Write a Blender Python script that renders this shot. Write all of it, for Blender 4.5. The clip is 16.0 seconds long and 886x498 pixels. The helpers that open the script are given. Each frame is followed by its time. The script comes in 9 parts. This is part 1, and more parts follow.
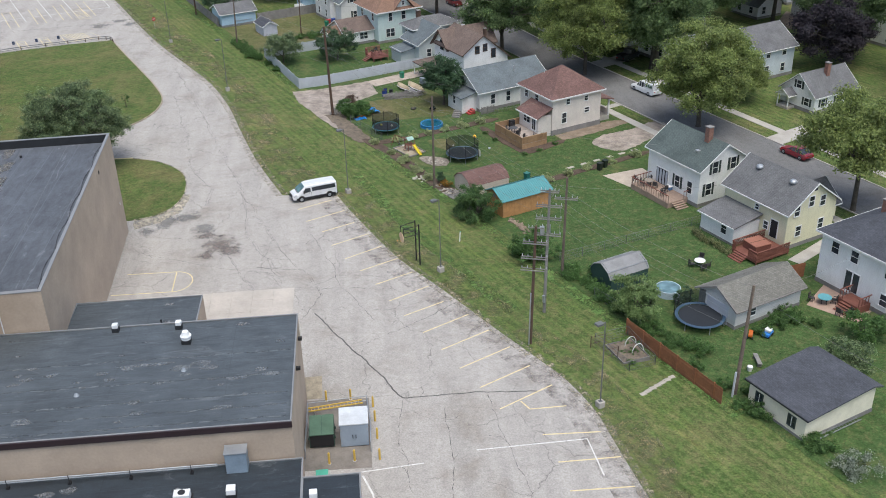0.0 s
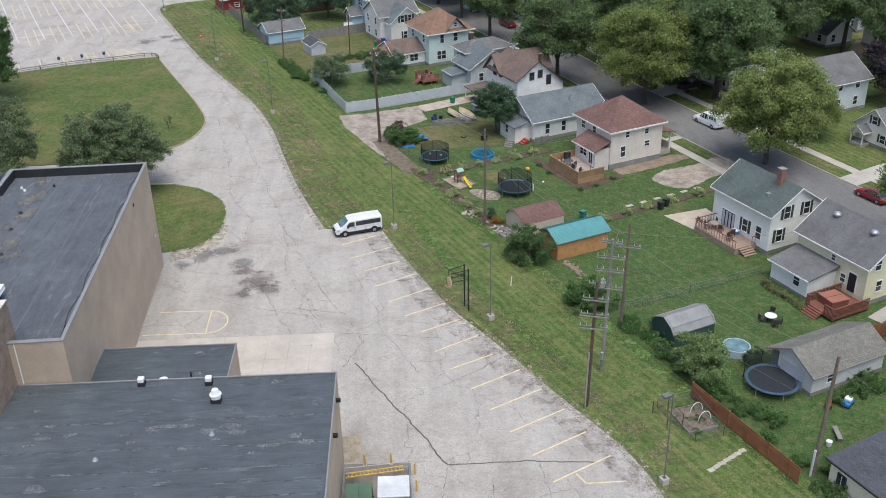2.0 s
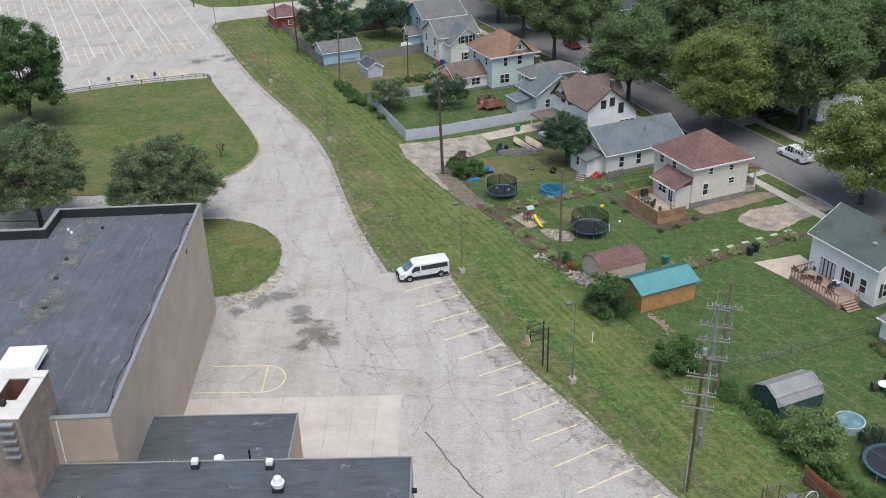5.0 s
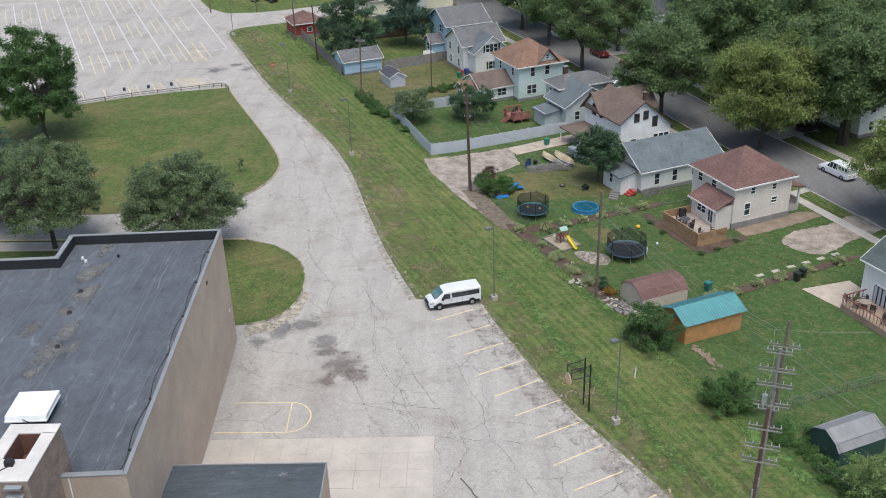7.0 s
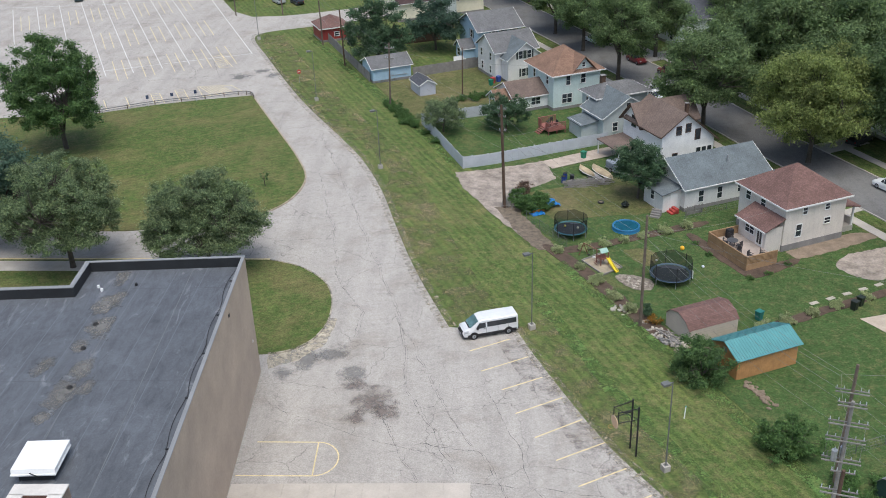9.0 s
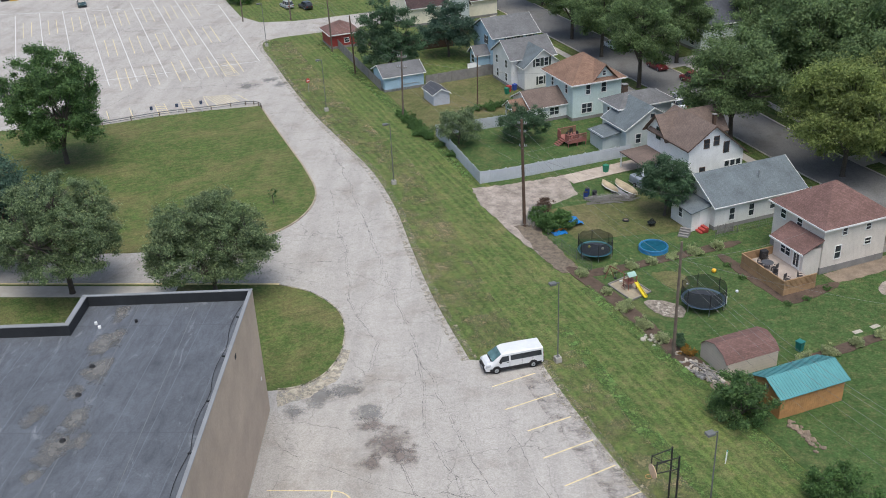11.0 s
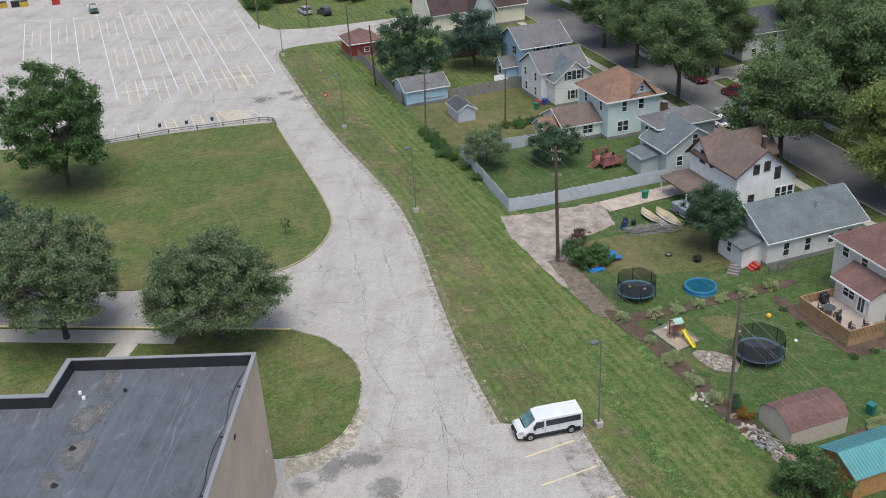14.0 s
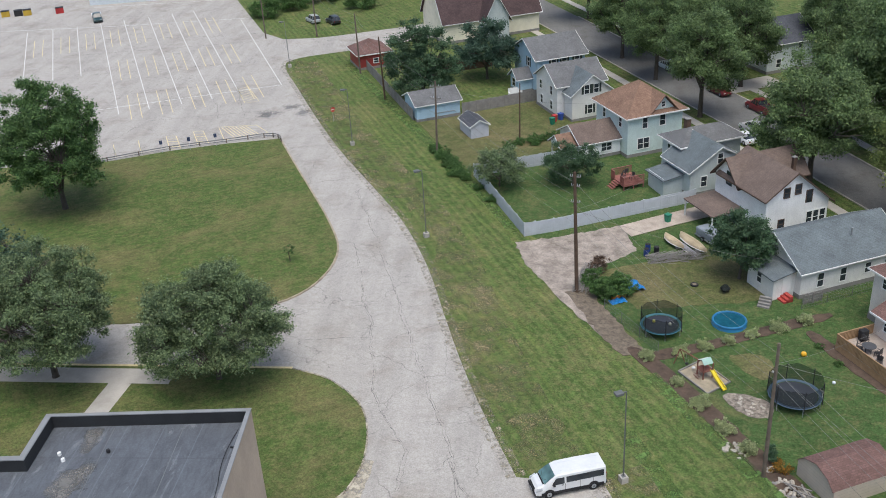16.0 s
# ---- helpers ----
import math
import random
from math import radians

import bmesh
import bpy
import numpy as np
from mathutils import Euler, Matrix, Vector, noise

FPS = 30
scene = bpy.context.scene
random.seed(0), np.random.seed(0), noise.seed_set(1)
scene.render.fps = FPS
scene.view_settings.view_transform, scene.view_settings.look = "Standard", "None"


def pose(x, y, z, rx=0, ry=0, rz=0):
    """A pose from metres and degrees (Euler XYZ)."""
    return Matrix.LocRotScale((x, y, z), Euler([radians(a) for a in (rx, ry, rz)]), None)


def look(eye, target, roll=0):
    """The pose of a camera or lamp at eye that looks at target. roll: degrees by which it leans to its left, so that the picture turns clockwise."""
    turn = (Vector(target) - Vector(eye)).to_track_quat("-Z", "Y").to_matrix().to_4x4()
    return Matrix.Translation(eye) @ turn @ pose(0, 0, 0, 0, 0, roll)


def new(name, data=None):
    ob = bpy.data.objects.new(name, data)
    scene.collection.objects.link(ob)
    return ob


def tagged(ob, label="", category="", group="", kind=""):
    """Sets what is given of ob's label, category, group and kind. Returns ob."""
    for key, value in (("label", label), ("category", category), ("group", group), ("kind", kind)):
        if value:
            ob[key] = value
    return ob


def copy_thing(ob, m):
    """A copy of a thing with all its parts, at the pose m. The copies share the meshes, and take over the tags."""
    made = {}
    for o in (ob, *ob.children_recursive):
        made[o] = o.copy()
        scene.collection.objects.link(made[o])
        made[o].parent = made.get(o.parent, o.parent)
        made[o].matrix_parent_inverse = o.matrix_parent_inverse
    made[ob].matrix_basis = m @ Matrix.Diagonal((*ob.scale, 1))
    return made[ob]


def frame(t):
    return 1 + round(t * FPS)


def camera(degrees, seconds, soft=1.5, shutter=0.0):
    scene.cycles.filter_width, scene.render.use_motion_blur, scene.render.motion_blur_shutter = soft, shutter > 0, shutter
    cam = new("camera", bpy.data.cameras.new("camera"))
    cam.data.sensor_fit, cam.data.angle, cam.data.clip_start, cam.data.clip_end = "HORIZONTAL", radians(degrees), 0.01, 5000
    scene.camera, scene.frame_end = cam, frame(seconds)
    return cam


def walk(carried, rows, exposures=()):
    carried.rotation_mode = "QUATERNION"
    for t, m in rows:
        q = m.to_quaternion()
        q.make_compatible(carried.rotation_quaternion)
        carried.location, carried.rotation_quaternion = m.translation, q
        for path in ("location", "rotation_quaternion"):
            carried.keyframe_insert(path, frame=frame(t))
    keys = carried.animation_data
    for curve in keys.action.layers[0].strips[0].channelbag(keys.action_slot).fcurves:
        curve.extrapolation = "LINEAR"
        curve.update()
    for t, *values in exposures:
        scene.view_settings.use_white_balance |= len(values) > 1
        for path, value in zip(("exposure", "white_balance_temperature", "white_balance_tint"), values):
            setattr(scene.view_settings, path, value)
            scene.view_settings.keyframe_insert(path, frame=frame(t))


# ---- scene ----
cam = camera(48.8, 16.0, 0.95)
PATH = [
    (0, (2.64, -18.478, 51.377), (2.791, -16.72, 50.434), -1.5),
    (0.5, (2.854, -16.604, 51.336), (2.973, -14.841, 50.4), -1.4),
    (1, (2.83, -14.675, 51.339), (2.932, -12.907, 50.408), -1.3),
    (1.5, (2.746, -12.844, 51.357), (2.829, -11.072, 50.432), -1.2),
    (2, (2.428, -11.023, 51.389), (2.494, -9.249, 50.468), -1.2),
    (2.5, (2.034, -9.294, 51.337), (2.083, -7.516, 50.422), -1.1),
    (3, (1.601, -7.727, 51.36), (1.632, -5.946, 50.449), -1.1),
    (3.5, (1.057, -6.144, 51.348), (1.073, -4.361, 50.441), -1.1),
    (4, (0.467, -4.595, 51.355), (0.466, -2.811, 50.45), -1.2),
    (6.5, (-2.157, 2.848, 51.586), (-2.185, 4.631, 50.681), -1.8),
    (7, (-2.568, 4.339, 51.631), (-2.61, 6.122, 50.725), -1.8),
    (7.5, (-2.903, 5.899, 51.628), (-2.958, 7.681, 50.721), -1.9),
    (8, (-3.137, 7.498, 51.632), (-3.206, 9.279, 50.724), -2.1),
    (8.5, (-3.445, 9.039, 51.652), (-3.525, 10.819, 50.743), -2.1),
    (9, (-3.74, 10.562, 51.707), (-3.831, 12.34, 50.797), -2.2),
    (9.2, (-3.842, 11.167, 51.73), (-3.938, 12.945, 50.82), -2.3),
    (11.5, (-5.354, 18.728, 51.552), (-5.464, 20.503, 50.637), -2.7),
    (12, (-5.568, 20.444, 51.573), (-5.686, 22.218, 50.656), -2.7),
    (12.5, (-5.708, 22.148, 51.538), (-5.834, 23.92, 50.621), -2.8),
    (13, (-5.806, 23.922, 51.501), (-5.941, 25.694, 50.583), -2.9),
    (13.5, (-5.873, 25.784, 51.437), (-6.017, 27.555, 50.519), -3.1),
    (14, (-5.948, 27.588, 51.438), (-6.101, 29.357, 50.518), -3.2),
    (14.5, (-6.042, 29.373, 51.429), (-6.202, 31.142, 50.509), -3.3),
    (15, (-6.093, 31.035, 51.415), (-6.26, 32.804, 50.496), -3.4),
    (15.5, (-6.203, 32.773, 51.384), (-6.375, 34.541, 50.466), -3.5),
    (16, (-6.316, 34.375, 51.419), (-6.494, 36.143, 50.501), -3.6),
]
walk(cam, [(t, look(eye, target, roll)) for t, eye, target, roll in PATH], [(0, 0.6), (4, 0.59), (9, 0.56), (16, 0.52)])

from mathutils import geometry

# world, sun and exposure
world = bpy.data.worlds.new("sky")
scene.world = world
world.use_nodes = True
wn = world.node_tree.nodes
sky = wn.new("ShaderNodeTexSky")
sky.sky_type, sky.sun_disc = "NISHITA", False
sky.sun_elevation, sky.sun_rotation = radians(71), radians(163)
sky.air_density, sky.dust_density, sky.ozone_density = 1.0, 3.0, 1.0
wn["Background"].inputs["Strength"].default_value = 0.132
world.node_tree.links.new(sky.outputs["Color"], wn["Background"].inputs["Color"])
sun = new("sun", bpy.data.lights.new("sun", "SUN"))
sun.data.energy, sun.data.angle, sun.data.color = 1.62, radians(48), (0.97, 0.99, 0.94)
sun.matrix_world = look((6.2, -20.5, 62), (0, 0, 0))

# the site plan is drawn on a grid of its own, turned by PLAN_TURN against the row of lamps; it is laid out true to size here
PLAN_TURN = radians(26.1)
PLAN = Matrix([[0.97702, -0.02212, 0.00842], [0.02624, 1.10073, -0.10292], [0.05579, -0.01153, 1.0]])
# the houses stand square to the row: local x to the street, local y along the row
YAW = 23.8
CA, SA = math.cos(radians(YAW)), math.sin(radians(YAW))


def smooth(a, b, v):
    k = min(1.0, max(0.0, (v - a) / (b - a)))
    return k * k * (3 - 2 * k)


def survey(x, y):
    """A spot of the site plan in metres of the world."""
    v = PLAN @ Vector((x / 100, y / 100, 1))
    return v.x / v.z * 100, v.y / v.z * 100


def plan(pts):
    return [survey(*p) for p in pts]


def ground_z(x, y):
    d, s = (x - 9.89) * CA + (y - 71.53) * SA, (y - 71.53) * CA - (x - 9.89) * SA
    return -1.2 * smooth(0, 17, d) * (1 - 0.75 * smooth(55, 88, s))


def at(d, s, z=None):
    """World place of (d, s): d metres to the street's side of the lamp row, s along it on the plan; z above the ground there, or on it."""
    e, c, q = d + 42.88, math.cos(PLAN_TURN), math.sin(PLAN_TURN)
    x, y = survey(e * c - s * q, e * q + s * c)
    return Vector((x, y, ground_z(x, y) + (z or 0.0)))


# materials
def nodes_of(m):
    m.use_nodes = True
    return m.node_tree.nodes, m.node_tree.links, m.node_tree.nodes["Principled BSDF"]


def noise_node(n, l, scale, detail=4.0, rough=0.6, vec=None, distortion=0.0):
    k = n.new("ShaderNodeTexNoise")
    k.inputs["Scale"].default_value, k.inputs["Detail"].default_value = scale, detail
    k.inputs["Roughness"].default_value, k.inputs["Distortion"].default_value = rough, distortion
    if vec is not None:
        l.new(vec, k.inputs["Vector"])
    return k.outputs["Fac"]


def ramp(n, l, fac, stops):
    r = n.new("ShaderNodeValToRGB")
    while len(r.color_ramp.elements) < len(stops):
        r.color_ramp.elements.new(0.5)
    for e, (p, c) in zip(r.color_ramp.elements, stops):
        e.position = p
        e.color = (*c, 1) if len(c) == 3 else c
    l.new(fac, r.inputs["Fac"])
    return r.outputs["Color"]


def blend(n, l, fac, a, b, mode="MIX"):
    k = n.new("ShaderNodeMix")
    k.data_type, k.blend_type = "RGBA", mode
    for sock, v in ((k.inputs[0], fac), (k.inputs[6], a), (k.inputs[7], b)):
        if isinstance(v, (int, float)):
            sock.default_value = v
        elif isinstance(v, tuple):
            sock.default_value = (*v, 1)
        else:
            l.new(v, sock)
    return k.outputs[2]


def grey(v):
    return (v, v, v)


def place(n):
    return n.new("ShaderNodeNewGeometry").outputs["Position"]


def mapped(n, l, vec, scale=(1, 1, 1), turn=0.0):
    k = n.new("ShaderNodeMapping")
    k.inputs["Scale"].default_value = scale
    k.inputs["Rotation"].default_value = (0, 0, turn)
    l.new(vec, k.inputs["Vector"])
    return k.outputs["Vector"]


def relief(n, l, p, height, strength, dist=0.02):
    b = n.new("ShaderNodeBump")
    b.inputs["Strength"].default_value, b.inputs["Distance"].default_value = strength, dist
    l.new(height, b.inputs["Height"])
    l.new(b.outputs["Normal"], p.inputs["Normal"])


def scaled(c, k):
    return tuple(min(1.0, v * k) for v in c)


def surface(name, c, rough=0.8, metal=0.0, coarse=0.6, fine=9.0, amp=0.22, bump=0.25, spec=0.4):
    """A worn plain surface: stains at one scale, grain at another."""
    m = bpy.data.materials.new(name)
    n, l, p = nodes_of(m)
    w = place(n)
    a = ramp(n, l, noise_node(n, l, coarse, 5, 0.65, w), [(0.3, scaled(c, 1 - amp)), (0.7, scaled(c, 1 + amp * 0.6))])
    g = ramp(n, l, noise_node(n, l, fine, 3, 0.7, w), [(0.3, grey(1 - amp * 0.7)), (0.7, grey(1.0))])
    l.new(blend(n, l, 1.0, a, g, "MULTIPLY"), p.inputs["Base Color"])
    p.inputs["Roughness"].default_value, p.inputs["Metallic"].default_value = rough, metal
    p.inputs["Specular IOR Level"].default_value = spec
    relief(n, l, p, noise_node(n, l, fine * 2.5, 3, 0.7, w), bump)
    return m


def siding(name, c, board=0.13):
    """Painted clapboards: shadow lines at each board's foot, and weather streaks."""
    m = surface(name, c, 0.6, amp=0.1)
    n, l, p = nodes_of(m)
    w = place(n)
    sep = n.new("ShaderNodeSeparateXYZ")
    l.new(w, sep.inputs[0])
    k = n.new("ShaderNodeMath")
    k.operation = "DIVIDE"
    l.new(sep.outputs["Z"], k.inputs[0])
    k.inputs[1].default_value = board
    f = n.new("ShaderNodeMath")
    f.operation = "FRACT"
    l.new(k.outputs[0], f.inputs[0])
    old = p.inputs["Base Color"].links[0].from_socket
    line = ramp(n, l, f.outputs[0], [(0.0, grey(0.72)), (0.14, grey(1.0))])
    streak = ramp(n, l, noise_node(n, l, 1.0, 4, 0.6, mapped(n, l, w, (3, 3, 0.3))), [(0.35, grey(0.95)), (0.65, grey(1.0))])
    l.new(blend(n, l, 1.0, blend(n, l, 1.0, old, line, "MULTIPLY"), streak, "MULTIPLY"), p.inputs["Base Color"])
    relief(n, l, p, f.outputs[0], 0.4, 0.015)
    return m


def shingle(name, c, amp=0.16):
    """Roof shingles in courses, with single tabs lighter and darker, and streaks."""
    m = bpy.data.materials.new(name)
    n, l, p = nodes_of(m)
    uv = n.new("ShaderNodeUVMap").outputs["UV"]
    b = n.new("ShaderNodeTexBrick")
    b.inputs["Scale"].default_value = 1.0
    b.inputs["Brick Width"].default_value, b.inputs["Row Height"].default_value = 0.32, 0.17
    b.inputs["Mortar Size"].default_value = 0.014
    b.inputs["Color1"].default_value = (*scaled(c, 1 - amp), 1)
    b.inputs["Color2"].default_value = (*scaled(c, 1 + amp * 0.7), 1)
    b.inputs["Mortar"].default_value = (*scaled(c, 0.72), 1)
    l.new(uv, b.inputs["Vector"])
    w = place(n)
    stain = ramp(n, l, noise_node(n, l, 0.45, 5, 0.7, w), [(0.3, grey(0.72)), (0.7, grey(1.1))])
    grit = ramp(n, l, noise_node(n, l, 6.0, 3, 0.7, w), [(0.3, grey(0.82)), (0.7, grey(1.08))])
    l.new(blend(n, l, 1.0, blend(n, l, 1.0, b.outputs["Color"], stain, "MULTIPLY"), grit, "MULTIPLY"), p.inputs["Base Color"])
    p.inputs["Roughness"].default_value = 0.9
    p.inputs["Specular IOR Level"].default_value = 0.25
    relief(n, l, p, b.outputs["Fac"], 0.4, -0.01)
    return m


def leafage(name, dark, light, rough=0.55):
    """Leaves: each its own tone, clumps apart, some light let through."""
    m = bpy.data.materials.new(name)
    n, l, p = nodes_of(m)
    r = n.new("ShaderNodeNewGeometry").outputs["Random Per Island"]
    a = ramp(n, l, r, [(0.0, dark), (0.5, tuple((x + y) / 2 for x, y in zip(dark, light))), (1.0, light)])
    big = ramp(n, l, noise_node(n, l, 0.3, 3, 0.6, place(n)), [(0.3, grey(0.8)), (0.7, (1.04, 1.12, 1.04))])
    col = blend(n, l, 1.0, a, big, "MULTIPLY")
    l.new(col, p.inputs["Base Color"])
    p.inputs["Roughness"].default_value = rough
    p.inputs["Specular IOR Level"].default_value = 0.3
    t = n.new("ShaderNodeBsdfTranslucent")
    l.new(col, t.inputs["Color"])
    mix = n.new("ShaderNodeMixShader")
    mix.inputs["Fac"].default_value = 0.42
    l.new(p.outputs[0], mix.inputs[1])
    l.new(t.outputs[0], mix.inputs[2])
    l.new(mix.outputs[0], n["Material Output"].inputs["Surface"])
    return m


def soft_blot(m, scale=1.3, lo=0.5, hi=1.0):
    """Lets a stain thin out towards its rim, broken by noise."""
    n, l, p = nodes_of(m)
    g = n.new("ShaderNodeTexCoord").outputs["Generated"]
    off = n.new("ShaderNodeVectorMath")
    off.operation = "SUBTRACT"
    off.inputs[1].default_value = (0.5, 0.5, 0.0)
    l.new(g, off.inputs[0])
    flat = n.new("ShaderNodeVectorMath")
    flat.operation = "MULTIPLY"
    flat.inputs[1].default_value = (1, 1, 0)
    l.new(off.outputs[0], flat.inputs[0])
    ln = n.new("ShaderNodeVectorMath")
    ln.operation = "LENGTH"
    l.new(flat.outputs[0], ln.inputs[0])
    k = n.new("ShaderNodeMath")
    k.operation = "MULTIPLY_ADD"
    k.inputs[1].default_value, k.inputs[2].default_value = -1.7, 0.62
    l.new(ln.outputs["Value"], k.inputs[0])
    s = n.new("ShaderNodeMath")
    s.operation = "ADD"
    l.new(k.outputs[0], s.inputs[0])
    rough = n.new("ShaderNodeMath")
    rough.operation = "MULTIPLY_ADD"
    rough.inputs[1].default_value, rough.inputs[2].default_value = 1.9, -0.45
    l.new(noise_node(n, l, scale * 0.5, 8, 0.72, place(n)), rough.inputs[0])
    l.new(rough.outputs[0], s.inputs[1])
    l.new(ramp(n, l, s.outputs[0], [(lo, grey(0)), (hi, grey(0.7))]), p.inputs["Alpha"])
    return m


def ragged(m, scale=1.6, lo=0.42, hi=0.6):
    """Breaks a thin coat up, so that what lies under it shows through in places."""
    n, l, p = nodes_of(m)
    l.new(ramp(n, l, noise_node(n, l, scale, 6, 0.75, place(n)), [(lo, grey(0)), (hi, grey(1))]), p.inputs["Alpha"])
    return m


def grass(name, dark, mid, dry, dryness=0.5, stripes=0.0, turn=0.0):
    """Mown grass: blades, clumps, dry patches and the mower's lanes."""
    m = bpy.data.materials.new(name)
    n, l, p = nodes_of(m)
    w = place(n)
    clump = ramp(n, l, noise_node(n, l, 2.2, 6, 0.8, w), [(0.34, dark), (0.6, mid)])
    patch = noise_node(n, l, 0.11, 6, 0.72, w, 0.6)
    mask = ramp(n, l, patch, [(0.62 - 0.25 * dryness, grey(0)), (0.86 - 0.2 * dryness, grey(0.85))])
    col = blend(n, l, mask, clump, dry)
    worn = ramp(n, l, noise_node(n, l, 0.5, 5, 0.7, mapped(n, l, w, (1, 1, 1))), [(0.3, grey(0.78)), (0.68, grey(1.08))])
    col = blend(n, l, 1.0, col, worn, "MULTIPLY")
    if stripes:
        v = mapped(n, l, w, (1, 1, 1), turn)
        wave = n.new("ShaderNodeTexWave")
        wave.bands_direction = "X"
        wave.inputs["Scale"].default_value = 0.31
        wave.inputs["Distortion"].default_value = 5.0
        wave.inputs["Detail"].default_value = 3.0
        wave.inputs["Detail Scale"].default_value = 0.35
        l.new(v, wave.inputs["Vector"])
        lane = ramp(n, l, wave.outputs["Fac"], [(0.25, grey(1 - stripes)), (0.75, grey(1 + stripes * 0.5))])
        col = blend(n, l, 1.0, col, lane, "MULTIPLY")
        thin = ramp(n, l, noise_node(n, l, 1.0, 5, 0.7, mapped(n, l, v, (1.5, 0.05, 1))), [(0.36, (1 - 1.6 * stripes, 1 - 1.2 * stripes, 1 - 1.7 * stripes)), (0.5, grey(1.0)), (0.66, (1 + 2.6 * stripes, 1 + 1.4 * stripes, 1 + .8 * stripes))])
        col = blend(n, l, 1.0, col, thin, "MULTIPLY")
    straw = ramp(n, l, noise_node(n, l, 0.9, 6, 0.85, w), [(0.48, grey(0)), (0.68, grey(0.7))])
    col = blend(n, l, straw, col, scaled(dry, 0.95))
    fine = ramp(n, l, noise_node(n, l, 5.5, 4, 0.85, w), [(0.3, grey(0.45)), (0.5, grey(0.97)), (0.72, grey(1.52))])
    l.new(blend(n, l, 1.0, col, fine, "MULTIPLY"), p.inputs["Base Color"])
    p.inputs["Roughness"].default_value = 0.95
    p.inputs["Specular IOR Level"].default_value = 0.15
    relief(n, l, p, noise_node(n, l, 10.0, 3, 0.8, w), 0.6, 0.05)
    return m


def asphalt(name, c, cracks=0.5, stain=0.25, turn=0.0):
    """Worn asphalt: bleached aggregate, dark patches, and fine cracks in places."""
    m = bpy.data.materials.new(name)
    n, l, p = nodes_of(m)
    w = place(n)
    base = ramp(n, l, noise_node(n, l, 0.16, 7, 0.7, w, 0.4), [(0.3, tuple(v * (1 - stain) * k for v, k in zip(c, (1.03, 0.99, 0.94)))), (0.48, c), (0.75, scaled(c, 1.12))])
    lanes = ramp(n, l, noise_node(n, l, 1.0, 5, 0.6, mapped(n, l, w, (0.5, 0.035, 1), turn)), [(0.3, grey(0.88)), (0.6, grey(1.04))])
    col = blend(n, l, 1.0, base, lanes, "MULTIPLY")
    spots = ramp(n, l, noise_node(n, l, 0.9, 6, 0.75, w), [(0.24, grey(0.78)), (0.42, grey(1.0))])
    col = blend(n, l, 1.0, col, spots, "MULTIPLY")
    mott = ramp(n, l, noise_node(n, l, 1.6, 7, 0.85, w), [(0.3, grey(0.8)), (0.5, grey(1.0)), (0.68, grey(1.08))])
    col = blend(n, l, 1.0, col, mott, "MULTIPLY")
    grit = ramp(n, l, noise_node(n, l, 7.0, 3, 0.85, w), [(0.3, grey(0.74)), (0.7, grey(1.16))])
    col = blend(n, l, 1.0, col, grit, "MULTIPLY")
    vec = n.new("ShaderNodeVectorMath")
    vec.operation = "ADD"
    wob = n.new("ShaderNodeTexNoise")
    wob.inputs["Scale"].default_value, wob.inputs["Detail"].default_value = 0.7, 4.0
    l.new(w, wob.inputs["Vector"])
    mul = n.new("ShaderNodeVectorMath")
    mul.operation = "SCALE"
    mul.inputs["Scale"].default_value = 1.6
    l.new(wob.outputs["Color"], mul.inputs[0])
    l.new(w, vec.inputs[0])
    l.new(mul.outputs[0], vec.inputs[1])
    for scale, width, lo in ((0.13, 0.006, 0.42), (0.34, 0.014, 0.53), (0.9, 0.04, 0.6)):
        vo = n.new("ShaderNodeTexVoronoi")
        vo.feature = "DISTANCE_TO_EDGE"
        vo.inputs["Scale"].default_value = scale
        l.new(vec.outputs[0], vo.inputs["Vector"])
        line = ramp(n, l, vo.outputs["Distance"], [(0.0, grey(1)), (width, grey(0))])
        where = ramp(n, l, noise_node(n, l, 0.09 if lo < 0.5 else 0.16, 5, 0.7, w), [(lo, grey(0)), (lo + 0.12, grey(cracks))])
        k = blend(n, l, 1.0, line, where, "MULTIPLY")
        col = blend(n, l, k, col, scaled(c, 0.32))
    l.new(col, p.inputs["Base Color"])
    p.inputs["Roughness"].default_value = 0.9
    p.inputs["Specular IOR Level"].default_value = 0.25
    relief(n, l, p, noise_node(n, l, 18.0, 3, 0.8, w), 0.3, 0.01)
    return m


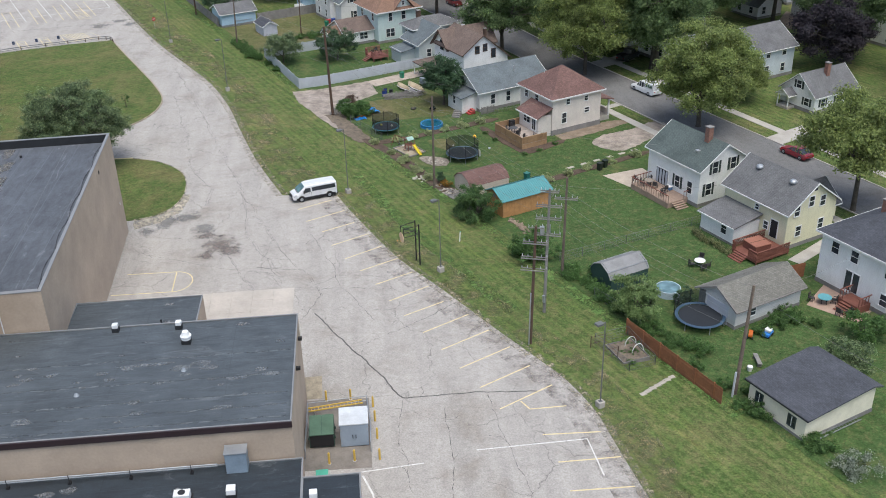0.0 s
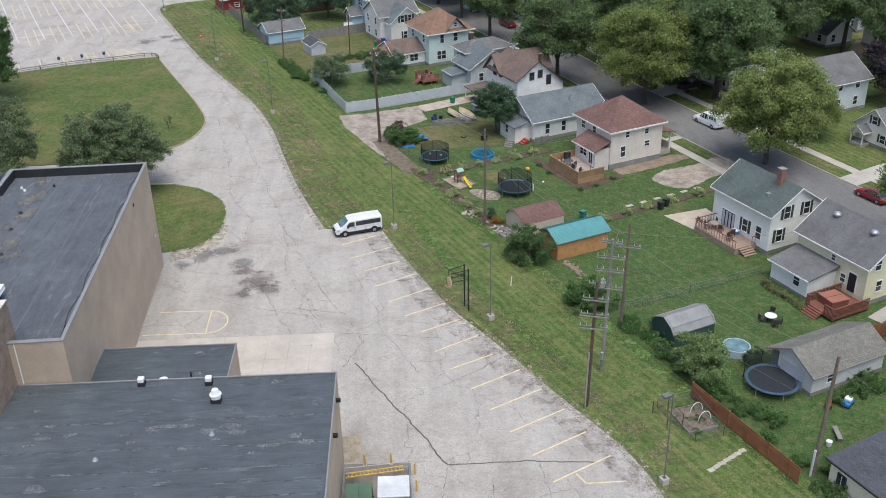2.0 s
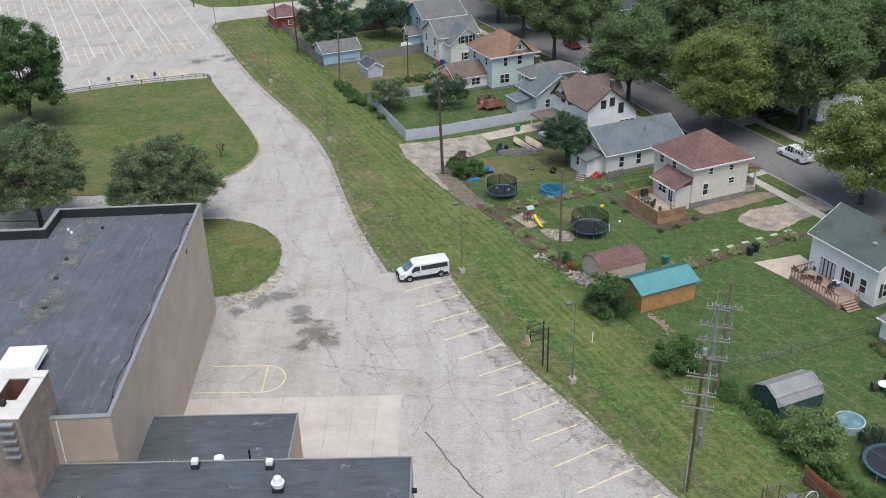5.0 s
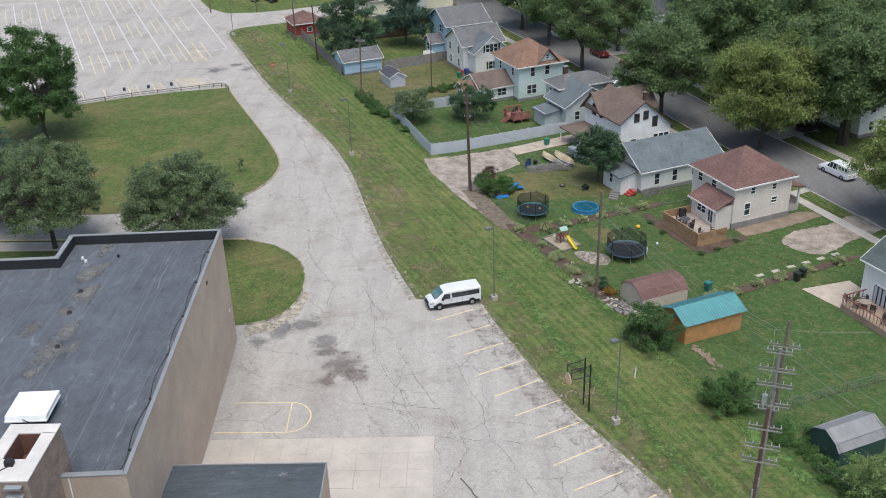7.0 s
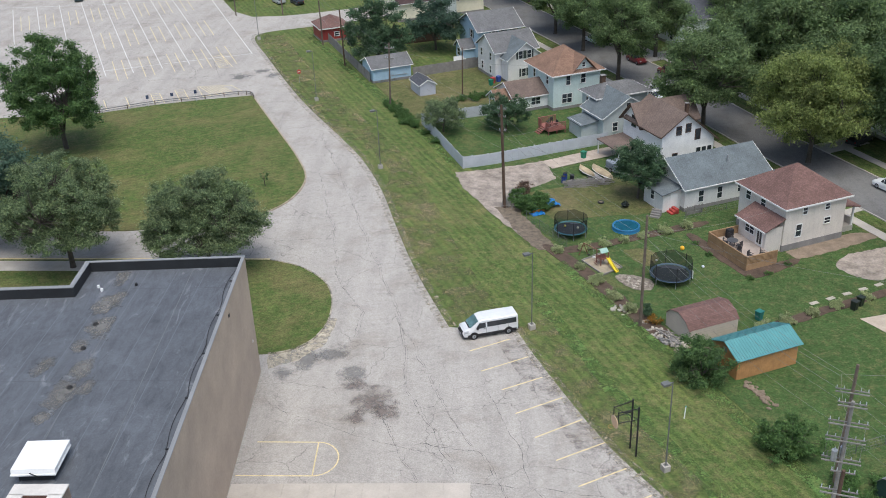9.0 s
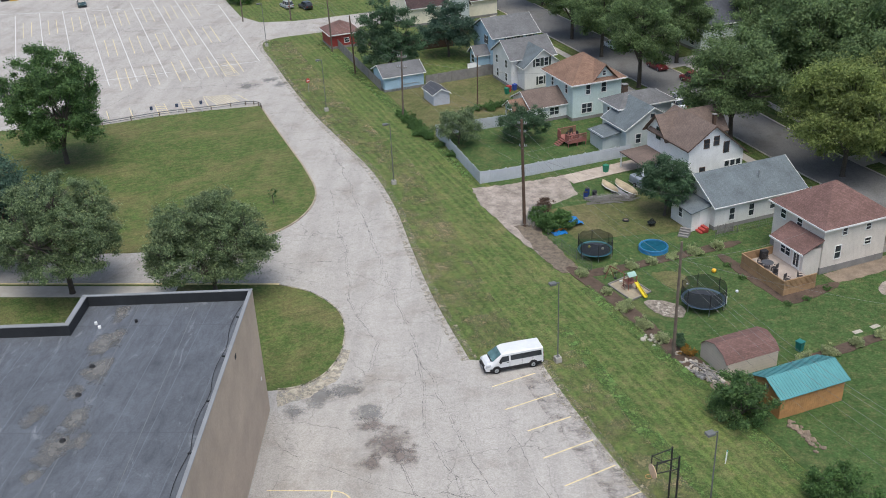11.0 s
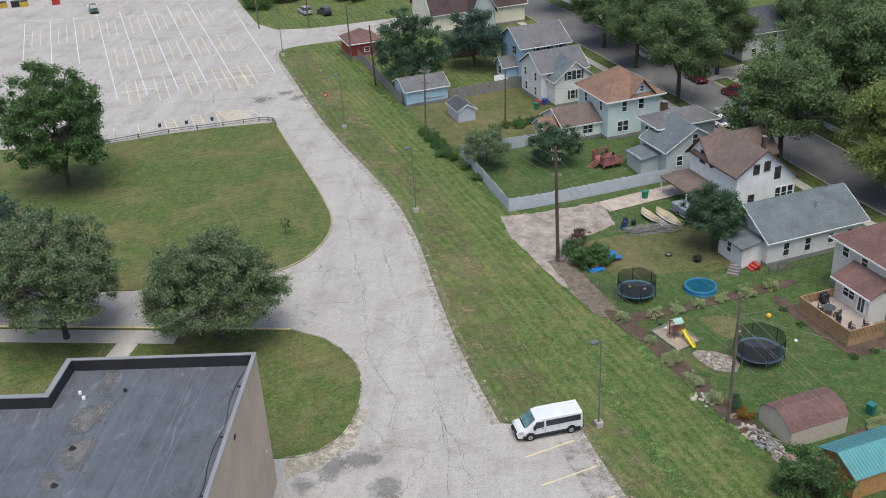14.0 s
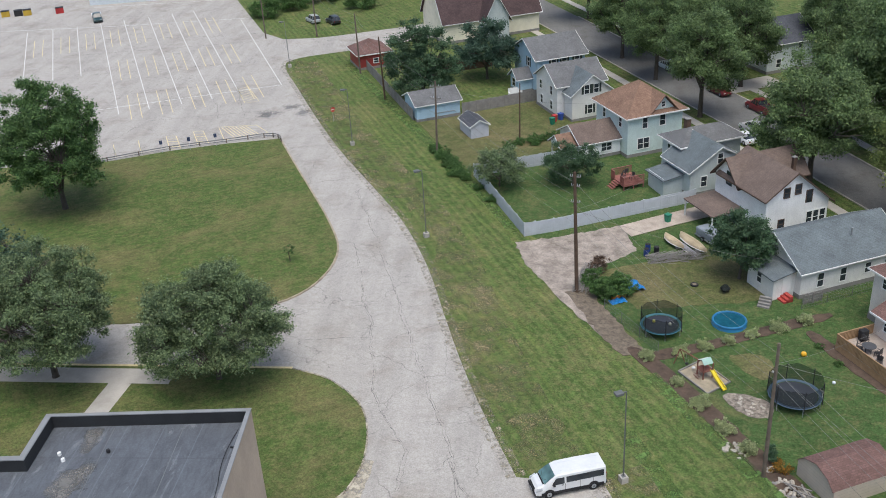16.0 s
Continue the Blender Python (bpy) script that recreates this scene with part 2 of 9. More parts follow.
def membrane(name, c, along=(1, 0), seam=1.9, scuff=0.5):
    """Flat roof covering: seams at even steps, ponding rings, pale scuffs."""
    m = bpy.data.materials.new(name)
    n, l, p = nodes_of(m)
    w = place(n)
    base = ramp(n, l, noise_node(n, l, 0.22, 6, 0.7, w, 0.5), [(0.3, scaled(c, 0.75)), (0.55, c), (0.78, scaled(c, 1.25))])
    pale = ramp(n, l, noise_node(n, l, 0.5, 6, 0.7, mapped(n, l, w, (0.5, 1.6, 1) if along[0] else (1.6, 0.5, 1)), 1.0),
                [(0.58, grey(0)), (0.72, grey(scuff))])
    col = blend(n, l, pale, base, scaled((0.3, 0.31, 0.33), 1.0))
    smear = ramp(n, l, noise_node(n, l, 1.0, 6, 0.75, mapped(n, l, w, (0.45, 1.5, 1) if along[0] else (1.5, 0.45, 1)), 0.6), [(0.34, grey(0.72)), (0.5, grey(1.0)), (0.66, grey(1.2))])
    col = blend(n, l, 1.0, col, smear, "MULTIPLY")
    sep = n.new("ShaderNodeSeparateXYZ")
    l.new(w, sep.inputs[0])
    for axis, step, lo, tone in (("Y" if along[0] else "X", seam, 0.025, 1.6), ("X" if along[0] else "Y", seam * 5.3, 0.006, 0.6)):
        k = n.new("ShaderNodeMath")
        k.operation = "DIVIDE"
        l.new(sep.outputs[axis], k.inputs[0])
        k.inputs[1].default_value = step
        f = n.new("ShaderNodeMath")
        f.operation = "FRACT"
        l.new(k.outputs[0], f.inputs[0])
        line = ramp(n, l, f.outputs[0], [(0.0, grey(0.5)), (lo, grey(0.42)), (lo * 1.4, grey(0))])
        col = blend(n, l, line, col, scaled(c, tone))
    gr = ramp(n, l, noise_node(n, l, 7.0, 4, 0.7, w), [(0.3, grey(0.82)), (0.7, grey(1.08))])
    l.new(blend(n, l, 1.0, col, gr, "MULTIPLY"), p.inputs["Base Color"])
    p.inputs["Roughness"].default_value = 0.7
    relief(n, l, p, noise_node(n, l, 3.0, 4, 0.7, w), 0.25, 0.03)
    return m


def glassy(name, c, rough=0.08):
    m = bpy.data.materials.new(name)
    n, l, p = nodes_of(m)
    a = ramp(n, l, noise_node(n, l, 0.8, 2, 0.5, place(n)), [(0.35, scaled(c, 0.6)), (0.65, scaled(c, 1.4))])
    l.new(a, p.inputs["Base Color"])
    p.inputs["Roughness"].default_value = rough
    p.inputs["Specular IOR Level"].default_value = 0.6
    return m


def paint(name, c, rough=0.3, metal=0.0):
    m = surface(name, c, rough, metal, 0.9, 5.0, 0.07, 0.02, 0.5)
    p = m.node_tree.nodes["Principled BSDF"]
    p.inputs["Coat Weight"].default_value = 0.4
    return m


M_GRASS = grass("mown grass", (0.05, 0.09, 0.024), (0.11, 0.158, 0.048), (0.225, 0.19, 0.095), 0.4, 0.12, radians(-YAW))
M_LAWN = grass("school lawn", (0.05, 0.088, 0.024), (0.094, 0.138, 0.04), (0.185, 0.155, 0.075), 0.7, 0.05, radians(62))
M_YARD = grass("green yard grass", (0.035, 0.074, 0.022), (0.068, 0.118, 0.038), (0.165, 0.15, 0.07), 0.32)
M_DRY = grass("dry yard grass", (0.06, 0.083, 0.028), (0.108, 0.124, 0.044), (0.2, 0.16, 0.088), 0.8)
M_ASPHALT = asphalt("bleached asphalt", (0.376, 0.352, 0.324), 0.7, 0.24, radians(-YAW))
M_STREET = asphalt("street asphalt", (0.17, 0.168, 0.165), 0.3, 0.2, radians(-YAW))
M_CONCRETE = surface("concrete", (0.44, 0.41, 0.37), 0.9, coarse=0.4, fine=8, amp=0.2)
M_SAND = surface("worn sandy verge", (0.38, 0.32, 0.23), 0.95, coarse=1.2, fine=10, amp=0.35)
M_GRAVEL = surface("gravel", (0.39, 0.33, 0.28), 0.95, coarse=0.7, fine=5, amp=0.5, bump=1.0)
M_MULCH = surface("brown mulch", (0.11, 0.075, 0.055), 0.95, coarse=1.2, fine=9, amp=0.45, bump=1.0)
M_DIRT = surface("packed earth", (0.26, 0.2, 0.15), 0.95, coarse=0.8, fine=8, amp=0.35, bump=0.6)
M_YELLOW = ragged(surface("worn yellow line paint", (0.7, 0.58, 0.33), 0.8, coarse=2.0, fine=12, amp=0.25), 3.0, 0.22, 0.4)
M_DRYEDGE = ragged(grass("dull dry edge grass", (0.1, 0.11, 0.05), (0.17, 0.165, 0.08), (0.3, 0.25, 0.15), 0.9), 0.4, 0.44, 0.7)
M_SANDY = ragged(surface("loose sand and grit", (0.47, 0.42, 0.33), 0.95, coarse=1.2, fine=6, amp=0.4), 0.9, 0.36, 0.56)
M_VERGE = ragged(surface("dry trodden verge", (0.34, 0.3, 0.215), 0.95, coarse=1.5, fine=7, amp=0.4), 1.5, 0.46, 0.7)
M_EDGEGRIT = ragged(surface("pinkish edge grit", (0.3, 0.255, 0.23), 0.95, coarse=1.2, fine=7, amp=0.35), 0.7, 0.46, 0.8)
M_LUSH = ragged(grass("rank green edge grass", (0.06, 0.12, 0.035), (0.12, 0.2, 0.06), (0.2, 0.2, 0.08), 0.2), 0.7, 0.38, 0.6)
M_POND = soft_blot(surface("dried puddle silt", (0.2, 0.195, 0.185), 0.85, coarse=1.2, fine=5, amp=0.3), 1.4, 0.5, 1.3)
M_MIX = surface("rubble and leaf litter", (0.2, 0.16, 0.12), 0.95, coarse=1.5, fine=5, amp=0.5, bump=1.0)
M_PALE = ragged(surface("pale roof scuff", (0.19, 0.2, 0.21), 0.8, coarse=1.5, fine=6, amp=0.3), 1.4, 0.4, 0.62)
M_WHITELINE = ragged(surface("worn white line paint", (0.66, 0.65, 0.62), 0.8, coarse=2.0, fine=12, amp=0.2), 3.0, 0.28, 0.45)
M_TARBOLD = surface("tar crack filler", (0.13, 0.125, 0.115), 0.8, coarse=1.0, fine=6, amp=0.4)
M_TAR = ragged(surface("open crack", (0.19, 0.183, 0.17), 0.8, coarse=1.0, fine=6, amp=0.4), 1.1, 0.4, 0.68)
M_STAIN = soft_blot(surface("brown oil stain", (0.25, 0.21, 0.19), 0.9, coarse=1.4, fine=7, amp=0.4), 1.6, 0.55, 1.25)
M_BLOCK = surface("tan masonry", (0.46, 0.37, 0.29), 0.85, coarse=0.25, fine=5, amp=0.16)
M_COPING = surface("grey metal coping", (0.23, 0.235, 0.24), 0.5, amp=0.1)
M_DARKMETAL = surface("black flashing", (0.025, 0.027, 0.03), 0.6, amp=0.3)
M_REDTRIM = surface("dark red fascia", (0.034, 0.02, 0.023), 0.6, amp=0.2)
M_ROOF_A = membrane("grey gym roof membrane", (0.092, 0.101, 0.116), (0, 1), 2.6, 0.5)
M_ROOF_B = membrane("black roof membrane", (0.068, 0.081, 0.092), (1, 0), 1.62, 0.3)
M_ROOF_C = membrane("wet black roof membrane", (0.022, 0.031, 0.04), (1, 0), 1.6, 0.25)
M_SEAM = surface("roof seam tape", (0.14, 0.147, 0.155), 0.7, amp=0.15)
M_WHITEMETAL = surface("white enamelled metal", (0.75, 0.76, 0.76), 0.45, amp=0.1)
M_STEEL = surface("galvanised steel", (0.42, 0.44, 0.46), 0.45, 0.6, amp=0.15)
M_BLACK = surface("black rubber", (0.018, 0.018, 0.02), 0.7, amp=0.2)
M_WOODPOLE = surface("weathered pole wood", (0.16, 0.125, 0.1), 0.9, coarse=1.5, fine=12, amp=0.3)
M_GREYPOLE = surface("silvered pole wood", (0.24, 0.23, 0.215), 0.9, coarse=1.5, fine=12, amp=0.25)
M_BROWNPOLE = surface("creosoted pole wood", (0.11, 0.07, 0.05), 0.9, coarse=1.5, fine=12, amp=0.3)
M_BARK = surface("tree bark", (0.1, 0.085, 0.07), 0.95, coarse=2.0, fine=9, amp=0.4, bump=0.8)
M_GLASS = glassy("dark window glass", (0.035, 0.042, 0.05))
M_TRIM = surface("white trim paint", (0.76, 0.76, 0.74), 0.6, amp=0.07)
M_SHUTTER = surface("dark green shutter paint", (0.035, 0.05, 0.045), 0.6, amp=0.15)
M_FOUND = surface("grey foundation", (0.25, 0.24, 0.23), 0.9, amp=0.25)
M_BRICK = surface("red brick", (0.28, 0.15, 0.115), 0.9, coarse=3, fine=9, amp=0.3)
M_CEDAR = surface("orange-stained cedar", (0.52, 0.27, 0.11), 0.8, coarse=1.5, fine=8, amp=0.22)
M_DECK = surface("natural deck boards", (0.38, 0.24, 0.13), 0.8, coarse=1.2, fine=8, amp=0.25)
M_REDDECK = surface("red-brown deck stain", (0.22, 0.085, 0.06), 0.8, coarse=1.2, fine=8, amp=0.25)
M_GREYWOOD = surface("weathered grey fence wood", (0.25, 0.235, 0.22), 0.9, coarse=1.2, fine=8, amp=0.25)
M_VINYL = surface("pale grey vinyl fence", (0.47, 0.5, 0.54), 0.55, amp=0.12)
M_REDFENCE = surface("rust-stained fence wood", (0.3, 0.125, 0.06), 0.85, coarse=1.2, fine=8, amp=0.25)

L_OAK = leafage("street tree leaves", (0.07, 0.114, 0.05), (0.235, 0.32, 0.135))
L_LIME = leafage("light green leaves", (0.1, 0.14, 0.045), (0.35, 0.4, 0.135))
L_DARK = leafage("dark green leaves", (0.038, 0.082, 0.045), (0.13, 0.205, 0.11))
L_GREY = leafage("grey-green leaves", (0.058, 0.094, 0.048), (0.29, 0.36, 0.185))
L_MAPLE = leafage("maple leaves", (0.036, 0.08, 0.03), (0.16, 0.265, 0.09))
L_BLUE = leafage("blue-green leaves", (0.04, 0.08, 0.058), (0.12, 0.19, 0.135))
L_PURPLE = leafage("purple leaves", (0.023, 0.019, 0.027), (0.076, 0.061, 0.076))
L_CREAM = leafage("cream-edged shrub leaves", (0.2, 0.235, 0.1), (0.54, 0.57, 0.32))
L_BUSH = leafage("hedge leaves", (0.046, 0.1, 0.03), (0.15, 0.26, 0.08))


# mesh tools
def bm_new():
    return bmesh.new()


def box(bm, x0, x1, y0, y1, z0, z1, bevel=0.0):
    r = bmesh.ops.create_cube(bm, size=1.0, matrix=Matrix.LocRotScale(((x0 + x1) / 2, (y0 + y1) / 2, (z0 + z1) / 2), None,
                                                                     (abs(x1 - x0), abs(y1 - y0), abs(z1 - z0))))
    if bevel:
        es = list({e for v in r["verts"] for e in v.link_edges})
        bmesh.ops.bevel(bm, geom=es, offset=bevel, segments=2, affect="EDGES", profile=0.6)
    return bm


def rod(bm, a, b, r0, r1=None, seg=8):
    a, b = Vector(a), Vector(b)
    r1 = r0 if r1 is None else r1
    q = (b - a).to_track_quat("Z", "Y")
    m = Matrix.LocRotScale((a + b) / 2, q, None)
    bmesh.ops.create_cone(bm, cap_ends=True, segments=seg, radius1=r0, radius2=r1, depth=(b - a).length, matrix=m)
    return bm


def link(name, bm, material):
    me = bpy.data.meshes.new(name)
    bm.normal_update()
    bm.to_mesh(me)
    bm.free()
    me.materials.append(material)
    return new(name, me)


def part(name, bm, material, parent, label=""):
    ob = link(name, bm, material)
    ob.parent = parent
    if label:
        ob["label"] = label
    return ob


def thing(name, m, label, category, group="", kind=""):
    e = new(name)
    e.matrix_world = m
    return tagged(e, label, category, group, kind)


def ds_pose(d, s, turn=0.0, z=0.0):
    v = at(d, s)
    return pose(v.x, v.y, v.z + z, 0, 0, YAW + turn)


def unit_uv(me):
    """Lay a metre-true UV over each face: u level, v up its slope."""
    uv = me.uv_layers.new(name="UVMap")
    for poly in me.polygons:
        nrm = poly.normal
        u = Vector((-nrm.y, nrm.x, 0))
        u = u.normalized() if u.length > 1e-4 else Vector((1, 0, 0))
        v = nrm.cross(u)
        for li in poly.loop_indices:
            co = me.vertices[me.loops[li].vertex_index].co
            uv.data[li].uv = (co.dot(u), co.dot(v))


def curve_points(pts, steps=6, closed=True):
    """A smooth line through the control points."""
    out, k = [], len(pts)
    for i in range(k if closed else k - 1):
        p0, p1, p2, p3 = (pts[(i + j) % k] if closed else pts[min(max(i + j, 0), k - 1)] for j in (-1, 0, 1, 2))
        for q in range(steps):
            t = q / steps
            out.append(tuple(0.5 * (2 * b + (c - a) * t + (2 * a - 5 * b + 4 * c - d) * t * t + (3 * b - a - 3 * c + d) * t ** 3)
                             for a, b, c, d in zip(p0, p1, p2, p3)))
    if not closed:
        out.append(tuple(pts[-1]))
    return out


def sheet(name, outline, lift, material, label="", category="ground", fine=4.0, thick=0.05, kind="structure", parent=None, jag=0.0):
    """A flat piece of ground with an edge, laid over the lie of the land."""
    rj = random.Random(len(outline) * 7 + int(outline[0][0] * 10))
    full = []
    jag *= 0.55
    for a, b in zip(outline, list(outline[1:]) + [outline[0]]):
        k = max(1, math.ceil(math.dist(a, b) / (0.7 if jag else 2.5))) if (fine or jag) else 1
        full += [(a[0] + (b[0] - a[0]) * i / k + rj.uniform(-jag, jag), a[1] + (b[1] - a[1]) * i / k + rj.uniform(-jag, jag)) for i in range(k)]
    outline = full
    n0 = len(outline)
    pts = [Vector(p) for p in outline]
    if fine:
        xs, ys = [p[0] for p in outline], [p[1] for p in outline]
        i0, i1, j0, j1 = (math.floor(v / fine) for v in (min(xs), max(xs), min(ys), max(ys)))
        pts += [Vector((i * fine + 0.13, j * fine + 0.07)) for i in range(i0, i1 + 2) for j in range(j0, j1 + 2)]
    vo, _, fo, *_ = geometry.delaunay_2d_cdt(pts, [(i, (i + 1) % n0) for i in range(n0)], [], 1, 1e-4)
    bm = bm_new()
    vs = [bm.verts.new((v.x, v.y, 0)) for v in vo]
    for f in fo:
        bm.faces.new([vs[i] for i in f])
    bmesh.ops.delete(bm, geom=[v for v in bm.verts if not v.link_faces], context="VERTS")
    if bm.faces and sum(fc.calc_area() * (1 if (fc.verts[1].co - fc.verts[0].co).cross(fc.verts[2].co - fc.verts[0].co).z > 0 else -1) for fc in bm.faces) < 0:
        bmesh.ops.reverse_faces(bm, faces=bm.faces[:])
    for v in bm.verts:
        v.co.z = ground_z(v.co.x, v.co.y) + lift
    r = bmesh.ops.extrude_edge_only(bm, edges=[e for e in bm.edges if e.is_boundary])
    for v in r["geom"]:
        if isinstance(v, bmesh.types.BMVert):
            v.co.z -= thick
    ob = link(name, bm, material)
    if parent is not None:
        ob.parent = parent
        return ob
    return tagged(ob, label, category, kind=kind)


def sheet_ds(name, outline, lift, material, *a, **k):
    return sheet(name, [tuple(at(d, s)[:2]) for d, s in outline], lift, material, *a, **k)


def tube(name, pts, r, material, seg=5):
    """One bent tube along a line of points."""
    pts = [Vector(p) for p in pts]
    bm = bm_new()
    rows = []
    for i, c in enumerate(pts):
        t = (pts[min(i + 1, len(pts) - 1)] - pts[max(i - 1, 0)]).normalized()
        u = t.cross(Vector((0, 0, 1)))
        u = u.normalized() if u.length > 1e-3 else Vector((1, 0, 0))
        v = u.cross(t)
        rows.append([bm.verts.new(c + (u * math.cos(a) + v * math.sin(a)) * r) for a in (k * math.tau / seg for k in range(seg))])
    for a, b in zip(rows, rows[1:]):
        for i in range(seg):
            bm.faces.new((a[i], a[(i + 1) % seg], b[(i + 1) % seg], b[i]))
    bm.faces.new(rows[0][::-1])
    bm.faces.new(rows[-1])
    return bm


# ground: one sheet to the horizon
def build_ground():
    bm = bm_new()
    xs = [-2500, -900, -400, -220] + [-150 + 2.5 * i for i in range(121)] + [220, 400, 900, 2500]
    ys = [-2500, -900, -300, -100, -40] + [0 + 2.5 * i for i in range(125)] + [380, 500, 900, 2500]
    rows = [[bm.verts.new((x, y, ground_z(x, y))) for x in xs] for y in ys]
    for j in range(len(ys) - 1):
        for i in range(len(xs) - 1):
            bm.faces.new((rows[j][i], rows[j][i + 1], rows[j + 1][i + 1], rows[j + 1][i]))
    return tagged(link("ground", bm, M_GRASS), "mown strip of patchy green and dry grass", "grass", kind="structure")


build_ground()

LOT_EDGE = [(-4.6, 25), (-2.3, 32), (-0.8, 36.5), (-0.25, 41), (-0.65, 46), (-1.2, 51.5), (-1.8, 59), (-2.6, 67), (-2.1, 78), (-1.6, 83.2), (-1.6, 84.6), (-2.8, 86.2)]
ROAD_EDGE = [(-7.4, 87.2), (-6.9, 92.5), (-6.3, 97.7), (-5.35, 103.4), (-4.15, 109.5), (-2.3, 118.7), (-1.3, 128.6), (-1.5, 137.6), (-2.2, 152.4),
             (-2.0, 166), (-1.4, 179.6), (-0.8, 190.5), (1.8, 194.2), (10.6, 195), (42, 195.4)]
lot_outline = ([tuple(at(d, s)[:2]) for d, s in [(-40, 10), (-14, 10)] + curve_points(LOT_EDGE, 4, False) + [(-6.4, 86.6)]
                + curve_points(ROAD_EDGE, 4, False) + [(42, 204.5), (25, 204.5), (9, 205.2), (2.8, 207), (0.2, 213), (0.3, 262)]]
               + plan([(-150, 255), (-150, 108.3), (-150, 104.7), (-25.6, 104.7), (-25.6, 40)]))
lot = sheet("parking_lot", lot_outline, 0.03, M_ASPHALT, "bleached cracked asphalt of the school lot and drive", "asphalt", 6.0)

ISLAND = plan([(-40.0, 158.6), (-36.0, 150.1), (-32.0, 141.8), (-28.6, 134.5), (-26.3, 127.9), (-27.0, 122.1), (-30.0, 117.7), (-36, 114.6)])
island = plan([(-90, 147), (-62.9, 150.8), (-55.2, 154.3), (-47.6, 156.8)]) + curve_points(ISLAND, 4, False) + plan([(-46, 113.2), (-62, 113.0), (-90, 113)])
sheet("lawn_island", island, 0.12, M_LAWN, "broad school lawn browning in patches", "lawn", 6.0, 0.12)
KERB2 = plan([(-27.1, 106.6), (-24, 105.5), (-21.5, 103.6), (-19.7, 101.2), (-18.9, 98.0), (-18.95, 94.6), (-20.1, 91.6), (-22.2, 89.9), (-24.0, 89.5)])
k2 = curve_points(KERB2, 4, False)
sheet("lawn_corner", plan([(-120, 106.6)]) + k2 + plan([(-24.6, 89.4), (-120, 89.4)]), 0.10, M_LAWN, "shaded lawn beside the gym wall", "lawn", 6.0, 0.1)
sheet("sandy_verge", k2[-14:] + plan([(-23.7, 87.2), (-20.9, 88.6), (-18.6, 91.2), (-18.0, 95.2)]), 0.05, M_SANDY, "bare sandy verge round the lawn corner", "verge", 2.5, jag=.22)


def ribbon(name, pts, width, z, material, parent=None, label="", category="", height=0.0, kind="structure", step=2.0):
    """A strip of even width along a line on the ground, with an optional raised height."""
    line = []
    for a, b in zip(pts, pts[1:]):
        a, b = Vector(a[:2]), Vector(b[:2])
        k = max(1, int((b - a).length / step))
        line += [a.lerp(b, i / k) for i in range(k)]
    line.append(Vector(pts[-1][:2]))
    bm = bm_new()
    prev = None
    for i, c in enumerate(line):
        t = (line[min(i + 1, len(line) - 1)] - line[max(i - 1, 0)]).normalized()
        nv = Vector((-t.y, t.x)) * width / 2
        g0 = ground_z(c.x, c.y)
        row = [bm.verts.new((c.x + nv.x, c.y + nv.y, g0 + z - 0.02)), bm.verts.new((c.x + nv.x, c.y + nv.y, g0 + z + height)),
               bm.verts.new((c.x - nv.x, c.y - nv.y, g0 + z + height)), bm.verts.new((c.x - nv.x, c.y - nv.y, g0 + z - 0.02))]
        if prev:
            for q in range(3):
                bm.faces.new((prev[q], prev[q + 1], row[q + 1], row[q]))
        prev = row
    bmesh.ops.recalc_face_normals(bm, faces=bm.faces[:])
    ob = link(name, bm, material)
    if parent is not None:
        ob.parent = parent
        return ob
    return tagged(ob, label, category, kind=kind)


def ds_line(pts):
    return [tuple(at(d, s)[:2]) for d, s in pts]


ribbon("kerb", curve_points(ISLAND, 4, False), 0.22, 0.03, M_SAND, None, "low crumbling concrete kerb edging the lawn", "kerb", 0.13)
ribbon("kerb", k2, 0.15, 0.03, M_SANDY, None, "low pale concrete kerb round the lawn corner", "kerb", 0.13)
ribbon("kerb", plan([(-90, 106.7), (-27.1, 106.7)]), 0.25, 0.03, M_YELLOW, None, "yellow-painted kerb along the drive", "kerb", 0.13)
ribbon("pavement", plan([(-90, 105.2), (-38, 105.2)]), 2.4, 0.11, M_CONCRETE, None, "concrete walk beside the drive", "pavement", 0.02)
ribbon("pavement", plan([(-42.6, 104.2), (-44.5, 92)]), 2.2, 0.10, M_CONCRETE, None, "concrete walk to the building", "pavement", 0.02)

# courtyard slab: panels with joints
slab = thing("courtyard_slab", pose(0, 0, 0), "pale jointed concrete pad against the building", "concrete", kind="structure")
slab_me = None
M_SLAB = surface("buff concrete slab", (0.47, 0.425, 0.375), 0.9, coarse=0.35, fine=6, amp=0.16)
for i in range(9):
    for j in range(9):
        x0, y0 = -24.45 + i * 2.122, 51.65 + j * 2.13
        if slab_me is None:
            ob = part("panel", box(bm_new(), 0, 2.108, 0, 2.116, -0.05, 0.09, 0.008), M_SLAB, slab)
            slab_me = ob.data
        else:
            ob = new("panel", slab_me)
            ob.parent = slab
        ob.location = (x0, y0, 0.003 * ((i * 5 + j * 3) % 4))


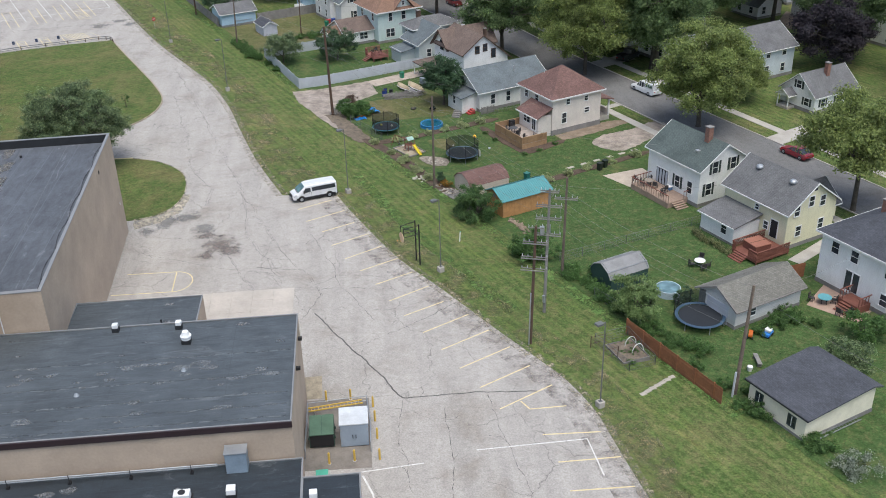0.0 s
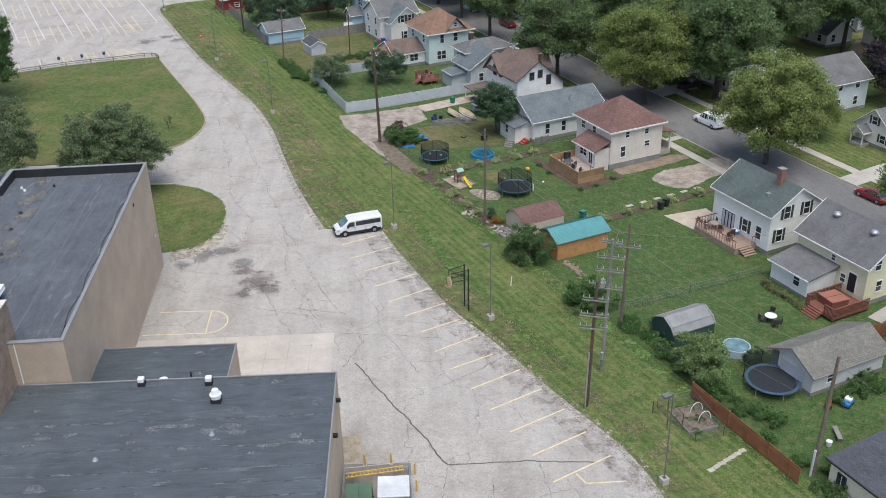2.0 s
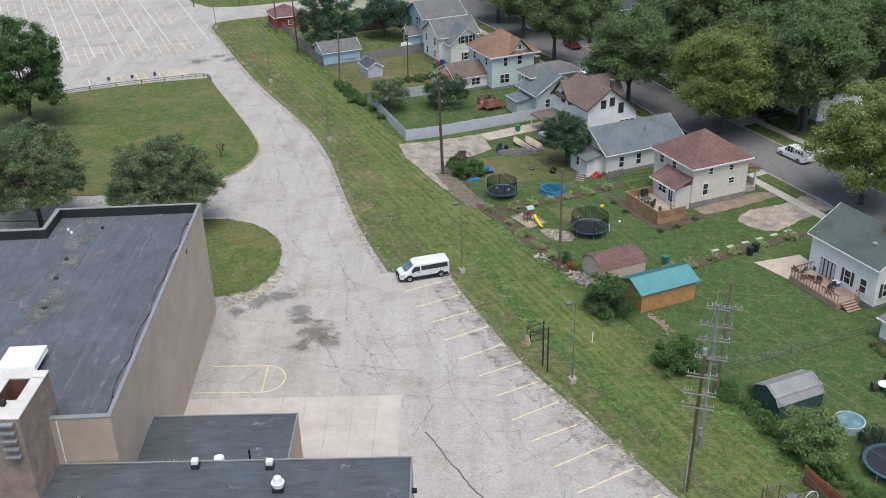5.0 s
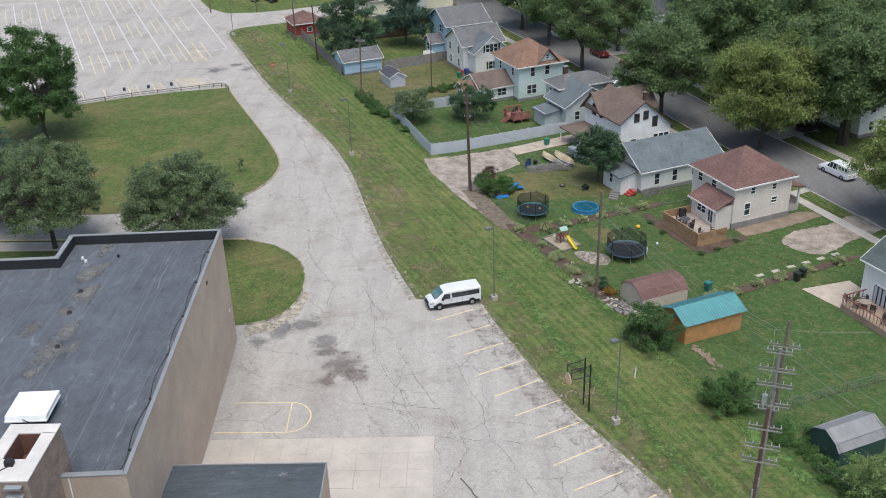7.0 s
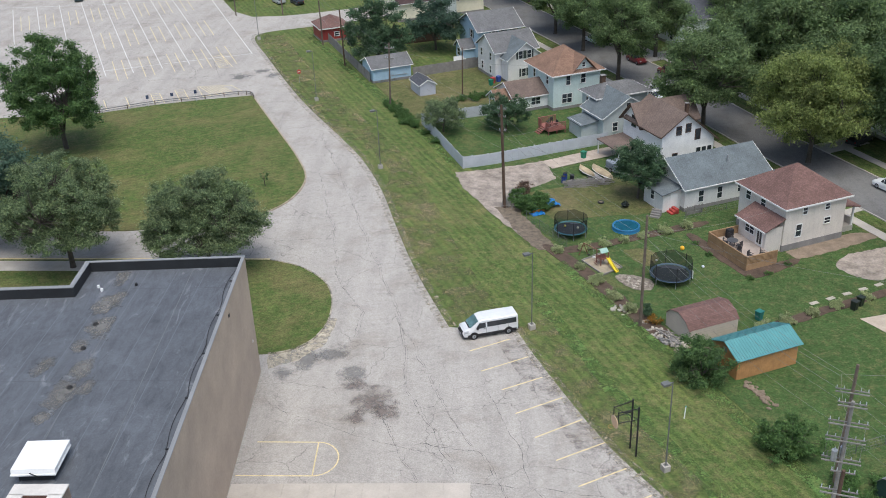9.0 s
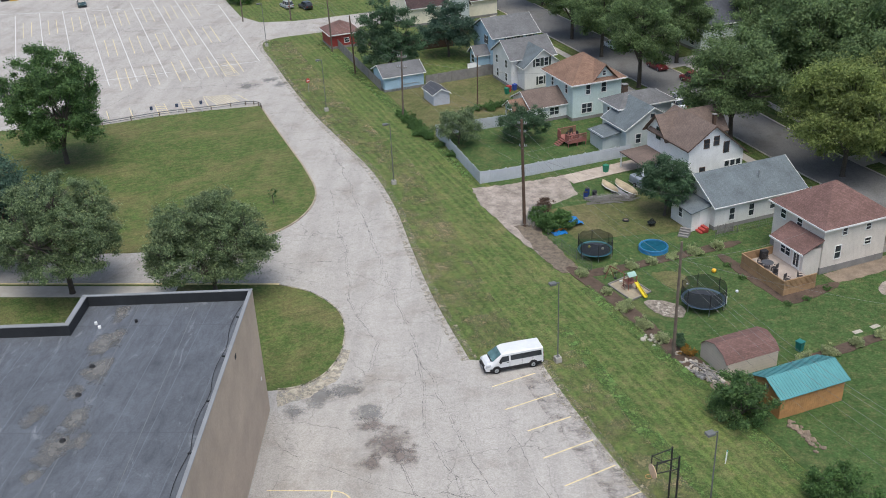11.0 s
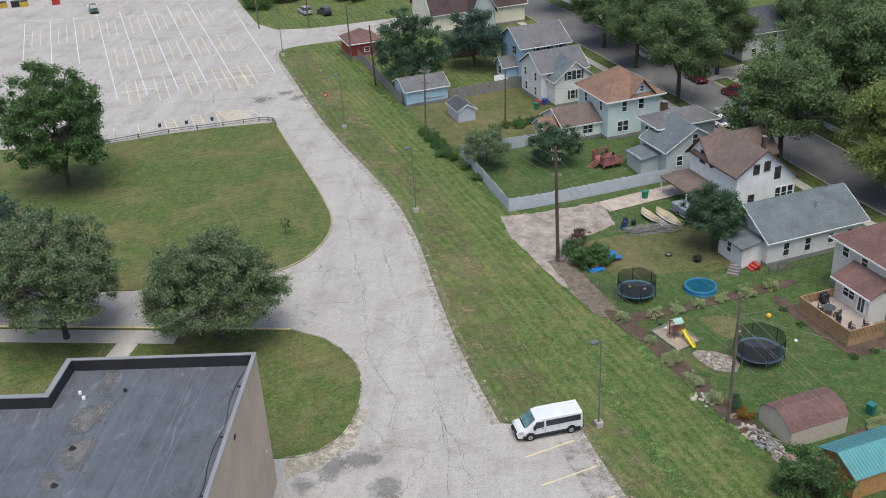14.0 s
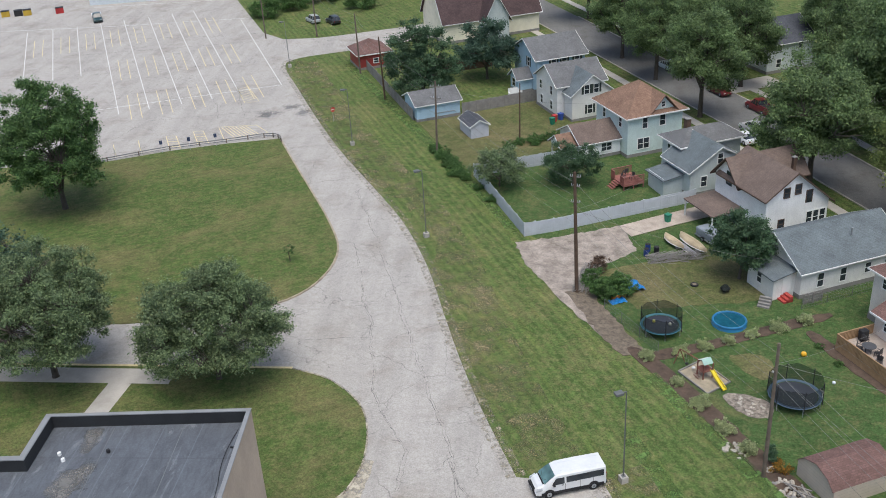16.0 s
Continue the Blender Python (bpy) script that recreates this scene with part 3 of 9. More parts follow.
# school building
def walled_block(parent, x0, x1, y0, y1, z1, roof_mat, parapet, inner, coping=M_COPING):
    """Four walls with a parapet, its inner lining, coping, and the roof deck below its top."""
    t = 0.06
    rz = z1 - parapet
    for a in ((x0, x1, y0, y0 + t), (x0, x1, y1 - t, y1), (x0, x0 + t, y0 + t, y1 - t), (x1 - t, x1, y0 + t, y1 - t)):
        part("wall", box(bm_new(), *a, -0.3, z1 - 0.1), M_BLOCK, parent)
        part("coping", box(bm_new(), a[0] - 0.03, a[1] + 0.03, a[2] - 0.03, a[3] + 0.03, z1 - 0.1, z1, 0.02), coping, parent, "grey metal coping")
    e = 0.04
    for a in ((x0 + t, x1 - t, y0 + t, y0 + t + e), (x0 + t, x1 - t, y1 - t - e, y1 - t), (x0 + t, x0 + t + e, y0 + t + e, y1 - t - e), (x1 - t - e, x1 - t, y0 + t + e, y1 - t - e)):
        part("flashing", box(bm_new(), *a, rz - 0.05, z1 - 0.13), inner, parent)
    part("roof", box(bm_new(), x0 + t, x1 - t, y0 + t, y1 - t, rz - 0.3, rz), roof_mat, parent)


gym = thing("gymnasium", pose(-25.28, 86.75, 0, 0, 0, 2.5), "tall tan masonry gymnasium with a dark flat roof", "building")
GYM_WALLS = ((-14.1, 0, -0.22, 0), (-0.22, 0, -35.0, -0.22), (-60, -0.22, -35.0, -34.65), (-14.1, -13.75, -4.4, -0.22), (-60, -13.75, -4.75, -4.4), (-60, -59.65, -34.65, -4.75))
for a in GYM_WALLS:
    part("wall", box(bm_new(), *a, -0.3, 12.28), M_BLOCK, gym)
    part("coping", box(bm_new(), a[0] - .04, a[1] + .04, a[2] - .04, a[3] + .04, 12.28, 12.36, .02), M_COPING, gym, "grey metal coping")
for a in ((-13.75, -.22, -.27, -.221), (-.27, -.221, -34.65, -.27), (-59.6, -.27, -34.649, -34.6), (-13.749, -13.7, -4.75, -.27), (-59.6, -13.7, -4.8, -4.751)):
    part("flashing", box(bm_new(), *a, 11.3, 12.27), M_DARKMETAL, gym, "black roof flashing")
part("roof", box(bm_new(), -13.74, -.23, -4.76, -.23, 11.0, 11.4), M_ROOF_A, gym)
part("roof", box(bm_new(), -59.64, -.23, -34.64, -4.76, 11.0, 11.4), M_ROOF_A, gym)
wing = thing("school_wing", pose(0, 0, 0), "tan school wing with a black flat roof and dark red fascia", "building")
walled_block(wing, -60, -3.6, 37.2, 51.5, 8.7, M_ROOF_B, 0.12, M_ROOF_B)
part("fascia", box(bm_new(), -60, -3.55, 37.04, 37.14, 8.18, 8.68, 0.02), M_REDTRIM, wing, "dark red fascia board")
annex = thing("annex", pose(0, 0, 0), "low flat-roofed link block of the school", "building")
walled_block(annex, -24.1, -12.8, 51.55, 60.4, 6.0, M_ROOF_B, 0.10, M_ROOF_B)
low = thing("low_wing", pose(0, 0, 0), "lowest school wing with a black flat roof", "building")
walled_block(low, -60, -3.05, 8, 37.0, 5.5, M_ROOF_C, 0.10, M_ROOF_C)
walled_block(low, -3.05, 1.0, 8, 34.9, 5.49, M_ROOF_C, 0.10, M_ROOF_C)
stack = thing("chimney_stack", pose(0, 0, 0), "square tan masonry chimney with a pale concrete cap", "chimney")
cx0, cx1, cy0, cy1, cz = -30.9, -27.8, 47.9, 53.2, 15.1
M_STACK = surface("weathered brown chimney brick", (0.33, 0.25, 0.2), 0.9, coarse=0.9, fine=5, amp=0.35, bump=0.6)
M_LINING = surface("dark red lining brick", (0.17, 0.085, 0.065), 0.9, coarse=3, fine=9, amp=0.3)
M_CAP = surface("pale chimney cap", (0.6, 0.57, 0.53), 0.85, amp=0.15)
for a in ((cx0, cx1, cy0, cy0 + 1.9), (cx0, cx1, cy1 - .85, cy1), (cx0, cx0 + .8, cy0 + 1.9, cy1 - .85), (cx1 - .8, cx1, cy0 + 1.9, cy1 - .85)):
    part("side", box(bm_new(), *a, 0, cz), M_STACK, stack)
    part("cap", box(bm_new(), a[0] - .04, a[1] + .04, a[2] - .04, a[3] + .04, cz, cz + .1, .02), M_CAP, stack, "pale concrete cap")
part("flue", box(bm_new(), cx0 + .8, cx1 - .8, cy0 + 1.9, cy1 - .85, cz - 1.6, cz - 1.5), M_LINING, stack)
for a in ((cx0 + .8, cx0 + .86, cy0 + 1.96, cy1 - .91), (cx1 - .86, cx1 - .8, cy0 + 1.96, cy1 - .91), (cx0 + .8, cx1 - .8, cy0 + 1.9, cy0 + 1.96), (cx0 + .8, cx1 - .8, cy1 - .91, cy1 - .85)):
    part("lining", box(bm_new(), *a, cz - 1.5, cz + .02), M_LINING, stack, "dark red brick lining")


# houses
def house_part(name, parent, pts_faces, material, label="", uv=False):
    pts, faces = pts_faces
    me = bpy.data.meshes.new(name)
    me.from_pydata(pts, [], faces)
    bm = bm_new()
    bm.from_mesh(me)
    bmesh.ops.recalc_face_normals(bm, faces=bm.faces[:])
    bm.to_mesh(me)
    bm.free()
    if uv:
        unit_uv(me)
    me.materials.append(material)
    ob = new(name, me)
    ob.parent = parent
    if label:
        ob["label"] = label
    return ob


def slab_from(poly, thick):
    """A plate from a polygon, thickened straight down."""
    k = len(poly)
    pts = [tuple(p) for p in poly] + [(p[0], p[1], p[2] - thick) for p in poly]
    faces = [tuple(range(k)), tuple(range(2 * k - 1, k - 1, -1))] + [(i, (i + 1) % k, k + (i + 1) % k, k + i) for i in range(k)]
    return pts, faces


def gable_block(h, x0, x1, y0, y1, z0, eave, ridge, axis, wall, roof, over=0.4, trim=M_TRIM, found=0.5, peak=None, far_eave=None):
    """Walls and a gabled roof; the ridge runs along axis, off the middle where peak says so, with a lower eave beyond it."""
    cx, cy = (x0 + x1) / 2 if peak is None else peak, (y0 + y1) / 2
    low = eave if far_eave is None else far_eave
    if axis == "y":
        for yy, s in ((y0, 1), (y1, -1)):
            house_part("wall", h, prism([(x0, yy, z0), (x1, yy, z0), (x1, yy, low), (cx, yy, ridge - 0.12), (x0, yy, eave)], (0, 0.2 * s, 0)), wall)
        for xx, s in ((x0, 1), (x1, -1)):
            part("wall", box(bm_new(), min(xx, xx + .2 * s), max(xx, xx + .2 * s), y0 + .2, y1 - .2, z0, eave if xx == x0 else low), wall, h)
        for s in (-1, 1):
            k = (ridge - eave) / (cx - x0) if s < 0 else (ridge - low) / (x1 - cx)
            ex = x0 - over if s < 0 else x1 + over
            ez = (eave if s < 0 else low) - k * over
            house_part("roof", h, slab_from([(cx, y0 - over, ridge), (ex, y0 - over, ez), (ex, y1 + over, ez), (cx, y1 + over, ridge)], 0.14), roof, "", True)
            part("gutter", box(bm_new(), min(ex, ex + s * .08), max(ex, ex + s * .08), y0 - over, y1 + over, ez - .17, ez - .03, .02), trim, h)
            for yy in (y0 - over, y1 + over):
                o = -.05 if yy < cy else .05
                house_part("bargeboard", h, prism([(cx, yy, ridge + .02), (ex, yy, ez + .02), (ex, yy, ez - .15), (cx, yy, ridge - .15)], (0, o, 0)), trim)
    else:
        for xx, s in ((x0, 1), (x1, -1)):
            house_part("wall", h, prism([(xx, y0, z0), (xx, y1, z0), (xx, y1, eave), (xx, cy, ridge - 0.12), (xx, y0, eave)], (0.2 * s, 0, 0)), wall)
        for yy, s in ((y0, 1), (y1, -1)):
            part("wall", box(bm_new(), x0 + .2, x1 - .2, min(yy, yy + .2 * s), max(yy, yy + .2 * s), z0, eave), wall, h)
        k = (ridge - eave) / (cy - y0)
        for s in (-1, 1):
            ey = cy + s * ((y1 - y0) / 2 + over)
            ez = eave - k * over
            house_part("roof", h, slab_from([(x0 - over, cy, ridge), (x0 - over, ey, ez), (x1 + over, ey, ez), (x1 + over, cy, ridge)], 0.14), roof, "", True)
            part("gutter", box(bm_new(), x0 - over, x1 + over, min(ey, ey + s * .08), max(ey, ey + s * .08), ez - .17, ez - .03, .02), trim, h)
            for xx in (x0 - over, x1 + over):
                o = -.05 if xx < cx else .05
                house_part("bargeboard", h, prism([(xx, cy, ridge + .02), (xx, ey, ez + .02), (xx, ey, ez - .15), (xx, cy, ridge - .15)], (o, 0, 0)), trim)
    if found:
        part("foundation", box(bm_new(), x0 - .04, x1 + .04, y0 - .04, y1 + .04, z0 - .6, z0 + found), M_FOUND, h)


def prism(poly, shift):
    k = len(poly)
    pts = [tuple(p) for p in poly] + [tuple(a + b for a, b in zip(p, shift)) for p in poly]
    faces = [tuple(range(k)), tuple(range(2 * k - 1, k - 1, -1))] + [(i, (i + 1) % k, k + (i + 1) % k, k + i) for i in range(k)]
    return pts, faces


def hip_block(h, x0, x1, y0, y1, z0, eave, ridge, wall, roof, over=0.5, trim=M_TRIM, found=0.5, run=None):
    for a in ((x0, x1, y0, y0 + .2), (x0, x1, y1 - .2, y1), (x0, x0 + .2, y0 + .2, y1 - .2), (x1 - .2, x1, y0 + .2, y1 - .2)):
        part("wall", box(bm_new(), *a, z0, eave), wall, h)
    X0, X1, Y0, Y1 = x0 - over, x1 + over, y0 - over, y1 + over
    w, dp = X1 - X0, Y1 - Y0
    e = min(w, dp) / 2 if run is None else run
    if w >= dp:
        r0, r1 = (X0 + e, (Y0 + Y1) / 2, ridge), (X1 - e, (Y0 + Y1) / 2, ridge)
        polys = [[(X0, Y0, eave), (X1, Y0, eave), r1, r0], [(X1, Y1, eave), (X0, Y1, eave), r0, r1], [(X0, Y1, eave), (X0, Y0, eave), r0], [(X1, Y0, eave), (X1, Y1, eave), r1]]
    else:
        r0, r1 = ((X0 + X1) / 2, Y0 + e, ridge), ((X0 + X1) / 2, Y1 - e, ridge)
        polys = [[(X0, Y1, eave), (X0, Y0, eave), r0, r1], [(X1, Y0, eave), (X1, Y1, eave), r1, r0], [(X0, Y0, eave), (X1, Y0, eave), r0], [(X1, Y1, eave), (X0, Y1, eave), r1]]
    for poly in polys:
        house_part("roof", h, slab_from(poly, 0.12), roof, "", True)
    for a in ((X0 - .06, X1 + .06, Y0 - .06, Y0), (X0 - .06, X1 + .06, Y1, Y1 + .06), (X0 - .06, X0, Y0, Y1), (X1, X1 + .06, Y0, Y1)):
        part("gutter", box(bm_new(), *a, eave - .2, eave - .01), trim, h)
    part("soffit", box(bm_new(), X0, X1, Y0, Y1, eave - .2, eave - .13), trim, h)
    if found:
        part("foundation", box(bm_new(), x0 - .04, x1 + .04, y0 - .04, y1 + .04, z0 - .6, z0 + found), M_FOUND, h)


def window(h, side, pos, along, z, w=0.9, ht=1.4, shutters=None, trim=M_TRIM, cross=True):
    """A sash window on a wall: side is x-, x+, y- or y+; pos the wall's plane."""
    s = -1 if side[1] == "-" else 1

    def bx(a0, a1, b0, b1, o0, o1):
        lo, hi = sorted((pos + s * o0, pos + s * o1))
        return box(bm_new(), lo, hi, a0, a1, b0, b1) if side[0] == "x" else box(bm_new(), a0, a1, lo, hi, b0, b1)
    win = part("window", bx(along - w / 2, along + w / 2, z, z + ht, 0.0, 0.03), M_GLASS, h, "dark glazed sash window")
    f = 0.09
    part("frame", bx(along - w / 2 - f, along + w / 2 + f, z + ht, z + ht + f, 0, 0.07), trim, win)
    part("sill", bx(along - w / 2 - f, along + w / 2 + f, z - f, z, 0, 0.1), trim, win)
    for a in (along - w / 2 - f, along + w / 2):
        part("frame", bx(a, a + f, z, z + ht, 0, 0.07), trim, win)
    if cross:
        part("rail", bx(along - w / 2, along + w / 2, z + ht / 2 - .03, z + ht / 2 + .03, 0.03, 0.06), trim, win)
    if shutters:
        for a in (along - w / 2 - f - .36, along + w / 2 + f + .02):
            part("shutter", bx(a, a + .34, z - .05, z + ht + .05, 0, 0.05), shutters, win)
    return win


def door(h, side, pos, along, z, w=0.95, ht=2.05, material=M_TRIM, trim=M_TRIM):
    s = -1 if side[1] == "-" else 1

    def bx(a0, a1, b0, b1, o0, o1):
        lo, hi = sorted((pos + s * o0, pos + s * o1))
        return box(bm_new(), lo, hi, a0, a1, b0, b1) if side[0] == "x" else box(bm_new(), a0, a1, lo, hi, b0, b1)
    dr = part("door", bx(along - w / 2, along + w / 2, z, z + ht, 0, 0.04), material, h)
    part("frame", bx(along - w / 2 - .1, along + w / 2 + .1, z + ht, z + ht + .1, 0, .07), trim, dr)
    for a in (along - w / 2 - .1, along + w / 2):
        part("frame", bx(a, a + .1, z, z + ht, 0, .07), trim, dr)
    return dr


def flue(h, x, y, z0, z1, w=0.6, material=M_BRICK):
    c = part("chimney", box(bm_new(), x - w / 2, x + w / 2, y - w / 2, y + w / 2, z0, z1, .02), material, h, "square brick chimney")
    part("cap", box(bm_new(), x - w / 2 - .06, x + w / 2 + .06, y - w / 2 - .06, y + w / 2 + .06, z1, z1 + .1), M_FOUND, c)


def roof_vent(h, x, y, z, r=0.06, ht=0.5):
    part("vent_pipe", rod(bm_new(), (x, y, z - .3), (x, y, z + ht), r), M_STEEL, h)


# a house stands at its corner nearest the lot: local x runs to the street, local y along the row
def home(name, d0, s0, label, category="house", z=0.0):
    return thing(name, ds_pose(d0, s0, 0, z), label, category)


def lot_home(name, x, y, label, category="house", turn=0.0):
    """The same, for a building placed in world metres."""
    return thing(name, pose(x, y, ground_z(x, y), 0, 0, YAW + turn), label, category)


W_WHITE = siding("white clapboards", (0.86, 0.86, 0.84))
W_YELLOW = siding("pale yellow clapboards", (0.78, 0.74, 0.52))
W_PINK = siding("warm beige clapboards", (0.72, 0.66, 0.6))
W_BEIGE = siding("pale grey clapboards", (0.76, 0.75, 0.72))
W_GREY = siding("grey-green clapboards", (0.53, 0.58, 0.58))
W_MINT = siding("mint clapboards", (0.6, 0.71, 0.69))
W_BLUE = siding("light blue clapboards", (0.4, 0.56, 0.68))
W_LILAC = siding("pale lilac-grey clapboards", (0.5, 0.52, 0.58))
W_CREAM = surface("cream stucco", (0.78, 0.73, 0.59), 0.85, amp=0.15)
W_OLDWHITE = siding("dull white boards", (0.62, 0.62, 0.6), 0.2)
W_RED = siding("barn red boards", (0.3, 0.045, 0.04), 0.2)
W_SHED = siding("beige shed panels", (0.56, 0.5, 0.42), 0.3)
R_GREEN = shingle("grey-green shingles", (0.105, 0.13, 0.125), 0.09)
R_GREY = shingle("mid grey shingles", (0.165, 0.165, 0.168), 0.1)
R_DARK = shingle("charcoal shingles", (0.085, 0.09, 0.105))
R_RED = shingle("red-brown shingles", (0.19, 0.112, 0.098))
R_BROWN = shingle("brown shingles", (0.18, 0.135, 0.115), 0.08)
R_ORANGE = shingle("faded orange-brown shingles", (0.26, 0.16, 0.115))
R_MOSS = shingle("mossy grey shingles", (0.2, 0.193, 0.17))
R_BLUEGREY = shingle("blue-grey shingles", (0.15, 0.175, 0.187), 0.08)
R_PLUM = shingle("plum-brown shingles", (0.09, 0.06, 0.06))


def white_house():
    h = lot_home("house", 42.86, 85.74, "two-storey white house with grey-green roof and dark shutters")
    gable_block(h, 0, 7.6, 0, 9.4, 0, 5.15, 7.65, "y", W_WHITE, R_GREEN)
    for y in (1.6, 3.8):
        window(h, "x-", 0, y, 1.4, 0.8, 1.5, M_SHUTTER if y > 3 else None)
    win = window(h, "x-", 0, 6.6, 0.7, 2.2, 2.1, None, M_TRIM, False)
    for q in range(4):
        part("curtain", box(bm_new(), -.06, -.035, 5.6 + q * .55, 5.95 + q * .55, .8, 2.7), M_VINYL, win)
    for x, z in ((1.5, 1.4), (5.6, 1.4), (2.3, 4.1), (5.2, 4.1)):
        window(h, "y-", 0, x, z, 0.85, 1.5, M_SHUTTER)
    flue(h, 3.3, 2.6, 6.8, 9.0, 0.7)
    roof_vent(h, 1.7, 4.6, 6.2)
    part("roof_box", box(bm_new(), 1.4, 1.9, 2.3, 2.8, 6.0, 6.4, .03), M_STEEL, h)
    return h


def yellow_house():
    h = lot_home("house", 48.7, 73.72, "pale yellow house with a grey shingle roof")
    gable_block(h, 0, 7.5, 0, 9.6, 0, 4.85, 7.55, "y", W_YELLOW, R_GREY)
    for x, z in ((1.9, 1.4), (5.4, 1.5), (3.4, 4.7), (5.2, 4.4), (1.3, 4.0)):
        window(h, "y-", 0, x, z, 0.75, 1.2)
    part("vent", box(bm_new(), 3.45, 4.05, -.04, 0, 6.5, 6.9), M_GLASS, h)
    door(h, "x-", 0, 1.7, 1.0, 1.0, 2.1, M_BLACK)
    window(h, "x-", 0, 2.9, 1.6, 0.6, 0.9)
    window(h, "x-", 0, 4.5, 3.4, 0.5, 0.6)
    for y, r in ((7.3, .45), (2.3, .45)):
        bm = bm_new()
        bmesh.ops.create_uvsphere(bm, u_segments=16, v_segments=8, radius=r, matrix=Matrix.LocRotScale((2.7, y, 6.95), None, (1, 1, .7)))
        part("turbine_vent", bm, M_STEEL, h, "round metal turbine vent")
    gable_block(h, 7.9, 11.0, 2.5, 7.5, 0, 2.6, 4.6, "x", W_YELLOW, R_GREY)
    lean = lot_home("lean_to", 43.53, 75.62, "white one-storey lean-to with a grey roof", "house")
    for a in ((0, 3.92, 0, .2), (0, 3.92, 5.0, 5.2), (0, .2, .2, 5.0)):
        part("wall", box(bm_new(), *a, 0, 2.4), W_WHITE, lean)
    part("foundation", box(bm_new(), -.04, 3.9, -.04, 5.24, -.6, .3), M_FOUND, lean)
    house_part("roof", lean, slab_from([(-.35, -.35, 2.4), (3.93, -.35, 3.2), (3.93, 5.55, 3.2), (-.35, 5.55, 2.4)], .14), R_GREY, "", True)
    part("gutter", box(bm_new(), -.44, -.36, -.35, 5.55, 2.24, 2.38), M_TRIM, lean)
    window(lean, "x-", 0, 1.5, 1.0, 0.8, 1.2)
    return h


def corner_house():
    h = lot_home("house", 53.89, 56.86, "two-storey white house with a dark hipped roof")
    hip_block(h, 0, 9.5, 0, 11.1, 0, 6.0, 8.6, W_WHITE, R_DARK)
    for y, z in ((9.3, 4.1), (6.9, 4.1), (2.8, 4.1), (2.8, 1.1)):
        window(h, "x-", 0, y, z, 0.85, 1.25)
    for q in (6.3, 7.15):
        door(h, "x-", 0, q, .9, .8, 2.1, M_GLASS)
    flue(h, 6.5, 9.0, 6.5, 8.6, 0.7)
    roof_vent(h, 3.0, 8.5, 6.9)
    return h


def pink_house():
    h = lot_home("house", 30.04, 111.86, "two-storey beige house with a red-brown hipped roof")
    hip_block(h, 0, 8.62, 0, 8.25, 0, 5.6, 8.8, W_PINK, R_RED, 0.45, M_TRIM, 0.8)
    for y, z in ((6.6, 4.1), (3.9, 4.1)):
        window(h, "x-", 0, y, z, 0.8, 1.1)
    for x, z, w_, hh in ((2.7, 4.3, .6, .8), (5.9, 4.3, .6, .7), (2.1, 1.6, .75, 1.5), (6.1, 2.5, .8, .7)):
        window(h, "y-", 0, x, z, w_, hh)
    roof_vent(h, 2.4, 5.6, 7.1, .07, .7)
    # lower room behind, with its own roof
    for a in ((-2.3, 0, .2, .4), (-2.3, 0, 4.8, 5.0), (-2.3, -2.1, .4, 4.8)):
        part("wall", box(bm_new(), *a, 0, 3.2), W_PINK, h)
    house_part("roof", h, slab_from([(-2.7, -.15, 3.1), (-.02, -.15, 4.3), (-.02, 5.35, 4.3), (-2.7, 5.35, 3.1)], .13), R_RED, "", True)
    part("gutter", box(bm_new(), -2.78, -2.7, -.15, 5.35, 2.9, 3.08), M_TRIM, h)
    window(h, "x-", -2.3, 2.6, 1.75, 0.7, 1.0)
    window(h, "x-", -2.3, 3.4, 1.75, 0.7, 1.0)
    dr = door(h, "x-", -2.3, 1.2, .82, 1.0, 2.1, M_TRIM)
    for q in (.98, 1.42):
        part("pane", box(bm_new(), -2.36, -2.345, q - .17, q + .17, 1.1, 2.75), M_GLASS, dr)
    # street porch
    part("porch_floor", box(bm_new(), 8.62, 11.2, 1.0, 7.4, 0, .7), M_CONCRETE, h)
    house_part("porch_roof", h, slab_from([(8.64, .6, 3.9), (11.6, .6, 3.3), (11.6, 7.8, 3.3), (8.64, 7.8, 3.9)], .15), R_RED, "", True)
    for y in (1.1, 4.2, 7.2):
        part("porch_post", box(bm_new(), 10.9, 11.1, y - .1, y + .1, .7, 3.35), M_TRIM, h)
    part("porch_wall", box(bm_new(), 10.95, 11.1, 1.2, 7.2, .7, 1.6), W_PINK, h)
    return h


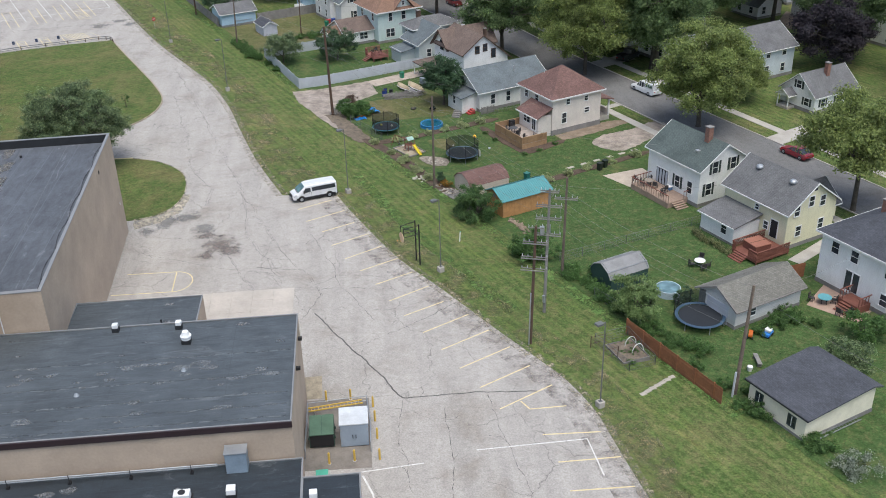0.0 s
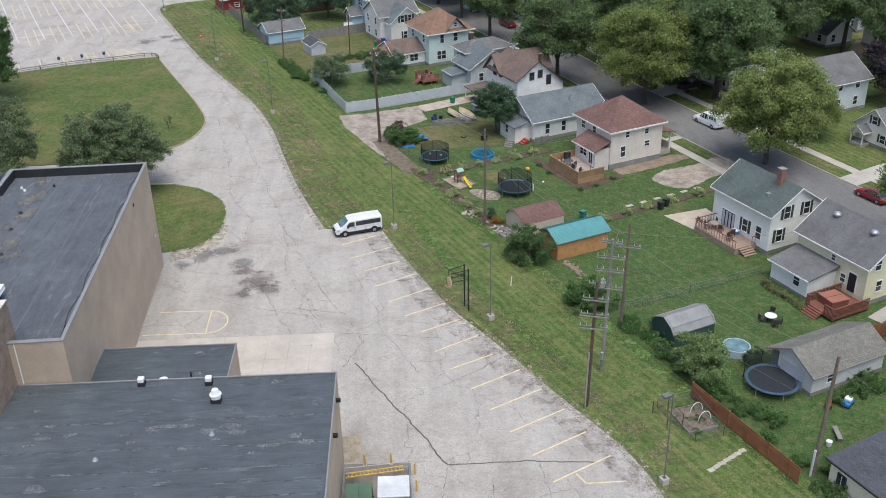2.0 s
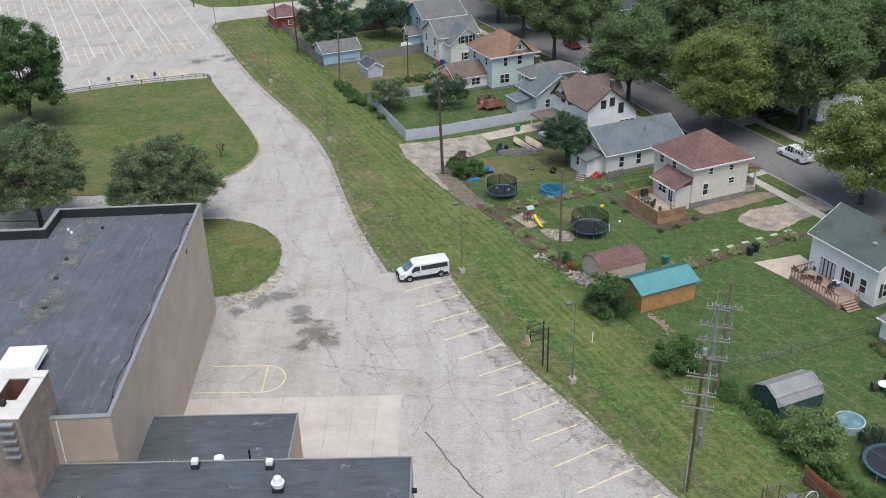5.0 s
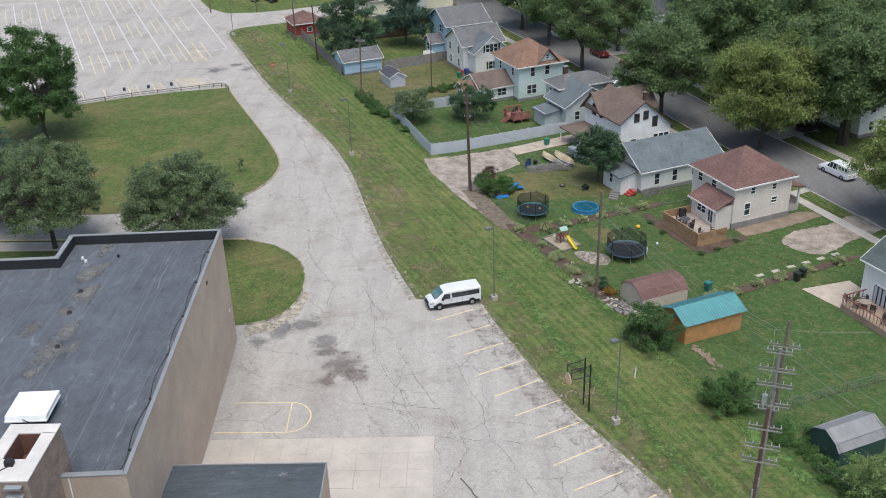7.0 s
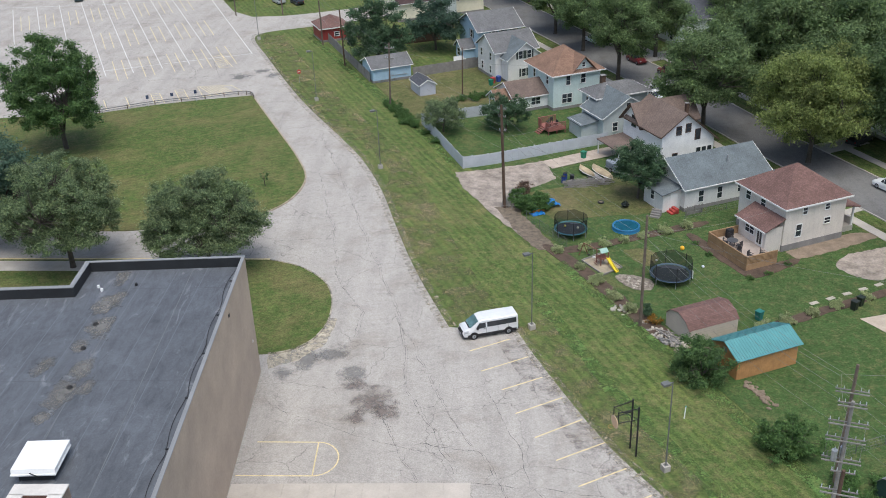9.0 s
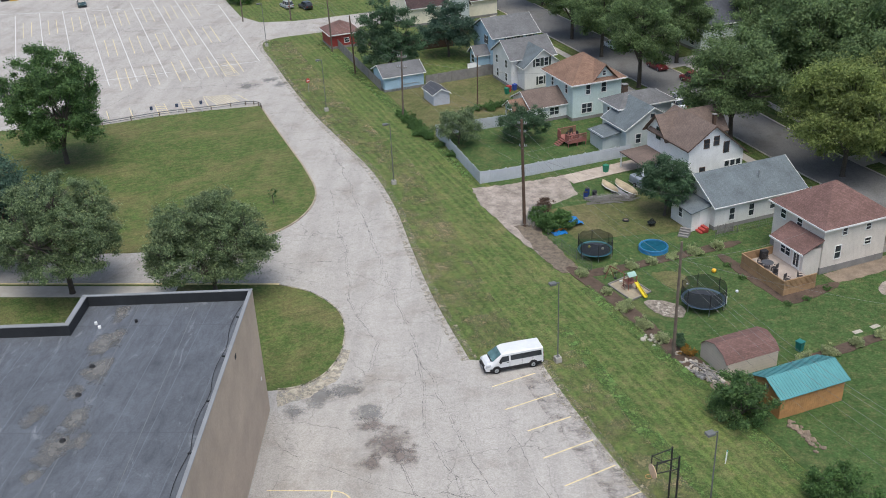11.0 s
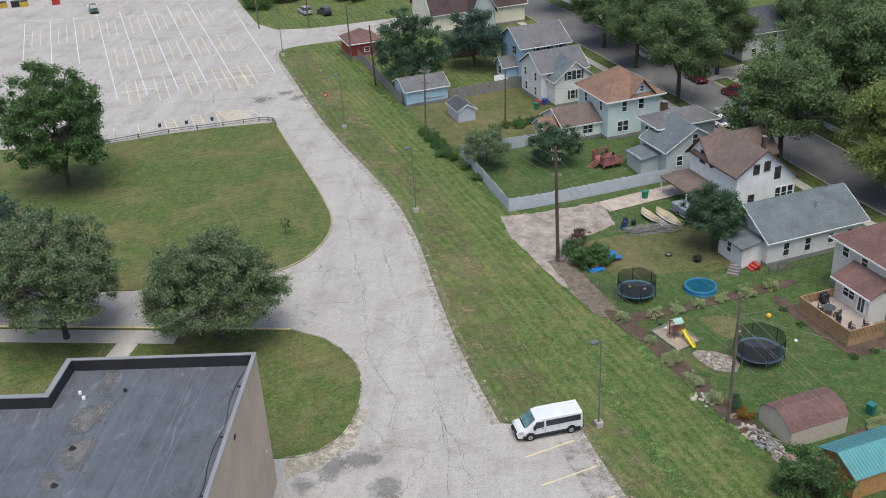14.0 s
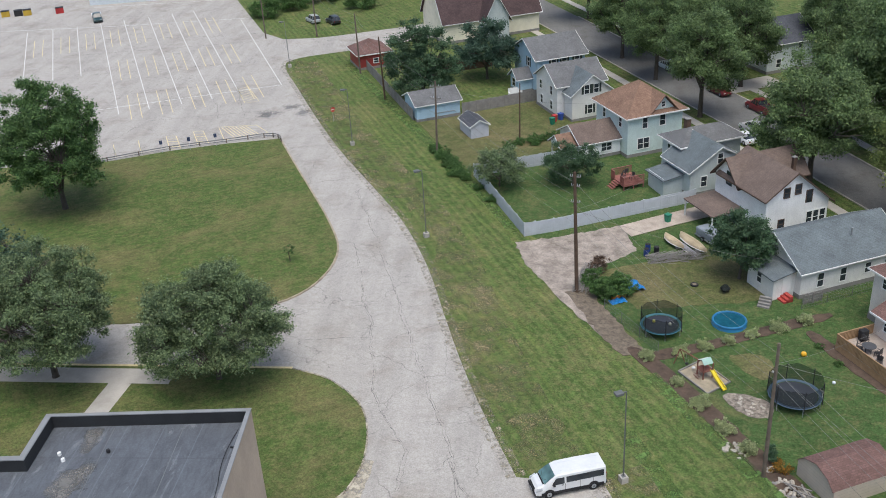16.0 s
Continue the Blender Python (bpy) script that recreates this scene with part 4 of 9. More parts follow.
def grey_roof_house():
    h = lot_home("house", 21.03, 123.16, "one-storey pale house with a blue-grey gabled roof")
    gable_block(h, 0, 12.5, 0, 8.6, 0, 3.5, 5.85, "x", W_BEIGE, R_BLUEGREY, 0.5)
    for x, z, ht in ((2.4, 1.0, 1.5), (5.2, 1.0, 1.5), (8.3, 1.3, 1.1), (10.8, 1.3, 1.1)):
        window(h, "y-", 0, x, z, 0.7, ht, None)
    roof_vent(h, 7.6, 2.2, 4.8, .09, .8)
    for a in ((-2.6, 0, 0.9, 1.1), (-2.6, 0, 5.0, 5.2), (-2.6, -2.4, 1.1, 5.0)):
        part("wall", box(bm_new(), *a, 0, 2.6), W_BEIGE, h)
    for yy, q in ((.9, 1), (5.2, -1)):
        house_part("wall", h, prism([(-2.6, yy, 2.6), (0, yy, 2.6), (0, yy, 2.9)], (0, .2 * q, 0)), W_BEIGE)
    house_part("roof", h, slab_from([(-3.0, .5, 2.6), (-.02, .5, 3.2), (-.02, 5.6, 3.2), (-3.0, 5.6, 2.6)], .13), R_BLUEGREY, "", True)
    door(h, "y-", .9, -1.0, .6, .9, 2.0, M_TRIM)
    window(h, "x-", -2.6, 3.2, 1.1, .7, 1.2)
    return h


def brown_roof_house():
    h = lot_home("house", 20.08, 135.78, "white gabled house with a brown shingle roof")
    gable_block(h, 0, 8.5, 0, 8.6, 0, 5.75, 8.2, "y", W_WHITE, R_BROWN, 0.5, M_BROWNPOLE, .5, 3.56, 4.1)
    gable_block(h, -.03, 9.0, 5.2, 9.8, 0, 5.5, 7.9, "x", W_WHITE, R_BROWN, 0.5, M_BROWNPOLE, 0)
    for x, z in ((2.6, 5.2), (4.1, 5.4), (2.2, 1.4)):
        window(h, "y-", 0, x, z, .7, 1.1, None, M_BROWNPOLE)
    door(h, "y-", 0, 5.7, 4.0, .7, 1.5, M_GLASS, M_BROWNPOLE)
    for x in (6.0, 6.9, 7.8):
        window(h, "y-", 0, x, 1.2, .7, 1.6, None, M_TRIM)
    window(h, "x-", -.03, 7.1, 4.6, .9, 1.5, None, M_SHUTTER)
    flue(h, 6.9, 4.6, 5.6, 7.6, .42, M_BROWNPOLE)
    cp = home("carport", 31.0, 112.2, "open carport with a flat brown roof on posts", "carport")
    house_part("roof", cp, slab_from([(0, 0, 2.5), (4.3, 0, 2.7), (4.3, 6, 2.7), (0, 6, 2.5)], .16), R_BROWN, "", True)
    for x, y in ((.2, .2), (.2, 5.8), (4.0, .2), (4.0, 5.8)):
        part("post", box(bm_new(), x - .07, x + .07, y - .07, y + .07, -.3, 2.4), M_TRIM, cp)
    return h


def grey_house():
    h = lot_home("house", 13.62, 147.96, "grey-green house with crossed grey gables")
    gable_block(h, 0, 8.4, 0, 6.0, 0, 3.7, 6.2, "y", W_GREY, R_BLUEGREY, .4)
    for x, z, w_ in ((2.0, 1.2, .8), (4.2, 3.9, .7), (6.4, 1.2, .8)):
        window(h, "y-", 0, x, z, w_, 1.3)
    window(h, "x-", 0, 2.6, 1.1, .7, 1.3)
    hip_block(h, 1.6, 10.4, 4.6, 9.3, 0, 5.0, 6.4, W_GREY, R_GREY, .5)
    window(h, "x-", 1.6, 7.6, 3.0, .7, 1.3)
    flue(h, 4.0, 7.4, 5.4, 7.4, .7, M_BROWNPOLE)
    for a in ((-2.8, 0, 1.6, 1.8), (-2.8, -2.6, 1.8, 5.2)):
        part("wall", box(bm_new(), *a, 0, 2.4), W_GREY, h)
    house_part("roof", h, slab_from([(-3.1, 1.2, 2.35), (-.02, 1.2, 2.75), (-.02, 5.6, 2.75), (-3.1, 5.6, 2.35)], .12), R_BLUEGREY, "", True)
    part("dish", rod(bm_new(), (2.4, 6.4, 3.4), (2.2, 6.2, 3.7), .35, .3, 12), M_BLACK, h)
    return h


def mint_house():
    h = lot_home("house", 7.06, 160.09, "two-storey mint house with a faded orange-brown roof")
    hip_block(h, 0, 8.4, 0, 9.0, 0, 5.9, 9.2, W_MINT, R_ORANGE, .6)
    house_part("wall", h, prism([(3.2, -.02, 5.8), (7.4, -.02, 5.8), (5.3, -.02, 8.1)], (0, .2, 0)), W_MINT)
    for s in (-1, 1):
        house_part("roof", h, slab_from([(5.3, -.6, 8.4), (5.3 + s * 2.5, -.6, 5.7), (5.3 + s * 2.5, 2.6, 5.7), (5.3, 3.6, 8.4)], .13), R_ORANGE, "", True)
    for x, z, w_ in ((2.6, 4.0, .7), (5.3, 4.0, .8), (2.0, 1.1, .8), (2.9, 1.1, .8), (6.6, 1.2, .8), (5.3, 6.6, .5)):
        window(h, "y-", 0, x, z, w_, 1.45 if z < 5 else .7)
    for y, z in ((2, 4.0), (6.6, 4.0)):
        window(h, "x-", 0, y, z, .7, 1.35)
    gable_block(h, -6.1, -.05, 1.8, 8.2, 0, 2.75, 4.4, "x", W_WHITE, R_BROWN, .4)
    for x in (-4.6, -2.6, -1.8):
        window(h, "y-", 1.8, x, 1.0, .7, 1.1)
    gable_block(h, -8.6, -6.2, 2.6, 6.0, 1.9, 2.4, 3.6, "x", W_WHITE, R_ORANGE, .3, M_TRIM, 0)
    for y in (2.7, 5.9):
        part("porch_post", box(bm_new(), -8.5, -8.35, y - .07, y + .07, -.1, 2.0), M_TRIM, h)
    return h


def beige_house():
    h = lot_home("house", -1.88, 176.67, "pale two-storey house with crossed grey gables")
    gable_block(h, 0, 8.0, 0, 7.5, 0, 5.2, 7.5, "x", W_BEIGE, R_GREY, .4)
    gable_block(h, 1.2, 7.8, -2.6, 3.0, 0, 4.4, 6.95, "y", W_BEIGE, R_BLUEGREY, .4, M_TRIM, .4)
    for x, z in ((3.6, 4.1), (5.2, 4.1), (4.2, 1.0)):
        window(h, "y-", -2.6, x, z, .75, 1.3, M_SHUTTER)
    for y, z in ((2, 3.2), (5.8, 3.2), (2, .9), (5.5, .9)):
        window(h, "x-", 0, y, z, .75, 1.3)
    return h


def blue_house():
    h = lot_home("house", -4.78, 188.35, "two-storey light blue house with a grey gabled roof")
    gable_block(h, 0, 8.6, 0, 9.0, 0, 5.95, 8.3, "x", W_BLUE, R_GREY, .5)
    for y in (3.2,):
        window(h, "x-", 0, y, 4.0, .8, 1.4, M_SHUTTER)
    for x, z in ((3.0, 4.2), (4.9, 4.2), (7.2, 4.2), (2.0, 1.2), (5.2, 1.2)):
        window(h, "y-", 0, x, z, .8, 1.3, M_SHUTTER)
    gable_block(h, -2.6, -.05, 1.8, 4.8, 0, 2.7, 3.9, "x", W_BLUE, R_GREY, .4)
    window(h, "x-", -2.6, 3.4, .9, 1.2, 1.3)
    for y in (-.2, .9, 1.7):
        part("stair_rail", box(bm_new(), -4.4, -2.7, y - .04, y + .04, .5, 1.2), M_TRIM, h)
    part("stoop", box(bm_new(), -4.4, -2.7, -.2, 1.7, -.2, .5), M_TRIM, h)
    return h


def church():
    h = home("brick_hall", 30.0, 190.0, "tall hall with a steep plum-brown roof", "building")
    gable_block(h, 0, 20, 0, 12.5, 0, 4.5, 12.5, "x", W_CREAM, R_PLUM, .5)
    gable_block(h, 7.5, 12.5, -2.5, 6, 0, 4.6, 9.0, "y", W_GREY, R_PLUM, .5)
    return h


for build in (white_house, yellow_house, corner_house, pink_house, grey_roof_house, brown_roof_house, grey_house, mint_house, beige_house, blue_house, church):
    build()


# scuffed and patched places on the roofs
rs = random.Random(77)


def roof_patch(parent, x, y, z, r, squash, seed, material=M_PALE):
    q = random.Random(seed)
    pts = [(x + r * q.uniform(.5, 1.2) * math.cos(a), y + r * squash * q.uniform(.5, 1.2) * math.sin(a), z) for a in (i * math.tau / 12 for i in range(12))]
    return house_part("scuff", parent, slab_from(curve_points(pts, 2), .005), material)


for i in range(16):
    roof_patch(wing, rs.uniform(-27, -4.5), rs.uniform(38.2, 51.0), 8.592, rs.uniform(.25, .7), rs.uniform(.2, .5), 300 + i)
# dried puddles in the low middle of the wing's roof
M_PUDDLE = ragged(surface("dried puddle film", (0.19, 0.207, 0.22), 0.8, coarse=1.2, fine=6, amp=0.3), 0.9, 0.36, 0.66)
for i in range(22):
    q = (i * .618) % 1
    roof_patch(wing, -24.5 + 19.5 * q, (45.4, 44.7, 43.7, 43.0, 41.0, 39.8)[i % 6] + .3 * math.sin(i), 8.593 + .0008 * (i % 7), rs.uniform(.35, 1.0), rs.uniform(.3, .55), 420 + i, M_PUDDLE)
roof_patch(wing, -15.2, 45.6, 8.6, 2.6, .09, 450, M_PUDDLE)
M_WELT = ragged(surface("welted roof seam", (0.115, 0.13, 0.14), 0.7, coarse=1.0, fine=6, amp=0.35), 0.8, 0.3, 0.6)
# lapped seams of the membrane, each a low rippled welt
for j, y in enumerate((46.4, 43.3, 40.9, 39.4, 38.0)):
    weld = bm_new()
    prev = None
    for i in range(112):
        x, e = -59.5 + i * .5, .05 * math.sin(i * 1.9 + j) + .04 * math.sin(i * .7 + 2 * j)
        rise = .012 + .022 * max(0, math.sin(i * 1.3 + j * 2)) ** 3
        row = [weld.verts.new((x, y + e + o, 8.578 + h_)) for o, h_ in ((-.1, 0), (-.05, rise), (.02, rise), (.06, 0))]
        if prev:
            for q in range(3):
                weld.faces.new((prev[q], row[q], row[q + 1], prev[q + 1]))
        prev = row
    bmesh.ops.recalc_face_normals(weld, faces=weld.faces[:])
    part("seam", weld, M_WELT, wing)
for i in range(8):
    roof_patch(low, rs.uniform(-26, -5), rs.uniform(30.5, 36), 5.412, rs.uniform(.25, .8), rs.uniform(.3, .7), 340 + i)
for i in range(5):
    roof_patch(annex, rs.uniform(-22.5, -13.5), rs.uniform(52.8, 59.3), 5.912, rs.uniform(.3, .7), rs.uniform(.3, .7), 360 + i)
for i, (x, y) in enumerate([(-10.5, -1.3), (-9.6, -4.7), (-9.7, -9.0), (-10.2, -11.2), (-9.4, -13.8), (-10.0, -16.8), (-10.3, -19.0), (-12.4, -13.0), (-10.6, -5.3), (-8.4, -15.6)]):
    roof_patch(gym, x * 1.03, y * 1.15, 11.412 + .001 * i, 1.0 + .3 * (i % 3), 1.9, 380 + i, M_POND)
for x in (-4.6, -9.4):
    part("seam", box(bm_new(), x - .025, x + .025, -34.5, -.5, 11.395, 11.412), M_SEAM, gym)

lc = thing("lightning_cable", pose(-25.28, 86.75, 11.4, 0, 0, 2.5), "thin dark cable on stand-offs along the roof edge", "cable")
part("cable", tube("cable", [(-.75 - .35 * abs(math.sin(i * .55)), -1 - i * 1.1, .05) for i in range(31)], .02, M_BLACK, 4), M_BLACK, lc)
for i in range(6):
    part("stand_off", box(bm_new(), -.9, -.3, -3 - i * 5.7, -2.9 - i * 5.7, -.01, .1), M_DARKMETAL, lc)

# thin broken dry grass along the asphalt
ribbon("dry_strip", ds_line([(d + 3.0, s) for d, s in curve_points(ROAD_EDGE, 4, False)[:-10]]), 6.0, 0.008, M_DRYEDGE, None, "dull dry grass beside the drive", "grass")
ribbon("dry_strip", ds_line([(d + 2.0, s) for d, s in curve_points(LOT_EDGE, 4, False)[:-5]]), 3.6, 0.009, M_DRYEDGE, None, "dull dry grass beside the lot", "grass")


# yards, street and paths
sheet_ds("yard_grass", [(11.2, 18), (48, 18), (48, 137), (12, 137)], 0.03, M_YARD, "watered green back-yard grass", "grass", 2.5, jag=.25)
sheet_ds("dry_yard", [(11.6, 139.5), (34, 139.5), (34, 157), (11.6, 157)], 0.05, M_DRY, "dry yellowing back-yard grass", "grass", 2.5, jag=.3)
sheet_ds("dry_yard", [(15, 103.5), (30, 98.6), (30, 110), (14, 111.5)], 0.05, M_DRY, "thin worn back-yard grass", "grass", 2.5, jag=.3)
sheet_ds("street", [(52.4, -40), (61.6, -40), (61.6, 290), (52.4, 290)], 0.03, M_STREET, "dark asphalt street", "road", 5.0)
sheet_ds("street_side", [(42, 195.4), (52.4, 195.4), (52.4, 204.5), (42, 204.5)], 0.034, M_ASPHALT, "side street joining", "road", 5.0)
ribbon("pavement", ds_line([(49.0, -40), (49.0, 194)]), 1.4, 0.035, M_CONCRETE, None, "concrete pavement along the street", "pavement", 0.03)
ribbon("pavement", ds_line([(65.6, -40), (65.6, 290)]), 1.4, 0.035, M_CONCRETE, None, "concrete pavement along the far side of the street", "pavement", 0.03)
for e in (52.3, 61.7):
    ribbon("kerb", ds_line([(e, -40), (e, 194)]), 0.18, 0.03, M_CONCRETE, None, "concrete street kerb", "kerb", 0.1)
for a, b, s0, w_, mt in ((61.6, 72, 66.2, 3.0, M_CONCRETE), (61.6, 72, 147.5, 4.5, M_CONCRETE),
                         (61.6, 70, 104.5, 3.5, M_CONCRETE), (45.5, 52.4, 133.0, 3.0, M_CONCRETE), (44, 52.4, 88.8, 1.2, M_CONCRETE), (44, 52.4, 96.0, 1.2, M_CONCRETE)):
    ribbon("driveway", ds_line([(a, s0), (b, s0)]), w_, 0.05, mt, None, "pale driveway strip", "driveway", 0.02)
ribbon("driveway", [(4.6, 139.4), (10.2, 142.3), (17.0, 145.6)], 3.9, .05, surface("pinkish worn concrete", (.46, .385, .32), .9, coarse=.7, fine=7, amp=.3), None, "worn pinkish concrete driveway", "driveway", .02)
sheet_ds("patio", [(32.6, 71.4), (38.8, 70.2), (38.6, 68.4), (33.4, 66.6)], 0.05, surface("beige patio concrete", (0.5, 0.42, 0.34), 0.9), "pale concrete patio", "patio", 0)
sheet_ds("patio", [(30.2, 37.6), (35.2, 39), (35.0, 33.2), (32, 32.6)], 0.05, surface("pink pavers", (0.4, 0.28, 0.22), 0.9), "weathered pinkish patio", "patio", 0)
sheet_ds("gravel_pad", [(9.2, 120), (22.8, 118.6), (21.4, 113.2), (15.5, 112), (12.3, 109), (11.4, 101), (11.0, 95.6), (9.0, 98.5), (8.2, 108), (8.2, 116)], 0.05, M_GRAVEL,
         "bare gravel parking patch and track", "gravel", 2.5, jag=.3)
sheet_ds("gravel_drive", curve_points([(38.6, 80.2), (42, 81.2), (47, 80.6), (52.3, 80.8), (52.3, 76.8), (46, 76.4), (41, 75.6), (38.8, 77.4)], 3), 0.05, M_GRAVEL, "bare gravel parking place beside the house", "gravel", 2.5, jag=.25)
sheet_ds("side_path", [(35.6, 83.0), (35.6, 84.9), (46, 84.8), (48.5, 83.6), (48.4, 82.6), (41, 82.4)], 0.048, M_DIRT, "worn earth path beside the house", "path", 2.5, jag=.25)
sheet_ds("litter_strip", [(9.0, 97.4), (11.6, 97), (11.8, 103), (12.2, 108.6), (9.6, 109), (8.8, 103)], 0.062, M_MIX, "rubble and leaf litter along the fence", "litter", 2.5, jag=.4)
sheet_ds("mulch_bed", curve_points([(9.9, 97.6), (11.6, 97.0), (12.6, 90), (12.7, 83), (13.2, 77), (11.2, 76.5), (10.6, 83), (10.6, 90)], 4), 0.07, M_MULCH, "brown mulch bed along the grass strip", "flower bed", 2.5, jag=.15)
sheet_ds("mulch_bed", curve_points([(11.5, 96.9), (20, 96.1), (31, 95.2), (31, 94.0), (20, 94.9), (11.8, 95.6)], 3), 0.075, M_MULCH, "brown mulch bed between two yards", "flower bed", 2.5, jag=.15)
sheet_ds("mulch_bed", curve_points([(20, 74.9), (32, 74.6), (43, 73.9), (43, 73.1), (32, 73.5), (20, 73.9)], 3), 0.07, M_MULCH, "mulch bed with clipped shrubs", "flower bed", 2.5, jag=.15)
sheet_ds("mulch_bed", curve_points([(27.4, 92.6), (28.7, 92.4), (29.2, 84.6), (35, 83.4), (35, 82.4), (28.4, 82.0), (27.4, 84.4)], 3), 0.07, M_MULCH, "mulch bed round the deck", "flower bed", 2.5, jag=.15)
sheet_ds("sand_patch", curve_points([(14.3, 89.2), (15.8, 88.9), (17.4, 87.0), (16.6, 85.3), (14.8, 85.9), (14.1, 87.6)], 4), 0.08, surface("rubble and grit", (0.3, 0.255, 0.21), 0.95, coarse=2.0, fine=4, amp=0.6, bump=1.0), "heap-edged patch of gravel below the slide", "gravel", 2.0, jag=.15)
sheet_ds("bare_earth", curve_points([(11.6, 75.5), (15.2, 74.5), (14.0, 72.5), (11.8, 73)], 3), 0.05, M_DIRT, "bare earth by the shed", "earth", 2.5, jag=.2)
sheet_ds("bare_patch", curve_points([(18.3, 93.2), (21, 92.8), (21.4, 90.2), (19, 89.6)], 4), 0.05, M_DRY, "dried patch in the grass", "grass", 2.5, jag=.3)

# paint on the lot
for k in range(14):
    s0 = 82.8 - 3.2 * k
    r = random.Random(k)
    ribbon("stall_line", ds_line([(-7.5 + r.uniform(-.3, .3), s0 + r.uniform(-.15, .1)), (-2.7 + r.uniform(-.3, .2) + (.9 if s0 < 56 else 0), s0)]), 0.13, 0.036, M_YELLOW, lot)
for a, b in (((-6.5, 36.8), (-2.1, 34.4)), ((-7.4, 33.7), (-2.7, 31.4)), ((-8.6, 30.9), (-4.0, 28.5)), ((-5.5, 41.0), (-5.45, 39.8)), ((-5.45, 39.8), (-2.5, 38.4))):
    ribbon("stall_line", ds_line([a, b]), 0.13, 0.036, M_YELLOW, lot)
ribbon("stall_line", [(10.2, 42.75), (19.3, 43.0), (19.6, 38.5)], 0.12, 0.0365, M_WHITELINE, lot)
arc = [(-17.4 + 1.9 * math.cos(a), 75.7 + 1.9 * math.sin(a)) for a in (math.pi / 2 - i * math.pi / 14 for i in range(15))]
for line in ([(-22.6, 77.6), (-17.4, 77.6)], [(-23.6, 73.8), (-17.4, 73.8)], [(-17.4, 77.6), (-17.4, 73.8)], arc):
    ribbon("key_line", plan(line), 0.12, 0.036, M_YELLOW, lot, step=0.4)
for d in (-44.4, -39.5, -34.8, -30.1, -25.4, -20.3, -15.4, -10.8):
    ribbon("row_line", ds_line([(d, 181 if d > -31 else 203), (d + .6, 236)]), 0.15, 0.036, M_WHITELINE, lot)
    for s0 in (177.8, 197.4, 218):
        if (d > -31 or s0 > 200):
            for e in (1.7, 3.3):
                ribbon("stall_line", ds_line([(d + e, s0), (d + e + .3, s0 + 11.5)]), 0.12, 0.036, M_YELLOW, lot)
for pts in ([(-34, 184.6), (-3.5, 182.2)], [(-3.5, 182.2), (-2.1, 224.6)], [(-52, 241), (-29.4, 233.1), (-.3, 224.9)], [(-30, 250), (-5, 243)]):
    ribbon("row_line", ds_line(pts), 0.15, 0.037, M_WHITELINE, lot)
for d, w_ in ((-24.4, 1.5), (-20.4, 1.5), (-16.6, 5.5)):
    c = ds_line([(d, 163.4), (d + .1, 168.6), (d + w_, 168.2 if w_ < 2 else 166.8), (d + w_ + (0 if w_ < 2 else 1), 163.2), (d, 163.4)])
    ribbon("hatch_line", c, 0.12, 0.036, M_YELLOW, lot)
    for k in range(1, 5 if w_ < 2 else 9):
        f = k / (5 if w_ < 2 else 9)
        if w_ < 2:
            hatch = ds_line([(d, 163.6 + 5 * f), (d + w_, 162.9 + 5 * f)])
        else:
            hatch = ds_line([(d + w_ * f * .8, 168.3 - 1.3 * f), (d + w_ * f * .8 + 1.1, 163.4)])
        ribbon("hatch_line", hatch, 0.12, 0.037, M_YELLOW, lot)
for d in (-31.8, -28.3):
    ribbon("stall_line", ds_line([(d, 164), (d, 169)]), 0.12, 0.036, M_YELLOW, lot)
hx = ds_line([(-10.7, 184.5), (-10.9, 176.8), (-8.6, 176.4), (-8.9, 184.2)])
ribbon("hatch_line", hx, 0.1, 0.036, M_YELLOW, lot)
for k in range(7):
    ribbon("hatch_line", ds_line([(-10.85, 177.3 + k), (-8.7, 178.2 + k)]), 0.1, 0.037, M_YELLOW, lot)


def crack(pts, width, seed, jag=0.2, band=0.0, filler=M_TAR):
    r = random.Random(seed)
    line, n0 = [], 0
    for a, b in zip(pts, pts[1:]):
        k = max(2, int(math.dist(a, b) / 0.5))
        for i in range(k):
            n0 += 1
            w_ = noise.noise(Vector((n0 * .17, seed * 3.1, 0))) * jag * 2.2
            line.append((a[0] + (b[0] - a[0]) * i / k + w_ + r.uniform(-jag, jag) * .4, a[1] + (b[1] - a[1]) * i / k + w_ * .4 + r.uniform(-jag, jag) * .4))
    line.append(pts[-1])
    ribbon("crack", line, width, 0.036, filler, lot, step=1.0)
    if band:
        other = []
        for i, p in enumerate(line):
            w_ = band * (.3 + .5 * noise.noise(Vector((i * .09, seed, 4)))) + r.uniform(-.04, .04)
            other.append((p[0] + w_, p[1] + r.uniform(-.08, .08)))
            if i % 3 == 0 and r.random() < .6:
                ribbon("crack", [p, ((p[0] + other[-1][0]) / 2, p[1] + r.uniform(-.2, .2)), other[-1]], .02, 0.035, M_TAR, lot, step=1.0)
        ribbon("crack", other, .028, 0.0355, M_TAR, lot, step=1.0)
    for i in range(3, len(line) - 2, r.randint(8, 13)):
        a = r.uniform(0, math.tau)
        ln = r.uniform(.5, 1.8)
        q = line[i]
        ribbon("crack", [q, (q[0] + ln * .5 * math.cos(a), q[1] + ln * .5 * math.sin(a)), (q[0] + ln * math.cos(a + .4), q[1] + ln * math.sin(a + .4))], .035, 0.035, M_TAR, lot, step=1.0)


